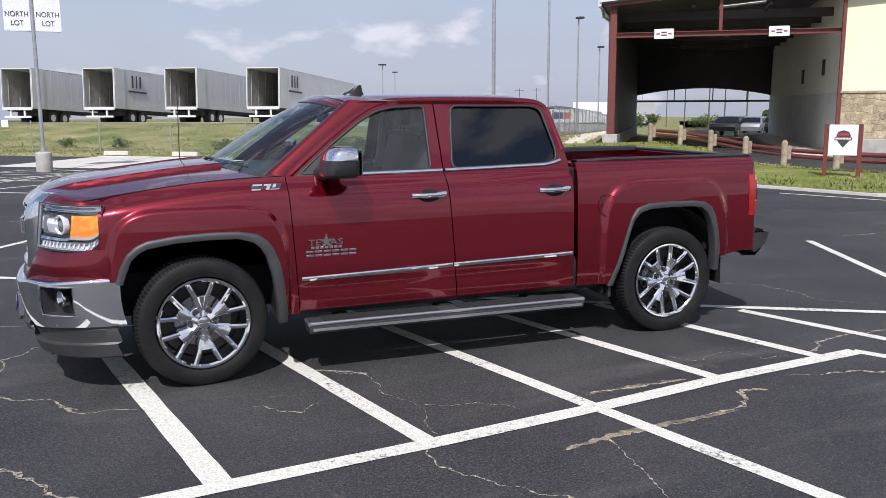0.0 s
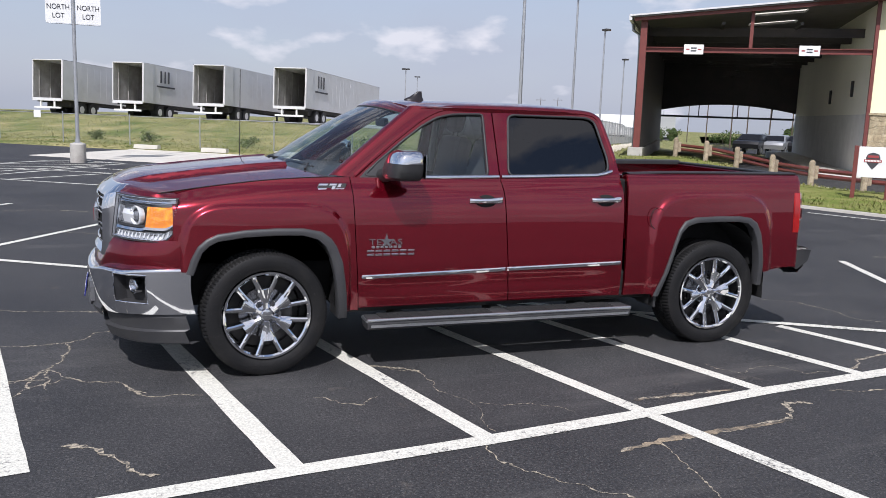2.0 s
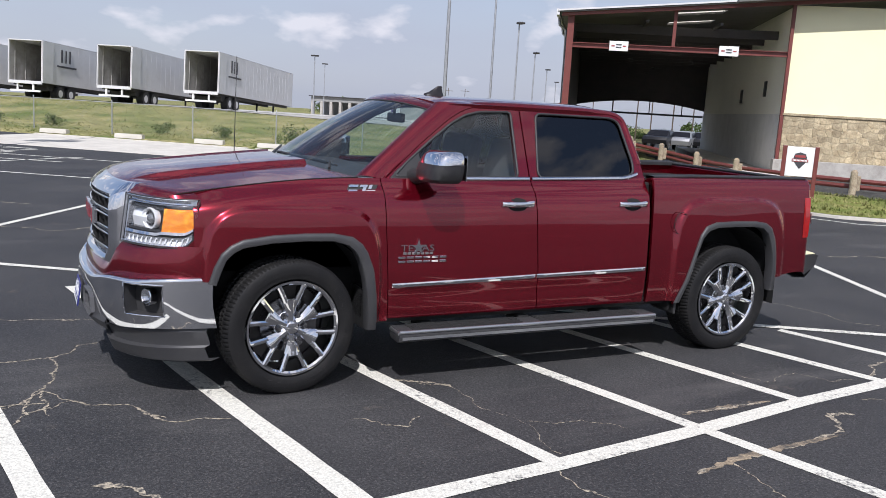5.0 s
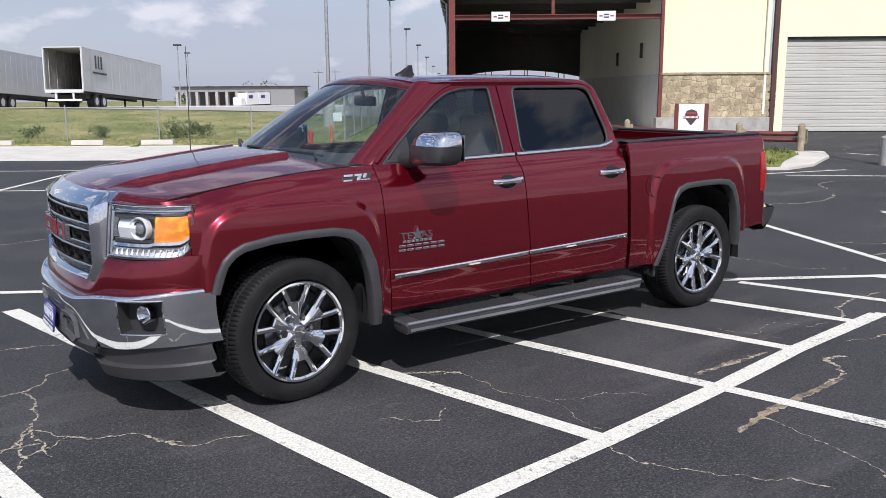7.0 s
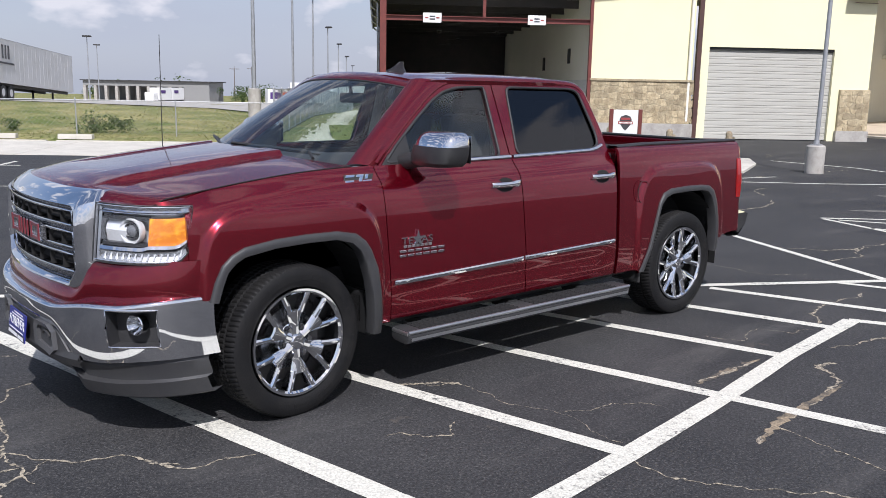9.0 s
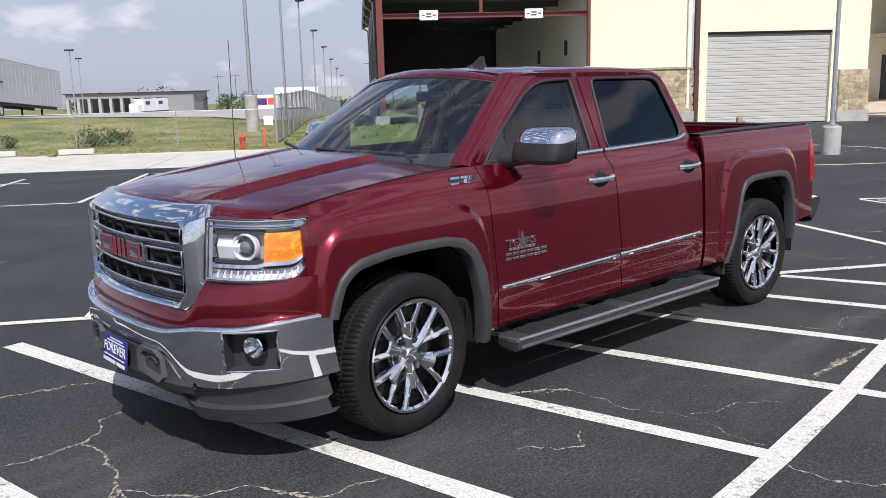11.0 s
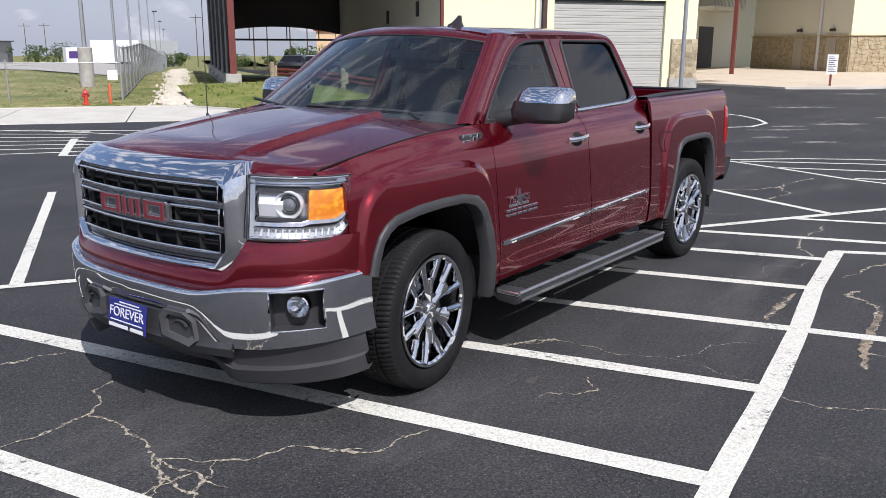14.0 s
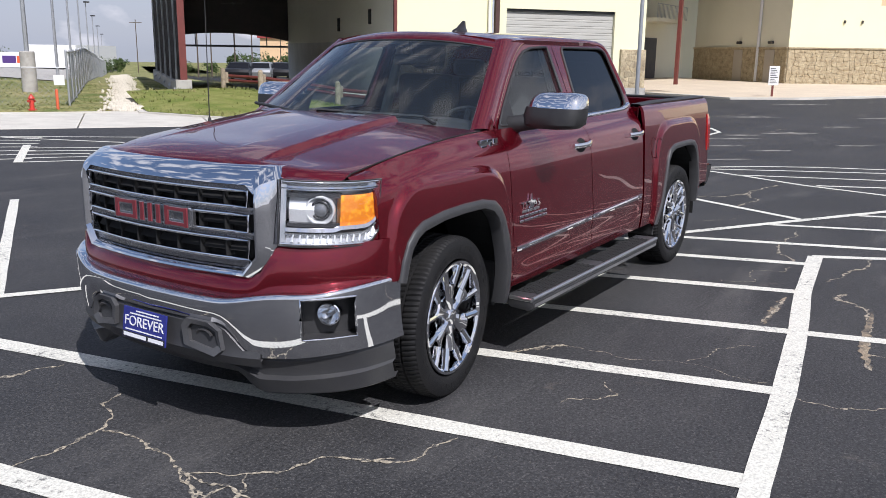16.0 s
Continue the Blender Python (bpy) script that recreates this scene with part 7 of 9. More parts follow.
def hood_point(u, v):
    a = abs(v)
    wh = 0.832
    w = v * wh
    xf = -1.035 + 0.10 * (min(1.0, a / 0.75)) ** 2 + (0.19 * ((a - 0.75) / 0.25) ** 1.3 if a > 0.75 else 0.0)
    xr = 0.135 + 0.30 * a ** 2.2
    x = xf + (xr - xf) * u
    zc = smooth_table(x, [(-1.04, 1.262), (-0.93, 1.315), (-0.75, 1.348), (-0.53, 1.375), (-0.12, 1.420), (0.14, 1.440), (0.45, 1.45)])
    ze = edge_z(x) + 0.004
    z = ze + (zc - ze) * (1 - a ** 2.6)
    # raised middle with soft shoulders
    wid = 0.60 - 0.06 * u
    z += 0.030 * (1 - ramp(a, wid - 0.016, wid + 0.010)) * ramp(u, 0.04, 0.22) - 0.016 * ramp(u, 0.04, 0.22) * (1 - a ** 6)
    z -= 0.010 * (1 - ramp(a, 0.325 + 0.04 * u, 0.348 + 0.04 * u)) * ramp(u, 0.12, 0.4)
    z -= 0.03 * (1 - ramp(u, 0.0, 0.05)) * (1 - 0.3 * a)
    return (x, w, z)


bm = bmesh.new()
grid_mesh(bm, [[hood_point(i / 50, -1 + 2 * k / 240) for i in range(51)] for k in range(241)])
rim = [e for e in bm.edges if e.is_boundary]
g = bmesh.ops.extrude_edge_only(bm, edges=rim)
for v in g["geom"]:
    if isinstance(v, bmesh.types.BMVert):
        v.co.z -= 0.025
finish("hood", bm, RED, truck, "long dark red hood with a raised middle", 40)
for sgn in (-1, 1):
    bm = bmesh.new()
    tube(bm, [Vector(hood_point(0.02 + 0.98 * i / 30, sgn)) + Vector((0, sgn * 0.002, 0.0)) for i in range(31)], 0.0038, 6)
    part("hood_seam", bm, UNDER, truck, "dark shut line between hood and fender")

# ---- front fascia below the lamps


def front_plan(w, inset=0.0):
    """How far forward the nose reaches at a distance w from the middle."""
    a = abs(w)
    x = smooth_table(a, [(0.0, -1.085), (0.30, -1.072), (0.55, -1.030), (0.68, -0.965), (0.78, -0.885), (0.86, -0.79), (0.915, -0.69), (0.945, -0.60), (0.955, -0.52)])
    return x + inset


bm = bmesh.new()
rows = []
ws_ = [0.0, 0.1, 0.2, 0.3, 0.4, 0.5, 0.56, 0.60, 0.64, 0.68, 0.72, 0.76, 0.80, 0.83, 0.86, 0.88, 0.90, 0.915, 0.93, 0.94, 0.948, 0.953]
for w in [-a for a in ws_[:0:-1]] + ws_:
    a = abs(w)
    z1 = 0.800 if a < 0.575 else (0.80 + 0.15 * ramp(a, 0.575, 0.66))
    z0 = 0.672 + 0.055 * ramp(a, 0.45, 0.75) + 0.02 * ramp(a, 0.8, 0.95)
    row = []
    for k in range(9):
        f = k / 8
        z = z0 + (z1 - z0) * f
        bulge = 0.042 * math.sin(math.pi * 0.92 * f ** 0.8)
        row.append((front_plan(w, -bulge + 0.03 * f * ramp(a, 0.6, 0.7)), w, z))
    rows.append(row)
grid_mesh(bm, rows)
finish("front_fascia", bm, RED, truck, "dark red fascia between bumper and lamps", 40)

# ---- grille
GRILLE_TOP, GRILLE_LOW = 1.268, 0.797


def grille_x(w):
    return -1.108 + 0.075 * (abs(w) / 0.6) ** 2


def loop_rect(hw, z0, z1, ch_top, ch_low, n=16):
    """Half-wide outline with cut corners, closed, in (w, z)."""
    pts = [(-hw + ch_low, z0), (hw - ch_low, z0), (hw, z0 + ch_low * 1.3), (hw, z1 - ch_top), (hw - ch_top, z1), (-hw + ch_top, z1), (-hw, z1 - ch_top), (-hw, z0 + ch_low * 1.3)]
    out = []
    for i in range(len(pts)):
        a, b = pts[i], pts[(i + 1) % len(pts)]
        k = max(1, int(math.hypot(b[0] - a[0], b[1] - a[1]) / 0.06))
        out += [(a[0] + (b[0] - a[0]) * j / k, a[1] + (b[1] - a[1]) * j / k) for j in range(k)]
    return out


grille = new("grille")
grille.parent = truck
tagged(grille, "large chrome-framed grille with dark openings")
bm = bmesh.new()
rings = []
base = loop_rect(0.618, GRILLE_LOW, GRILLE_TOP, 0.045, 0.07)


def scaled(hw, z0, z1, dx):
    out = []
    cz, hz = (GRILLE_TOP + GRILLE_LOW) / 2, (GRILLE_TOP - GRILLE_LOW) / 2
    for w, z in base:
        ww = w / 0.618 * hw
        zz = z0 + (z - GRILLE_LOW) / (2 * hz) * (z1 - z0)
        out.append((grille_x(ww) + dx, ww, zz))
    return out


rings = []
for hw_, z0_, z1_, dx_, dt_ in ((0.660, 0.780, 1.286, 0.16, 0.16), (0.654, 0.784, 1.290, 0.055, 0.05), (0.645, 0.789, 1.288, 0.026, 0.03), (0.640, 0.792, 1.284, 0.021, 0.016),
                                (0.606, 0.806, 1.262, -0.012, 0.0), (0.601, 0.810, 1.254, -0.0135, -0.001), (0.592, 0.818, 1.236, -0.010, -0.003), (0.576, 0.834, 1.212, 0.012, 0.006), (0.566, 0.842, 1.206, 0.05, 0.05)):
    ring = []
    for x, w, z in scaled(hw_, z0_, z1_, 0.0):
        head = ramp(z, 1.14, 1.20)
        # the head of the frame leans back to the hood
        ring.append((x + dx_ * (1 - head) + dt_ * head + 0.10 * ramp(z, 1.19, 1.30), w, z))
    rings.append(ring)
grid_mesh(bm, rings, True)
finish("surround", bm, CHROME, grille, "broad chrome surround of the grille", 28)
bm = bmesh.new()
ws2 = frange(-0.575, 0.575, 20)
grid_mesh(bm, [[(grille_x(w) + 0.075, w, 0.835), (grille_x(w) + 0.075, w, 1.215)] for w in ws2])
part("mesh_back", bm, UNDER, grille, "black opening behind the bars")
bm = bmesh.new()
grid_mesh(bm, [[(grille_x(w) + 0.030 + dx, w, z) for dx, z in ((0.03, 0.84), (0, 0.842), (0, 0.872), (0.03, 0.874))] for w in ws2])
for zc in (0.984, 1.096):
    grid_mesh(bm, [[(grille_x(w) + 0.026 + dx, w, zc + dz) for dx, dz in ((0.03, -0.017), (0.0, -0.015), (-0.004, 0), (0.0, 0.015), (0.03, 0.017))] for w in ws2])
grid_mesh(bm, [[(grille_x(w) + 0.030 + dx, w, z) for dx, z in ((0.03, 1.186), (0, 1.188), (0, 1.212), (0.03, 1.214))] for w in ws2])
finish("crossbar", bm, BAR_GREY, grille, "dark grey crossbars between the openings", 40)
for z0, z1 in ((0.880, 0.966), (1.002, 1.078), (1.114, 1.186)):
    bm = bmesh.new()
    loop = []
    hw = 0.545
    for w in frange(-hw, hw, 18):
        loop.append((grille_x(w) + 0.014, w, z0))
    for w in frange(hw, -hw, 18):
        loop.append((grille_x(w) + 0.014, w, z1))
    tube(bm, loop, 0.0072, 6, True)
    finish("louvre_frame", bm, CHROME, grille, "thin bright frame round a grille opening", 60)
    bm = bmesh.new()
    for w in frange(-0.42, 0.42, 6):
        box(bm, (grille_x(w) + 0.022, w - 0.004, z0), (grille_x(w) + 0.07, w + 0.004, z1), 0.002)
    grid_mesh(bm, [[(grille_x(w) + 0.034, w, (z0 + z1) / 2 - 0.012), (grille_x(w) + 0.056, w, (z0 + z1) / 2 + 0.016)] for w in ws2[1:-1]])
    part("louvre", bm, UNDER, grille, "black slats inside the opening")
# emblem: three plain red forms with bright edges
em = new("emblem")
em.parent = truck
tagged(em, "red emblem of three plain forms edged in chrome")
for w0, kind in ((-0.143, 0), (0.0, 1), (0.143, 2)):
    bm = bmesh.new()
    bm2 = bmesh.new()
    if kind == 1:
        strokes = [(-0.046, -0.040, -0.046, 0.040), (0.0, -0.040, 0.0, 0.040), (0.046, -0.040, 0.046, 0.040)]
    else:
        strokes = [(-0.050, 0.038, 0.050, 0.038), (-0.052, 0.042, -0.052, -0.042), (-0.050, -0.038, 0.050, -0.038), (0.052, 0.042, 0.052, -0.042)]
    for n_, (a0, z0, a1, z1) in enumerate(strokes):
        for b_, t_, d_ in ((bm2, 0.0165, 0.0), (bm, 0.0085, -0.004)):
            pa, pb = Vector((0, w0 + a0, 1.043 + z0)), Vector((0, w0 + a1, 1.043 + z1))
            dv = (pb - pa).normalized()
            pa, pb = pa - dv * t_ * 0.9, pb + dv * t_ * 0.9
            nv = Vector((0, -dv.z, dv.y)) * t_
            xg = grille_x(w0) - 0.005 + d_ - (0.0012 if kind != 1 and n_ % 2 else 0.0)
            f0 = [b_.verts.new((xg, *(p + s * nv).yz)) for p, s in ((pa, 1), (pb, 1), (pb, -1), (pa, -1))]
            f1 = [b_.verts.new((xg + 0.016, *(p + s * nv).yz)) for p, s in ((pa, 1), (pb, 1), (pb, -1), (pa, -1))]
            b_.faces.new(f0)
            b_.faces.new(f1)
            for i in range(4):
                b_.faces.new((f0[i], f0[(i + 1) % 4], f1[(i + 1) % 4], f1[i]))
    for b_ in (bm, bm2):
        for v in b_.verts:
            v.co.y *= -1.22
            v.co.z = 1.043 + (v.co.z - 1.043) * 0.90
    part("emblem_edge", bm2, CHROME, em, "chrome edge of the emblem")
    part("emblem_form", bm, EMBLEM_RED, em, "red enamel form of the emblem")
bm = bmesh.new()
box(bm, (grille_x(0) + 0.008, -0.27, 1.005), (grille_x(0) + 0.03, 0.27, 1.082), 0.004)
part("emblem_base", bm, BAR_GREY, em, "grey base of the emblem")

# ---- head lamps


def lamp_curve(t):
    """Plan of the lamp's face from the grille round to the fender."""
    p0, p1, p2 = Vector((-0.985, 0.668)), Vector((-0.86, 0.885)), Vector((-0.605, 0.925))
    return p0 * (1 - t) ** 2 + p1 * 2 * t * (1 - t) + p2 * t * t


def lamp_pt(sgn, t, z, depth=0.0):
    p = lamp_curve(t)
    d = (lamp_curve(min(1, t + 0.01)) - lamp_curve(max(0, t - 0.01))).normalized()
    nrm = Vector((-d.y, d.x))
    if nrm.x > 0:
        nrm = -nrm
    p = p - nrm * depth
    lean = 0.035 * (z - 0.94) / 0.28
    z += 0.016 * (1 - t) ** 2
    if t > 0.84 and depth > -0.0009 and z < 1.2:
        z += 0.055 * ((t - 0.84) / 0.16) ** 2 * (1.222 - z) / 0.284
    return (p.x + lean, sgn * (p.y - 0.3 * lean), z)


for sgn in (-1, 1):
    lamp = new("headlamp")
    lamp.parent = truck
    tagged(lamp, "clear headlamp with amber side marker and chrome strips")
    Z0, Z1 = 0.938, 1.222
    bm = bmesh.new()
    grid_mesh(bm, [[lamp_pt(sgn, t, z, 0.075) for z in (Z0, Z1)] for t in frange(0, 1, 14)])
    for zz in (Z0, Z1):
        grid_mesh(bm, [[lamp_pt(sgn, t, zz, d) for d in (0.0, 0.075)] for t in frange(0, 1, 14)])
    for tt in (0, 1):
        grid_mesh(bm, [[lamp_pt(sgn, tt, z, d) for d in (0.0, 0.075)] for z in (Z0, Z1)])
    finish("lamp_housing", bm, LAMP_GREY, lamp, "grey inside of the lamp", 40)
    bm = bmesh.new()
    low_bm = bmesh.new()
    for b_, z0, z1, d0, d1, t0 in ((bm, 1.176, 1.216, 0.006, 0.018, 0.01), (low_bm, 0.941, 0.998, 0.008, 0.022, 0.05)):
        grid_mesh(b_, [[lamp_pt(sgn, t, z, d) for z, d in ((z0, d1 + 0.04), (z0 + 0.006, d0), ((z0 + z1) / 2, d1), (z1 - 0.006, d0), (z1, d1 + 0.04))] for t in frange(t0, 0.98, 24)])
    finish("daytime_lamp", low_bm, LAMP_WHITE, lamp, "frosted white daytime lamp", 20)
    dark_bm = bmesh.new()
    for z0, z1 in ((1.148, 1.170), (1.020, 1.036)):
        grid_mesh(dark_bm, [[lamp_pt(sgn, t, z, d) for z, d in ((z0, 0.06), (z0, 0.022), (z1, 0.022), (z1, 0.06))] for t in frange(0.07, 0.60, 14)])
    finish("lamp_mask", dark_bm, LAMP_BLACK, lamp, "black mask above and below the projector", 30)
    grid_mesh(bm, [[lamp_pt(sgn, t, z, 0.012) for z in frange(0.94, 1.218, 8)] for t in (0.004, 0.03, 0.06)])
    # ledge over the daytime lamp, stepping up under the side marker
    grid_mesh(bm, [[lamp_pt(sgn, t, 1.000 + dz + 0.010 * ramp(t, 0.52, 0.60), d) for dz, d in ((-0.004, 0.03), (0.0, 0.007), (0.016, 0.012), (0.024, 0.05))] for t in frange(0.06, 0.975, 26)])
    finish("lamp_strip", bm, CHROME, lamp, "bright strips of the lamp", 20)
    bm = bmesh.new()
    for t in frange(0.12, 0.92, 12):
        a_, b_ = Vector(lamp_pt(sgn, t, 0.955, 0.010)), Vector(lamp_pt(sgn, t + 0.012, 0.985, 0.012))
        rod(bm, a_, b_, 0.006, 0.0035, seg=6)
    finish("light_ribs", bm, LAMP_SILVER, lamp, "fine bright ribs of the daytime lamp", 40)
    bm = bmesh.new()
    grid_mesh(bm, [[lamp_pt(sgn, t, z, 0.016 + (0.004 if k % 2 else 0)) for k, z in enumerate(frange(1.026, 1.160, 9))] for t in frange(0.585, 0.988, 20)])
    grid_mesh(bm, [[lamp_pt(sgn, 0.585, z, d) for d in (0.016, 0.06)] for z in (1.026, 1.16)])
    finish("side_marker", bm, AMBER, lamp, "amber side marker lens", 60)
    # projector
    c = Vector(lamp_pt(sgn, 0.40, 1.093, 0.050))
    d = (Vector(lamp_pt(sgn, 0.40, 1.093, 0.0)) - c).normalized()
    d = (d + Vector((-0.8, 0, 0))).normalized()
    q = d.to_track_quat("Z", "Y").to_matrix().to_4x4()
    bm = bmesh.new()
    rows = []
    for k, (r, h) in enumerate(((0.064, -0.01), (0.066, 0.022), (0.064, 0.029), (0.058, 0.029), (0.052, 0.018), (0.047, 0.010), (0.044, 0.0))):
        rows.append([Matrix.Translation(c) @ q @ Vector((r * math.cos(a), r * math.sin(a), h)) for a in [2 * math.pi * i / 28 for i in range(28)]])
    grid_mesh(bm, rows, True)
    grid_mesh(bm, [[lamp_pt(sgn, t, z, 0.035 + 0.02 * abs(zz)) for zz, z in ((-1, 1.035), (0, 1.093), (1, 1.152))] for t in frange(0.08, 0.33, 6)])
    finish("projector_bezel", bm, LAMP_SILVER, lamp, "silver bezel of the projector", 35)
    bm = bmesh.new()
    bmesh.ops.create_uvsphere(bm, u_segments=20, v_segments=12, radius=0.033, matrix=Matrix.Translation(c + d * 0.008) @ q @ Matrix.Diagonal((1, 1, 0.75, 1)))
    finish("projector_lens", bm, material("projector_glass", (0.20, 0.205, 0.215), 0.05, metal=0.35, coat=1.0), lamp, "grey round projector lens", 60)
    bm = bmesh.new()
    tube(bm, [Matrix.Translation(c + d * 0.014) @ q @ Vector((0.039 * math.cos(a), 0.039 * math.sin(a), 0)) for a in [2 * math.pi * i / 28 for i in range(28)]], 0.0075, 8, True)
    finish("projector_ring", bm, LAMP_BLACK, lamp, "black ring round the projector lens", 60)
    bm = bmesh.new()
    grid_mesh(bm, [[lamp_pt(sgn, t, z, -0.006 * math.sin(math.pi * (z - Z0) / (Z1 - Z0))) for z in frange(Z0, Z1, 6)] for t in frange(0, 1, 20)])
    cov = finish("lamp_cover", bm, GLASS_LAMP, lamp, "clear lamp cover", 60)
    cov.visible_shadow = False
    bm = bmesh.new()
    outl = [lamp_pt(sgn, t, Z0 - 0.002) for t in frange(0, 1, 16)] + [lamp_pt(sgn, 1, z) for z in frange(Z0, Z1, 4)[1:-1]] + [lamp_pt(sgn, t, Z1 + 0.002) for t in frange(1, 0, 16)] + [lamp_pt(sgn, 0, z) for z in frange(Z1, Z0, 4)[1:-1]]
    tube(bm, outl, 0.0032, 5, True)
    finish("lamp_seal", bm, BLACK_PLASTIC, lamp, "dark gap round the lamp", 60)
    bm = bmesh.new()
    tube(bm, [lamp_pt(sgn, t, Z0 + 0.008, 0.002) for t in frange(0.02, 0.975, 16)], 0.0042, 6)
    finish("lens_edge", bm, CHROME, lamp, "bright edge inside the lamp glass", 60)
    bm = bmesh.new()
    tube(bm, [lamp_pt(sgn, t, Z1 - 0.006, 0.002) for t in frange(0.02, 0.975, 16)], 0.0042, 6)
    finish("lens_edge", bm, CHROME, lamp, "bright edge inside the lamp glass", 60)
    bm = bmesh.new()
    rows = []
    for k in range(9):
        f = k / 8
        x_ = -0.752 + 0.152 * f
        a_, b_ = Vector((x_, sgn * 0.836, edge_z(x_) - 0.002)), Vector(lamp_pt(sgn, 0.66 + 0.34 * f, Z1 + 0.004))
        mid = (a_ + b_) / 2 + Vector((0, sgn * 0.008, 0.012))
        rows.append([a_, mid, b_])
    grid_mesh(bm, rows)
    finish("fender_tip", bm, RED, truck, "", 50)
    # red infill behind lamp to fender
    bm = bmesh.new()
    grid_mesh(bm, [[lamp_pt(sgn, 1.0, z, -0.001) for z in frange(0.74, 1.218, 12)], [(-0.606, sgn * side_w(-0.606, z), z) for z in frange(0.74, 1.218, 12)]])
    part("fender_edge", bm, RED, truck)
    bm = bmesh.new()
    grid_mesh(bm, [[lamp_pt(sgn, t, 0.936, -0.001), lamp_pt(sgn, t, 0.9365, 0.0)] for t in frange(0.84, 1.0, 10)])
    part("lamp_corner", bm, RED, truck)
    bm = bmesh.new()
    grid_mesh(bm, [[lamp_pt(sgn, 0.02 + 0.66 * f, 1.2245), hood_point(0.0, sgn * (0.80 + 0.20 * f))] for f in frange(0, 1, 14)])
    part("hood_lip", bm, RED, truck)

# ---- front bumper


def bumper_plan(w):
    a = abs(w)
    return smooth_table(a, [(0.0, -1.165), (0.30, -1.150), (0.52, -1.108), (0.68, -1.040), (0.80, -0.955), (0.88, -0.865), (0.935, -0.755), (0.962, -0.63), (0.974, -0.49)])


def bumper_top(a):
    return 0.690 + 0.040 * ramp(a, 0.42, 0.72) + 0.022 * ramp(a, 0.8, 0.97)


def bumper_low(a):
    return 0.575 - 0.145 * ramp(a, 0.42, 0.60) + 0.020 * ramp(a, 0.7, 0.95)


bws = frange(0.0, 0.70, 20) + [0.73, 0.76, 0.785, 0.81, 0.835, 0.86, 0.88, 0.90, 0.918, 0.93, 0.94, 0.948, 0.955, 0.962, 0.967, 0.971, 0.974]
FOG_W0, FOG_W1, FOG_Z0, FOG_Z1 = 0.784, 0.932, 0.535, 0.722


def bumper_pt(w, z, out=0.0):
    a = abs(w)
    zt, zl = bumper_top(a), bumper_low(a)
    f = (z - zl) / max(0.01, zt - zl)
    b = 0.014 * math.sin(math.pi * min(1, max(0, f))) + 0.030 * f
    x = bumper_plan(w) - out
    return (x - b + 0.02, w, z)


bm = bmesh.new()
rows = []
for w in [-a for a in bws[:0:-1]] + bws:
    a = abs(w)
    zt, zl = bumper_top(a), bumper_low(a)
    zs = [zl, zl + 0.012] + frange(zl + 0.03, zt - 0.03, 8) + [zt - 0.012, zt]
    if a > 0.70:
        zs = [zl, zl + 0.012, zl + 0.035, zl + 0.065, FOG_Z0, FOG_Z0 + 0.047, FOG_Z0 + 0.094, FOG_Z0 + 0.14, FOG_Z1 - 0.001, min(zt - 0.014, FOG_Z1 + 0.004), zt - 0.010, zt][:13]
    zs = (zs + [zt] * 13)[:13]
    row = [bumper_pt(w, z) for z in zs]
    row[0] = (row[0][0] + 0.05, row[0][1] * 0.99, row[0][2] + 0.004)
    xt_ = row[-1][0]
    row += [(xt_ + 0.002, w * 0.999, zt + 0.005), (xt_ + 0.008, w * 0.996, zt + 0.011), (xt_ + 0.018, w * 0.992, zt + 0.0145), (xt_ + 0.032, w * 0.987, zt + 0.0155), (xt_ + 0.075, w * 0.975, zt + 0.013)]
    rows.append((w, zs, row))
verts = [[bm.verts.new(p) for p in r[2]] for r in rows]
for i in range(len(rows) - 1):
    wm = abs(rows[i][0] + rows[i + 1][0]) / 2
    for k in range(len(verts[i]) - 1):
        if FOG_W0 < wm < FOG_W1 and 4 <= k <= 7:
            continue
        try:
            bm.faces.new((verts[i][k], verts[i + 1][k], verts[i + 1][k + 1], verts[i][k + 1]))
        except ValueError:
            pass
bmesh.ops.remove_doubles(bm, verts=bm.verts, dist=0.0005)
bumper = finish("front_bumper", bm, CHROME, truck, "chrome front bumper with fog lamp openings", 32)
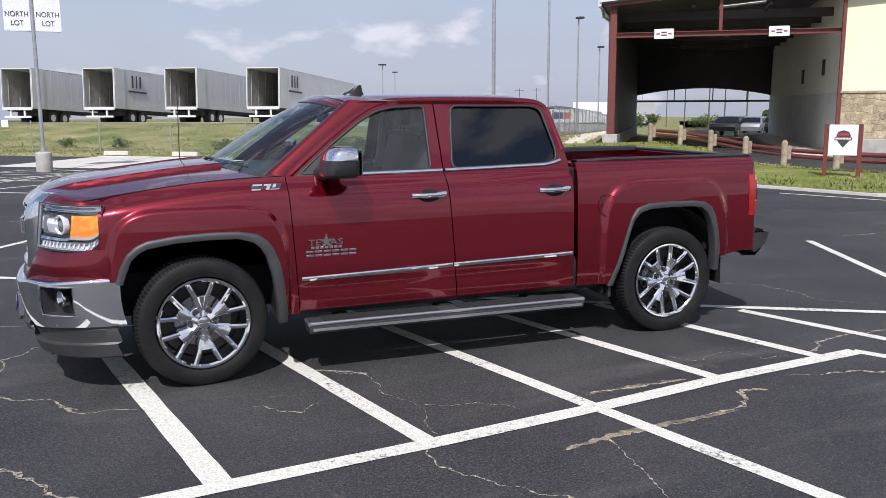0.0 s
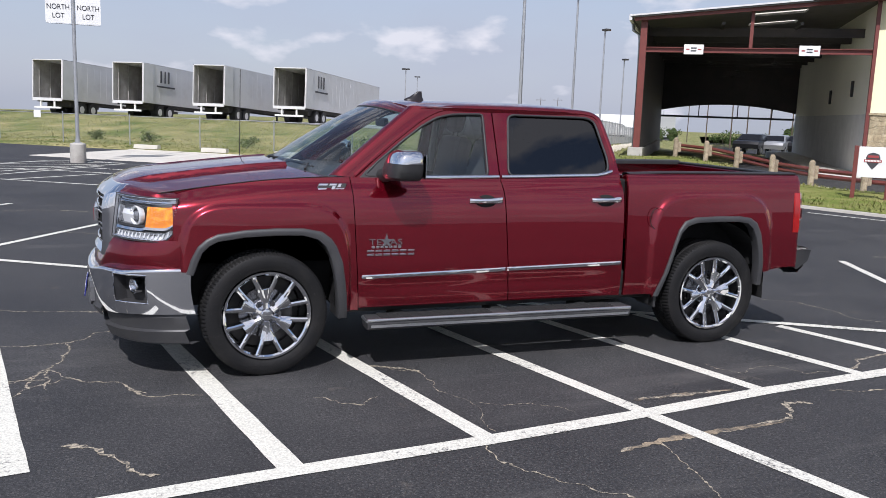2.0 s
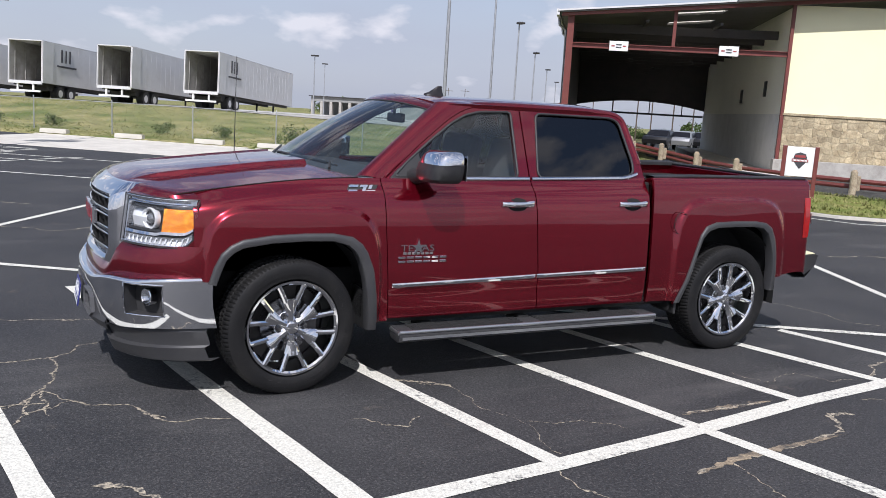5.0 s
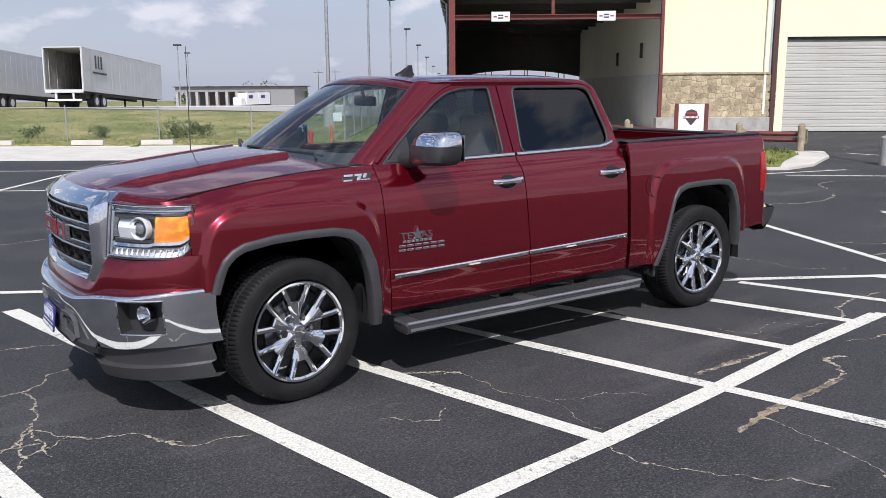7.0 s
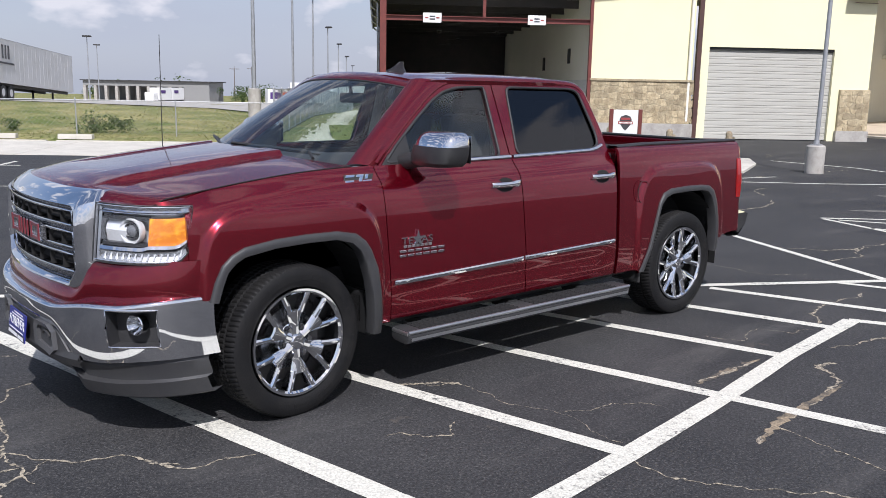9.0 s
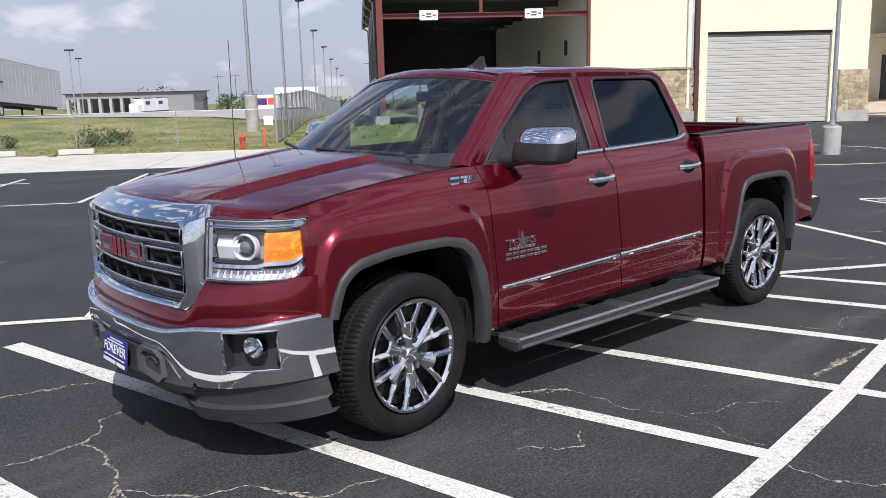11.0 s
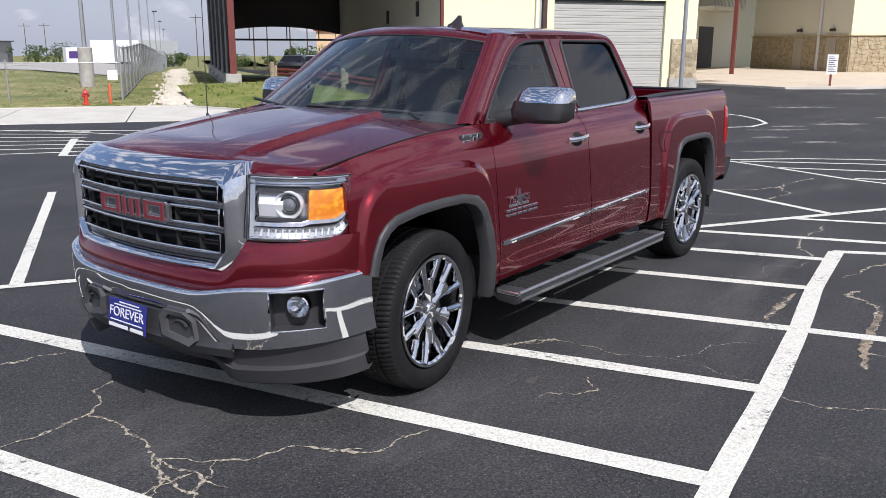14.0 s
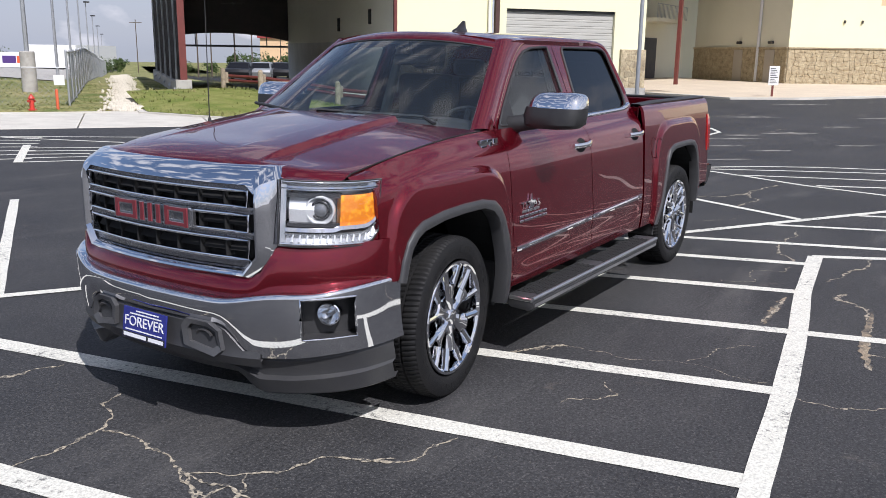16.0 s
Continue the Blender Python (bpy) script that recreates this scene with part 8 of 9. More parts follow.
for sgn in (-1, 1):
    bm = bmesh.new()
    fw = [0.785, 0.81, 0.835, 0.86, 0.88, 0.90, 0.918, 0.93]
    zz = frange(FOG_Z0, FOG_Z1, 4)

    def fog_back(w, z):
        p = Vector(bumper_pt(sgn * w, z))
        return p + Vector((0.075, -sgn * 0.055, 0))

    grid_mesh(bm, [[fog_back(w, z) for z in zz] for w in fw])
    for z in (zz[0], zz[-1]):
        grid_mesh(bm, [[Vector(bumper_pt(sgn * w, z)) + Vector((-0.002, sgn * 0.001, 0)), fog_back(w, z)] for w in fw])
    for w in (fw[0], fw[-1]):
        grid_mesh(bm, [[bumper_pt(sgn * w, z), fog_back(w, z)] for z in zz])
    finish("fog_bezel", bm, GREY_PLASTIC, bumper, "black recess of the fog lamp", 35)
    bm = bmesh.new()
    edge_ = [bumper_pt(sgn * w, FOG_Z0, 0.001) for w in fw] + [bumper_pt(sgn * fw[-1], z, 0.001) for z in zz[1:-1]] + [bumper_pt(sgn * w, FOG_Z1, 0.001) for w in fw[::-1]] + [bumper_pt(sgn * fw[0], z, 0.001) for z in zz[-2:0:-1]]
    tube(bm, edge_, 0.006, 6, True)
    finish("fog_trim", bm, CHROME, bumper, "chrome edge of the fog lamp opening", 60)
    c = Vector(bumper_pt(sgn * 0.868, 0.640)) + Vector((0.035, -sgn * 0.028, 0))
    q = Vector((-1, sgn * 0.45, 0)).to_track_quat("Z", "Y").to_matrix().to_4x4()
    bm = bmesh.new()
    rows = [[Matrix.Translation(c) @ q @ Vector((r * math.cos(a), r * math.sin(a), h)) for a in [2 * math.pi * i / 24 for i in range(24)]] for r, h in ((0.054, -0.04), (0.054, 0.000), (0.049, 0.004), (0.043, -0.006), (0.034, -0.020), (0.018, -0.030), (0.009, -0.030), (0.007, -0.012), (0.001, -0.010))]
    grid_mesh(bm, rows, True)
    fog = finish("fog_lamp", bm, CHROME, bumper, "round chrome fog lamp", 30)
    bm = bmesh.new()
    bmesh.ops.create_uvsphere(bm, u_segments=18, v_segments=10, radius=0.041, matrix=Matrix.Translation(c) @ q @ Matrix.Diagonal((1, 1, 0.25, 1)))
    finish("fog_glass", bm, GLASS_LAMP, fog, "clear fog lamp glass", 60)
    # tow hook surrounds
    bm = bmesh.new()
    y0, y1 = sgn * 0.245, sgn * 0.435
    lo = [(y0, 0.462), (y1 - sgn * 0.02, 0.430), (y1 + sgn * 0.02, 0.462), (y1 + sgn * 0.005, 0.555), (y1 - sgn * 0.05, 0.588), (y0 + sgn * 0.02, 0.592), (y0 - sgn * 0.01, 0.555)]
    outer = [(bumper_plan(abs(y)) - 0.012, y, z) for y, z in lo]
    cy, cz = sum(p[0] for p in lo) / 7, sum(p[1] for p in lo) / 7
    inner_ = [(bumper_plan(abs(y)) - 0.004, cy + (y - cy) * 0.72, cz + (z - cz) * 0.66) for y, z in lo]
    back = [(x + 0.11, y, z) for x, y, z in outer]
    inb = [(x + 0.09, y, z) for x, y, z in inner_]
    grid_mesh(bm, [back, outer, inner_, inb], True)
    finish("tow_hook_surround", bm, SATIN_GREY, bumper, "grey surround of the tow hook opening", 25)
    # flat black plate puts the opening's shade in by colour
    bm = bmesh.new()
    bm.faces.new([bm.verts.new((x - 0.07, y, z)) for x, y, z in inb])
    part("tow_hook_pocket", bm, UNDER, bumper, "flat black plate for the shade in the tow hook opening")
    bm = bmesh.new()
    pts = [(bumper_plan(0.34) + 0.01, cy + sgn * 0.045 * math.cos(a), cz + 0.022 * math.sin(a)) for a in frange(0, math.pi * 1.0, 8)]
    tube(bm, pts, 0.008, 6)
    part("tow_hook", bm, BLACK_STEEL, bumper, "black tow hook")

# dark middle and air dam
bm = bmesh.new()
rows = []
for w in frange(-0.62, 0.62, 30):
    rows.append([(bumper_plan(w) + 0.035, w, bumper_low(abs(w)) + 0.012), (bumper_plan(w) + 0.012, w, bumper_low(abs(w)) - 0.006), (bumper_plan(w) + 0.012, w, 0.47), (bumper_plan(w) + 0.0, w, 0.44), (bumper_plan(w) + 0.02, w, 0.395)])
grid_mesh(bm, rows)
finish("bumper_insert", bm, GREY_PLASTIC, bumper, "dark grey middle of the bumper", 35)
bm = bmesh.new()
rows = []
dws = [w for w in bws if w <= 0.968]
for w in [-a for a in dws[:0:-1]] + dws:
    a = abs(w)
    xo = bumper_plan(w) + 0.026
    side = ramp(a, 0.44, 0.60)
    zl = min(bumper_low(a), 0.43 + 0.03 * side) + 0.006
    zb = 0.330 - 0.080 * side
    ins = 0.030 - 0.018 * side
    rows.append([(xo + 0.03, w * 0.985, zl), (xo + ins * 0.7 + 0.012, w * 0.99, zl - 0.016), (xo + ins + 0.03, w * 0.985, (zl + zb) / 2 + 0.02), (xo + ins + 0.032, w * 0.985, (zl + zb) / 2), (xo + ins + 0.012 - 0.012 * side, w * 0.99, (zl + zb) / 2 - 0.012), (xo + ins + 0.03, w * 0.985, zb + 0.01), (xo + ins + 0.045, w * 0.975, zb), (xo + ins + 0.10, w * 0.95, zb + 0.01)])
grid_mesh(bm, rows)
finish("air_dam", bm, GREY_PLASTIC, bumper, "dark grey plastic air dam", 28)

# plate
plate = new("front_plate")
plate.parent = truck
tagged(plate, "blue and white dealer plate on the bumper")
plate.matrix_basis = pose(-1.185, 0.0, 0.502, 0, 8, 0)
bm = bmesh.new()
box(bm, (-0.004, -0.152, -0.072), (0.004, 0.152, 0.078), 0.002)
part("plate_board", bm, PLATE_BLUE, plate, "blue plate board")
m_ = pose(-0.0055, 0.0, 0.012, 90, 0, -90)
text_mesh("plate_word", "FOREVER", 0.068, m_, PLATE_WHITE, plate, 0.001)
bm = bmesh.new()
box(bm, (-0.0056, -0.148, -0.070), (-0.003, 0.148, -0.040), 0.0005)
part("plate_band", bm, material("plate_black", (0.02, 0.02, 0.025), 0.4, fine=0.05), plate, "black band of the plate")
bm = bmesh.new()
for y0, y1, z0, z1 in ((-0.14, -0.035, -0.064, -0.046), (-0.02, 0.14, -0.064, -0.046), (-0.12, 0.10, 0.047, 0.053), (-0.13, 0.13, -0.032, -0.026), (-0.10, 0.06, 0.062, 0.068)):
    box(bm, (-0.0064, y0, z0), (-0.005, y1, z1))
part("plate_bars", bm, PLATE_WHITE, plate, "white bars where small writing stands")

# ---- badges on the door
SX = 0.69
model_badge = new("model_badge")
model_badge.parent = truck
tagged(model_badge, "chrome badge of plain strokes on the door")
for k in range(6):
    x0 = SX + k * 0.060
    z0 = 0.842
    y_ = -side_w(x0 + 0.02, z0) - 0.003
    for dz in (0.006, -0.021):
        bm = bmesh.new()
        box(bm, (x0, y_ - 0.005, z0 + dz), (x0 + 0.050, y_ + 0.01, z0 + dz + 0.015), 0.002)
        part("stroke", bm, CHROME, model_badge)
yb = -side_w(0.82, 0.91) - 0.004
tb = text_mesh("state_badge", "TEXAS", 0.062, pose(0.828, yb, 0.915, 90, 0, 0), CHROME, truck, 0.004)
tb.scale = (1.35, 1, 1)
tagged(tb, "small chrome lettering on the door")
bm = bmesh.new()
st = []
for i in range(10):
    a = math.pi / 2 + i * math.pi / 5
    r = 0.058 if i % 2 == 0 else 0.020
    st.append(bm.verts.new((0.832 + r * math.cos(a), yb - 0.007, 0.922 + r * math.sin(a))))
bm.faces.new(st)
g = bmesh.ops.extrude_face_region(bm, geom=bm.faces[:])
for v in g["geom"]:
    if isinstance(v, bmesh.types.BMVert):
        v.co.y += 0.01
part("star_badge", bm, CHROME, truck, "small chrome star")
bm = bmesh.new()
for k in range(7):
    box(bm, (0.725 + 0.032 * k, yb - 0.004, 0.874), (0.749 + 0.032 * k, yb + 0.01, 0.890), 0.002)
part("edition_badge", bm, SATIN, truck, "row of small dull badge strokes")

# ---- mirrors
for sgn in (-1, 1):
    mir = new("door_mirror")
    mir.parent = truck
    tagged(mir, "folding door mirror with chrome cap over black shell")

    def shell(zs, grow=0.0, cut=None):
        rows = []
        for z, yin, yout, xa, xb in zs:
            ring = []
            for i in range(24):
                a = 2 * math.pi * i / 24
                ca, sa = math.cos(a), math.sin(a)
                e = 0.55
                px = math.copysign(abs(ca) ** e, ca)
                py = math.copysign(abs(sa) ** e, sa)
                ring.append(((xa + xb) / 2 + px * ((xb - xa) / 2 + grow), sgn * ((yin + yout) / 2 + py * ((yout - yin) / 2 + grow)), z))
            rows.append(ring)
        return rows

    bm = bmesh.new()
    rr = shell([(1.362, 0.94, 1.12, 0.835, 0.975), (1.368, 0.90, 1.195, 0.805, 1.01), (1.390, 0.88, 1.225, 0.788, 1.022), (1.440, 0.88, 1.238, 0.790, 1.026), (1.488, 0.89, 1.238, 0.802, 1.026)])
    vs = grid_mesh(bm, rr, True)
    bm.faces.new(vs[0])
    bm.faces.new(vs[-1])
    finish("mirror_shell", bm, BLACK_PLASTIC, mir, "black lower shell of the mirror", 40)
    bm = bmesh.new()
    rr = shell([(1.484, 0.905, 1.241, 0.800, 1.024), (1.512, 0.912, 1.241, 0.810, 1.022), (1.542, 0.925, 1.234, 0.828, 1.018), (1.560, 0.945, 1.215, 0.850, 1.010), (1.569, 0.975, 1.18, 0.878, 0.995)])
    vs = grid_mesh(bm, rr, True)
    bm.faces.new(vs[-1])
    finish("mirror_cap", bm, CHROME, mir, "chrome cap of the mirror", 50)
    bm = bmesh.new()
    box(bm, (1.028, sgn * 0.93 if sgn > 0 else -1.20, 1.385), (1.032, 1.20 if sgn > 0 else -0.93, 1.545), 0.001)
    part("mirror_glass", bm, CHROME, mir, "mirror glass")
    bm = bmesh.new()
    tube(bm, [(0.84, sgn * 0.80, 1.372), (0.85, sgn * 0.88, 1.390), (0.88, sgn * 0.95, 1.398)], [0.055, 0.05, 0.045], 10)
    vs3 = [bm.verts.new((x, sgn * (cab_w(z) + 0.006), z)) for x, z in ((0.665, 1.362), (0.90, 1.362), (0.90, 1.53), (0.72, 1.415))]
    bm.faces.new(vs3)
    finish("mirror_arm", bm, BLACK_PLASTIC, mir, "black mirror arm and corner patch", 40)

# ---- roof fin and rod aerial
bm = bmesh.new()
rows = []
for z, xa, xb, hw in ((1.915, 1.17, 1.34, 0.032), (1.932, 1.18, 1.335, 0.026), (1.945, 1.215, 1.328, 0.014), (1.975, 1.262, 1.322, 0.009), (1.992, 1.285, 1.320, 0.006)):
    rows.append([((xa + xb) / 2 + (xb - xa) / 2 * math.cos(a), -0.22 + hw * math.sin(a), z) for a in [2 * math.pi * i / 16 for i in range(16)]])
vs = grid_mesh(bm, rows, True)
bm.faces.new(vs[-1])
finish("roof_aerial", bm, material("aerial_black", (0.012, 0.010, 0.011), 0.3, fine=0.05), truck, "small dark shark-fin aerial on the roof", 40)
bm = bmesh.new()
rod(bm, (0.02, 0.80, 1.34), (0.02, 0.80, 1.375), 0.016, 0.010, 10)
rod(bm, (0.02, 0.80, 1.37), (0.03, 0.80, 2.14), 0.0042, 0.0026, 6)
part("rod_aerial", bm, BLACK_STEEL, truck, "thin black rod aerial on the fender")

# ---- steps
for sgn in (-1, 1):
    step = new("side_step")
    step.parent = truck
    tagged(step, "long grey running board with ribbed black treads")
    bm = bmesh.new()
    rows = []
    prof = [(0.905, 0.385), (1.045, 0.388), (1.068, 0.380), (1.075, 0.355), (1.066, 0.315), (1.045, 0.305), (0.93, 0.312), (0.905, 0.33)]
    for x in [0.675, 0.680, 0.70] + frange(0.8, 2.6, 8) + [2.775, 2.795, 2.80]:
        e = 0.7 if x in (0.675, 2.80) else 1.0
        rows.append([(x, sgn * (1.0 + (w - 1.0) * e), 0.35 + (z - 0.35) * e) for w, z in prof])
    vs = grid_mesh(bm, rows, True)
    bm.faces.new(vs[0])
    bm.faces.new(vs[-1])
    finish("board", bm, GREY_PLASTIC, step, "dark grey board", 30)
    bm = bmesh.new()
    tube(bm, [(x, sgn * 1.068, 0.378) for x in (0.68, 1.4, 2.1, 2.795)], 0.013, 8)
    tube(bm, [(0.682, sgn * w_, 0.372) for w_ in (0.92, 1.0, 1.068)], 0.014, 8)
    tube(bm, [(2.793, sgn * w_, 0.372) for w_ in (0.92, 1.0, 1.068)], 0.014, 8)
    finish("edge_trim", bm, SATIN, step, "bright metal edge of the step", 60)
    bm = bmesh.new()
    grid_mesh(bm, [[(x, sgn * 1.0765, z) for z in (0.326, 0.346)] for x in (0.70, 2.78)])
    part("edge_line", bm, SATIN, step, "bright line along the step's side")
    for xa, xb in ((0.78, 1.63), (1.78, 2.66)):
        bm = bmesh.new()
        for k in range(7):
            w = 0.925 + 0.0195 * k
            box(bm, (xa + 0.02 * (k % 2), sgn * w - 0.006, 0.380), (xb - 0.02 * (k % 2), sgn * w + 0.006, 0.3945), 0.003)
        box(bm, (xa, sgn * 0.984 - 0.072, 0.380), (xb, sgn * 0.984 + 0.072, 0.3895), 0.003)
        for x in frange(xa + 0.06, xb - 0.06, 9):
            box(bm, (x, sgn * 0.984 - 0.066, 0.383), (x + 0.012, sgn * 0.984 + 0.066, 0.3955), 0.002)
        part("tread", bm, UNDER, step, "ribbed black tread pad")
    for x in (0.95, 1.72, 2.45):
        bm = bmesh.new()
        box(bm, (x - 0.045, sgn * 0.83 - 0.09, 0.34), (x + 0.045, sgn * 0.83 + 0.09, 0.395), 0.012)
        part("bracket", bm, UNDER, step, "black step bracket")

# ---- wheels


def tyre_mesh():
    bm = bmesh.new()
    N = 288
    prof = [(0.298, 0.118), (0.305, 0.134), (0.322, 0.1415), (0.345, 0.1455), (0.372, 0.1450), (0.392, 0.139), (0.402, 0.1345), (0.4065, 0.130), (0.413, 0.118), (0.4165, 0.098), (0.4165, 0.062), (0.409, 0.058), (0.409, 0.050), (0.4175, 0.046), (0.4175, 0.008), (0.410, 0.005)]
    prof = prof + [(r, -w) for r, w in prof[::-1]]
    rows = []
    for i in range(N):
        a = 2 * math.pi * i / N
        ring = []
        for r, w in prof:
            rr = r
            side = abs(w)
            if 0.060 < side < 0.132 and r > 0.405:
                rr -= 0.006 if i % 3 == 0 else 0.0
            if side < 0.05 and r > 0.412:
                rr -= 0.006 if i % 3 == 1 else 0.0
            if 0.044 < side < 0.060 and r < 0.411:
                rr -= 0.005
            tw = a + 0.05 * (side / 0.14) * (1 if w > 0 else -1) * (1 if r > 0.40 else 0)
            ring.append((rr * math.cos(tw), w, rr * math.sin(tw)))
        rows.append(ring)
    rows.append(rows[0])
    grid_mesh(bm, rows)
    bmesh.ops.remove_doubles(bm, verts=bm.verts, dist=0.0002)
    # lettering ring and ribs on the wall
    for k in range(40):
        if k % 10 in (0, 1, 5, 6):
            continue
        a = 2 * math.pi * k / 40
        m_ = Matrix.Rotation(-a, 4, "Y") @ Matrix.Translation((0.352, -0.1452, 0))
        box(bm, (-0.014, -0.0016, -0.011), (0.014, 0.0016, 0.011), 0, m_)
    return bm


def spoke(bm, a, split):
    """One limb of a forked wheel spoke, in the wheel's plane: the stem from the hub, or an arm of the fork."""
    if split == 0:
        pts = [(0.045, 0.0, 0.030, -0.106), (0.085, 0.0, 0.029, -0.107), (0.120, 0.0, 0.038, -0.109), (0.155, 0.0, 0.051, -0.113), (0.180, 0.0, 0.060, -0.116), (0.187, 0.0, 0.057, -0.106)]
        ridge = -0.013
    else:
        pts = [(0.163, split * 0.034, 0.021, -0.1150), (0.190, split * 0.045, 0.0205, -0.119), (0.245, split * 0.070, 0.0200, -0.127), (0.285, split * 0.089, 0.0225, -0.1305)]
        ridge = -0.006
    rows = []
    for r, off, hw, y in pts:
        rows.append([(r, y + 0.055, off - hw * 1.05), (r, y + 0.007, off - hw), (r, y, off - hw * 0.80), (r, y + ridge, off - hw * 0.25), (r, y + ridge, off + hw * 0.25), (r, y, off + hw * 0.80), (r, y + 0.007, off + hw), (r, y + 0.055, off + hw * 1.05)])
    rot = Matrix.Rotation(-a, 3, "Y")
    vs = grid_mesh(bm, [[rot @ Vector(p) for p in row] for row in rows])
    bm.faces.new(vs[-1])
    bm.faces.new(vs[0])


wheel = new("wheel")
wheel.parent = truck
tagged(wheel, "large wheel with bright chrome split spokes and black tyre")
TYRE = material("truck_tyre_rubber", (0.0085, 0.0085, 0.009), 0.62, second=(0.014, 0.0135, 0.013), scale=7, fine=0.25, fine_scale=150, bump=0.25, bump_scale=160, spec=0.25, rough_var=0.1)
tb_ = tyre_mesh()
bmesh.ops.transform(tb_, matrix=Matrix.Diagonal((1.036, 1, 1.036, 1)), verts=tb_.verts)
finish("tyre", tb_, TYRE, wheel, "black ribbed tyre", 25)
bm = bmesh.new()
rows = []
for i in range(64):
    a = 2 * math.pi * i / 64
    rows.append([(r * math.cos(a), y, r * math.sin(a)) for r, y in ((0.300, -0.118), (0.306, -0.132), (0.303, -0.140), (0.290, -0.139), (0.279, -0.128), (0.274, -0.085), (0.268, -0.02), (0.262, 0.08), (0.285, 0.12), (0.300, 0.125))])
rows.append(rows[0])
grid_mesh(bm, rows)
bmesh.ops.remove_doubles(bm, verts=bm.verts, dist=0.0002)
finish("rim", bm, CHROME, wheel, "chrome rim", 35)
for k in range(6):
    bm = bmesh.new()
    a = math.pi / 2 + k * math.pi / 3 + 0.0
    for split in (0, 1, -1):
        spoke(bm, a, split)
    finish("spoke", bm, CHROME, wheel, "chrome split spoke", 28)
bm = bmesh.new()
rows = []
for r, y in ((0.108, -0.05), (0.105, -0.076), (0.098, -0.082), (0.062, -0.082), (0.050, -0.100), (0.043, -0.118), (0.036, -0.124), (0.018, -0.127), (0.001, -0.128)):
    rows.append([(r * math.cos(a), y, r * math.sin(a)) for a in [2 * math.pi * i / 36 for i in range(36)]])
grid_mesh(bm, rows, True)
finish("hub_cap", bm, CHROME, wheel, "chrome centre cap", 30)
for k in range(6):
    a = math.pi / 2 + math.pi / 6 + k * math.pi / 3
    bm = bmesh.new()
    c = Vector((0.086 * math.cos(a), -0.092, 0.086 * math.sin(a)))
    rod(bm, c + Vector((0, 0.01, 0)), c + Vector((0, -0.022, 0)), 0.014, 0.0125, 8)
    rod(bm, c + Vector((0, 0.012, 0)), c + Vector((0, -0.004, 0)), 0.019, 0.019, 12)
    finish("wheel_nut", bm, material("dark_chrome", (0.25, 0.25, 0.26), 0.15, metal=1.0) if k == 0 else bpy.data.materials["dark_chrome"], wheel, "dark chrome wheel nut", 30)
bm = bmesh.new()
rod(bm, (0, -0.02, 0), (0, 0.02, 0), 0.175, 0.175, 40)
rod(bm, (0, -0.05, 0), (0, 0.06, 0), 0.10, 0.10, 24)
part("brake_disc", bm, BAR_GREY, wheel, "grey brake disc behind the spokes")
bm = bmesh.new()
box(bm, (0.085, -0.055, -0.085), (0.195, 0.07, 0.085), 0.02)
rod(bm, (0, 0.05, 0), (0, 0.115, 0), 0.26, 0.26, 40)
part("brake_backing", bm, BLACK_STEEL, wheel, "dark brake caliper and backing plate")
HUB_Z, HUB_Y, STEER = 0.4245, 0.815, 5.5
wheel.matrix_basis = pose(-0.012, -HUB_Y - 0.012, HUB_Z, 0, -3, STEER)
copy_thing(wheel, pose(3.66, -HUB_Y + 0.025, HUB_Z, 0, 22, 0))
for x_, k_, s_ in ((0.0, 5, STEER), (3.632, 25, 0.0)):
    copy_thing(wheel, pose(x_, HUB_Y + 0.045, HUB_Z, 0, k_, 180 + s_))

# mud flap and inner parts behind the front wheel
for sgn in (-1, 1):
    bm = bmesh.new()
    box(bm, (0.500, sgn * 0.78 - 0.13, 0.36), (0.522, sgn * 0.78 + 0.13, 0.62), 0.008)
    part("splash_guard", bm, BLACK_PLASTIC, truck, "black splash guard")
    bm = bmesh.new()
    box(bm, (3.10, sgn * 0.80 - 0.13, 0.33), (3.125, sgn * 0.80 + 0.13, 0.62), 0.008)
    part("splash_guard", bm, BLACK_PLASTIC, truck, "black splash guard")

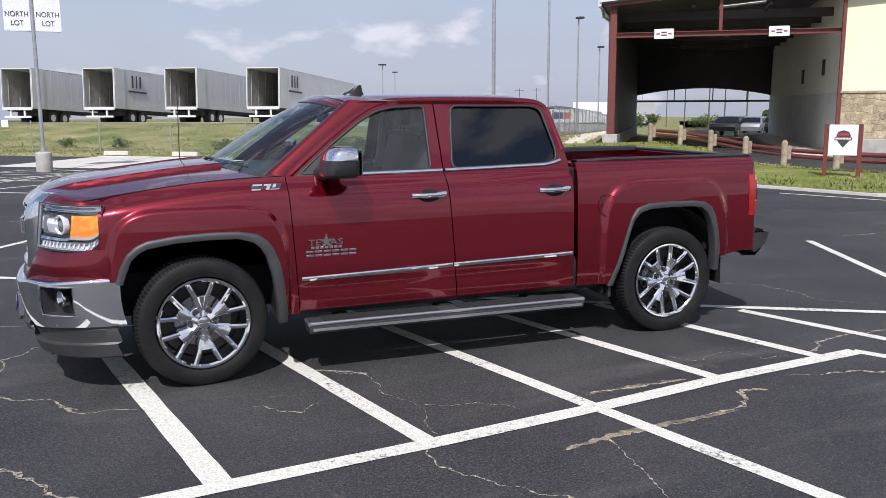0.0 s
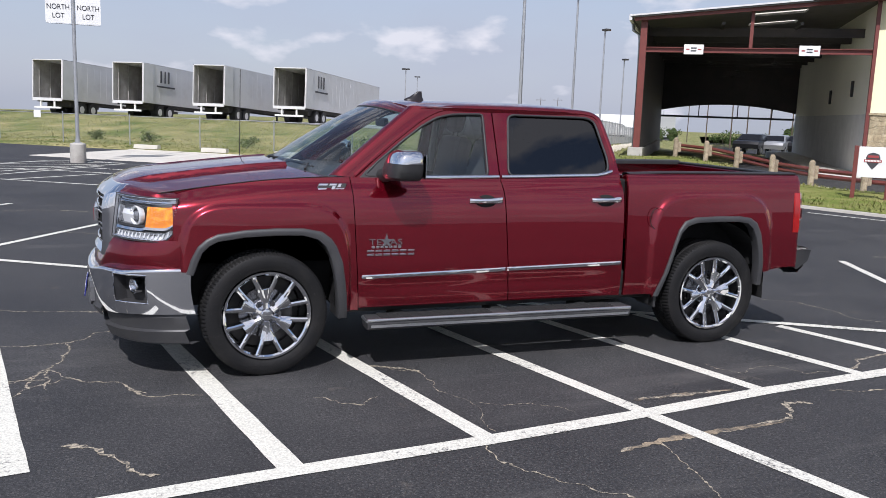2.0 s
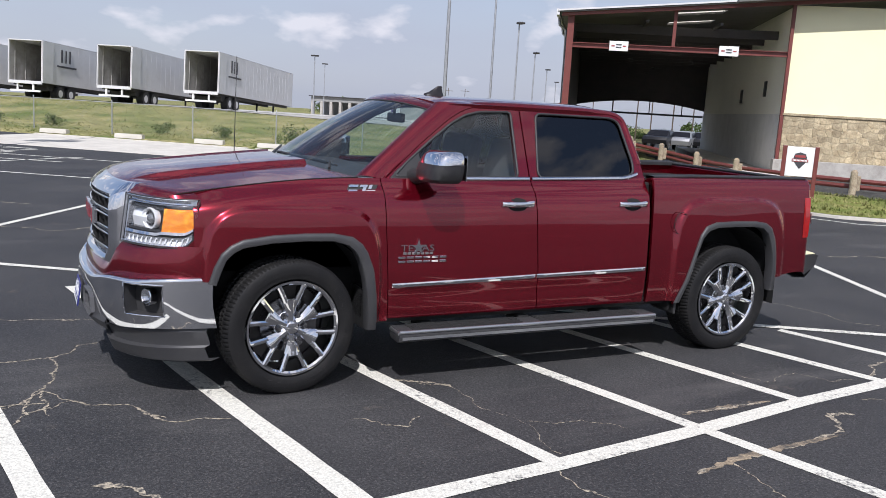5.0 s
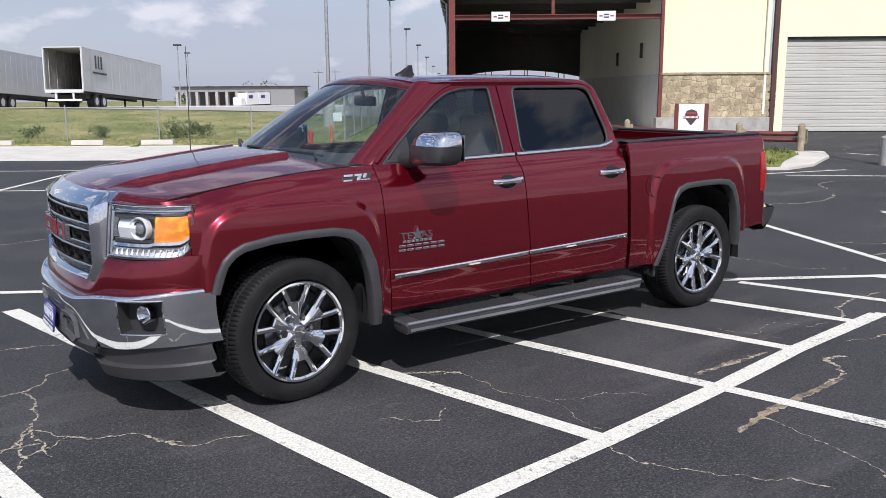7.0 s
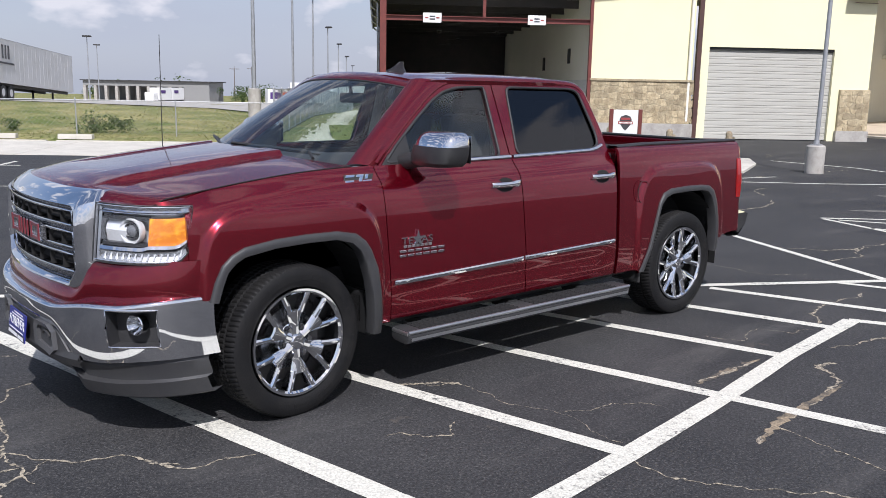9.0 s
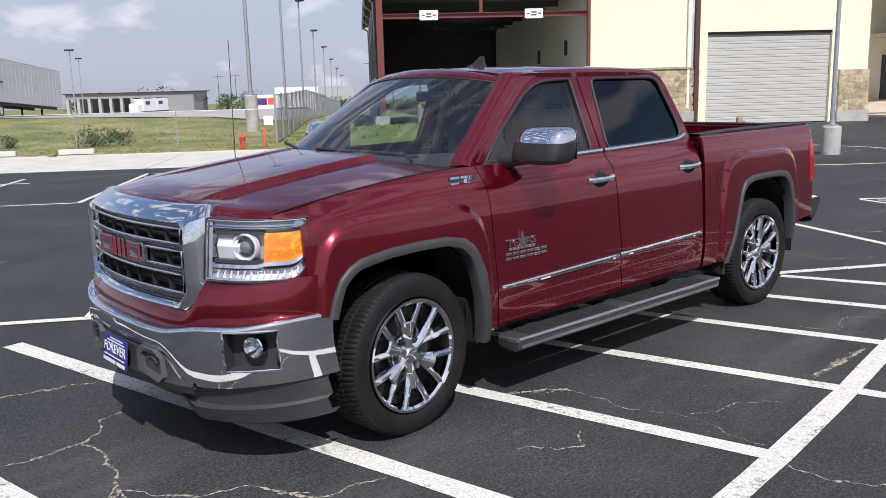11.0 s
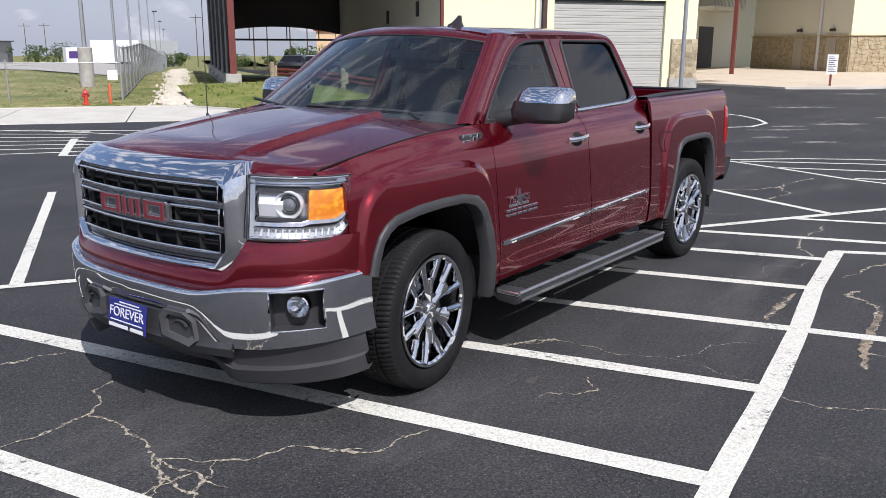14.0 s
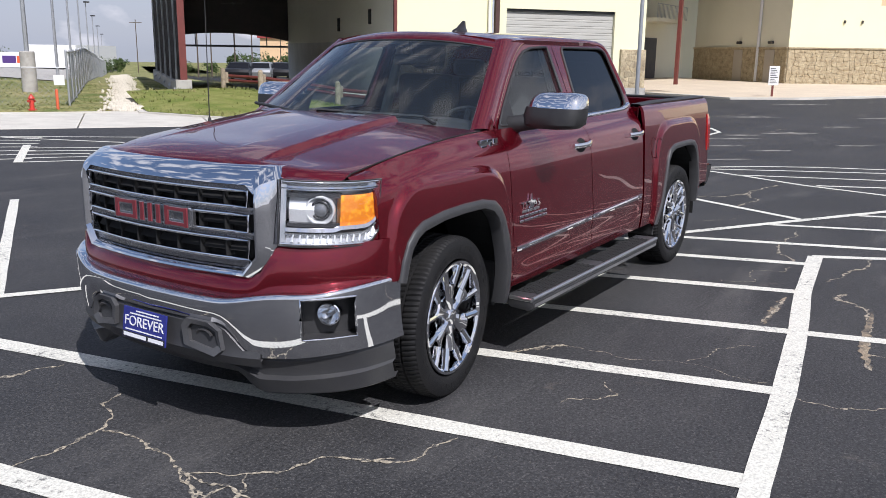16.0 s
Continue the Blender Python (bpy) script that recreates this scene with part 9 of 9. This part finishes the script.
# ---- bed
bm = bmesh.new()
box(bm, (2.845, -0.585, 0.84), (4.505, 0.585, 0.90), 0.01)
bed_floor = part("bed_floor", bm, BLACK_PLASTIC, truck, "ribbed black floor of the load bed")
for k in range(11):
    bm = bmesh.new()
    box(bm, (2.86, -0.575 + 0.110 * k, 0.898), (4.485, -0.535 + 0.110 * k, 0.915), 0.006)
    part("floor_rib", bm, BLACK_PLASTIC, bed_floor)
for sgn in (-1, 1):
    bm = bmesh.new()
    box(bm, (2.845, sgn * 0.80 - 0.012, 1.055), (4.485, sgn * 0.80 + 0.012, 1.395), 0.006)
    box(bm, (2.845, sgn * 0.585 - 0.012, 0.88), (4.485, sgn * 0.585 + 0.012, 1.065), 0.006)
    box(bm, (2.845, min(sgn * 0.58, sgn * 0.80), 1.050), (4.485, max(sgn * 0.58, sgn * 0.80), 1.068), 0.004)
    part("bed_inner_wall", bm, RED, truck)
    bm = bmesh.new()
    rows = []
    for x in frange(2.835, 4.480, 14):
        d = 0.026
        zt = 1.402 + 0.012 * ramp(x, 2.8, 3.3)
        rows.append([(x, sgn * (0.878 - d), zt - 0.012), (x, sgn * (0.885 - d), zt + 0.004), (x, sgn * (0.874 - d), zt + 0.013), (x, sgn * (0.80 - d), zt + 0.013), (x, sgn * (0.785 - d), zt + 0.0), (x, sgn * (0.785 - d), zt - 0.03)])
    grid_mesh(bm, rows)
    finish("rail_cap", bm, BLACK_PLASTIC, truck, "black plastic cap along the bed rail", 40)
bm = bmesh.new()
box(bm, (2.845, -0.84, 0.88), (2.875, 0.84, 1.392), 0.008)
part("bulkhead", bm, RED, truck)
bm = bmesh.new()
box(bm, (4.465, -0.80, 0.84), (4.517, 0.80, 1.398), 0.018)
box(bm, (4.495, -0.72, 0.92), (4.523, 0.72, 1.30), 0.015)
tailgate = part("tailgate", bm, RED, truck)
bm = bmesh.new()
box(bm, (4.460, -0.80, 1.392), (4.535, 0.80, 1.412), 0.008)
part("tailgate_cap", bm, BLACK_PLASTIC, tailgate, "black cap on the tailgate")
for sgn in (-1, 1):
    # corner post of the bed behind the side panel
    bm = bmesh.new()
    rows = []
    for z in frange(0.62, 1.405, 16):
        w0 = side_w(4.485, z, True)
        rows.append([(4.483, sgn * w0, z), (4.505, sgn * (w0 - 0.006), z), (4.523, sgn * (w0 - 0.035), z), (4.527, sgn * 0.80, z)])
    grid_mesh(bm, rows)
    finish("bed_corner", bm, RED, truck)
    bm = bmesh.new()
    rows = []
    for z in frange(0.925, 1.262, 12):
        w0 = side_w(4.465, z, True)
        b = 0.010 * math.sin(math.pi * (z - 0.925) / 0.337) ** 0.4
        rows.append([(4.440, sgn * (w0 + 0.001), z), (4.445, sgn * (w0 + 0.006 + b * 0.5), z), (4.495, sgn * (w0 + 0.004 + b), z), (4.535 + b, sgn * (w0 - 0.025), z), (4.545 + b, sgn * (w0 - 0.08), z), (4.527, sgn * (w0 - 0.115), z)])
    vs = grid_mesh(bm, rows)
    bm.faces.new(vs[0])
    bm.faces.new(vs[-1])
    tl = finish("tail_lamp", bm, TAIL_RED, truck, "tall red tail lamp wrapped round the corner", 35)
    bm = bmesh.new()
    rows = []
    for z in (1.04, 1.085, 1.13):
        w0 = side_w(4.465, z, True)
        rows.append([(4.527, sgn * (w0 + 0.002), z), (4.551, sgn * (w0 - 0.030), z), (4.558, sgn * (w0 - 0.08), z)])
    grid_mesh(bm, rows)
    part("reversing_lens", bm, LAMP_SILVER, tl, "pale reversing lens")
# rear bumper
bm = bmesh.new()
rows = []
for w in frange(-0.93, 0.93, 30):
    a = abs(w)
    xo = 4.745 - 0.05 * (a / 0.93) ** 2 - 0.05 * ramp(a, 0.84, 0.93)
    rows.append([(xo - 0.14, w, 0.775), (xo - 0.02, w, 0.778), (xo, w, 0.765), (xo, w, 0.715), (xo - 0.012, w, 0.700)])
grid_mesh(bm, rows)
rb = finish("rear_bumper", bm, CHROME, truck, "chrome rear step bumper", 30)
bm = bmesh.new()
rows = []
for w in frange(-0.93, 0.93, 30):
    a = abs(w)
    xo = 4.730 - 0.05 * (a / 0.93) ** 2 - 0.07 * ramp(a, 0.82, 0.93)
    rows.append([(xo - 0.01, w, 0.705), (xo - 0.02, w, 0.63), (xo - 0.06, w * 0.98, 0.57), (xo - 0.20, w * 0.97, 0.575)])
grid_mesh(bm, rows)
for sgn in (-1, 1):
    q = [[bm.verts.new((x, sgn * y, z)) for x, z in ((4.425, 0.66), (4.525, 0.60), (4.635, 0.67), (4.665, 0.768), (4.425, 0.768))] for y in (0.84, 0.929)]
    bm.faces.new(q[0])
    bm.faces.new(q[1])
    for i in range(5):
        bm.faces.new((q[0][i], q[0][(i + 1) % 5], q[1][(i + 1) % 5], q[1][i]))
finish("bumper_skirt", bm, BLACK_PLASTIC, rb, "black lower part of the rear bumper", 40)

# ---- cabin
for sgn in (-1, 1):
    seat = new("front_seat")
    seat.parent = truck
    tagged(seat, "grey front seat with headrest")
    bm = bmesh.new()
    box(bm, (1.22, sgn * 0.37 - 0.24, 0.95), (1.72, sgn * 0.37 + 0.24, 1.12), 0.06)
    part("cushion", bm, SEAT, seat)
    bm = bmesh.new()
    box(bm, (-0.07, sgn * 0.37 - 0.24, 0.0), (0.08, sgn * 0.37 + 0.24, 0.60), 0.06, pose(1.72, 0, 1.05, 0, 16, 0))
    part("seat_back", bm, SEAT, seat)
    bm = bmesh.new()
    box(bm, (-0.05, sgn * 0.37 - 0.13, 0.63), (0.05, sgn * 0.37 + 0.13, 0.82), 0.05, pose(1.72, 0, 1.05, 0, 12, 0))
    for dy in (-0.05, 0.05):
        rod(bm, (1.86, sgn * 0.37 + dy, 1.60), (1.88, sgn * 0.37 + dy, 1.70), 0.006)
    part("headrest", bm, SEAT, seat)
bench = new("rear_bench")
bench.parent = truck
tagged(bench, "grey rear bench with headrests")
bm = bmesh.new()
box(bm, (2.05, -0.66, 0.95), (2.45, 0.66, 1.12), 0.05)
box(bm, (2.46, -0.66, 1.05), (2.60, 0.66, 1.60), 0.05)
part("bench_cushion", bm, SEAT, bench)
for y_ in (-0.42, 0.42):
    bm = bmesh.new()
    box(bm, (2.50, y_ - 0.13, 1.60), (2.60, y_ + 0.13, 1.74), 0.04)
    part("bench_headrest", bm, SEAT, bench)
bm = bmesh.new()
rows = []
for y_ in frange(-0.78, 0.78, 20):
    hump = 0.028 * math.exp(-((y_ + 0.37) / 0.2) ** 2)
    rows.append([(0.36, y_, 1.335), (0.62, y_, 1.375 + hump), (0.84, y_, 1.37 + hump), (0.92, y_, 1.33), (0.90, y_, 1.20), (0.82, y_, 1.05), (0.80, y_, 0.85)])
grid_mesh(bm, rows)
finish("dashboard", bm, DASH, truck, "dark vinyl dashboard", 50)
bm = bmesh.new()
ring = [Vector((0.19 * math.cos(a), 0.19 * math.sin(a), 0)) for a in [2 * math.pi * i / 32 for i in range(32)]]
mt = Matrix.Translation((1.03, -0.37, 1.27)) @ Euler((0, radians(-64), 0)).to_matrix().to_4x4()
tube(bm, [mt @ p for p in ring], 0.015, 8, True)
for a in (0.0, 2.2, 4.08):
    rod(bm, mt @ Vector((0, 0, 0)), mt @ Vector((0.185 * math.cos(a), 0.185 * math.sin(a), 0)), 0.016)
rod(bm, mt @ Vector((0, 0, -0.02)), mt @ Vector((0, 0, 0.02)), 0.06, 0.05, 16)
rod(bm, mt @ Vector((0, 0, 0)), (0.85, -0.37, 1.18), 0.03)
part("steering_wheel", bm, DASH, truck, "black steering wheel")
bm = bmesh.new()
box(bm, (1.05, -0.13, 1.685), (1.085, 0.13, 1.755), 0.018, pose(0, 0, 0.02))
rod(bm, (1.06, 0, 1.75), (1.04, 0, 1.86), 0.012)
part("inner_mirror", bm, BLACK_PLASTIC, truck, "black rear-view mirror inside the windscreen")
bm = bmesh.new()
box(bm, (0.90, -0.76, 0.72), (2.62, 0.76, 0.90), 0.02)
for sgn in (-1, 1):
    box(bm, (0.72, sgn * 0.80 - 0.04, 0.85), (2.72, sgn * 0.80 + 0.04, 1.33), 0.02)
part("cabin_floor", bm, DASH, truck, "dark cabin floor and door linings")

# full width of the body and, more so, of the cab above the belt line


def spread(p, cab):
    d = 0.05 * min(1.0, max(0.0, (p.y + 0.95) / 1.9))
    if cab:
        d += 0.11 * ramp(p.y, -0.75, 0.75) * ramp(p.z, 1.20, 1.38) * ramp(p.x, -0.15, 0.35) * (1 - ramp(p.x, 2.80, 2.95))
    return d


done = set()
for ob in list(bpy.data.objects):
    m_, up, mirror, rolling = Matrix.Identity(4), ob, False, False
    while up is not None and up != truck:
        m_ = up.matrix_basis @ m_
        mirror = mirror or "mirror" in up.name and "inner" not in up.name
        rolling = rolling or up.name.split(".")[0] == "wheel"
        up = up.parent
    if up is None or ob.type != "MESH" or rolling or ob.data.name in done:
        continue
    done.add(ob.data.name)
    back = m_.inverted()
    for v in ob.data.vertices:
        p = m_ @ v.co
        p.y += spread(p, not mirror)
        v.co = back @ p
    ob.data.update()
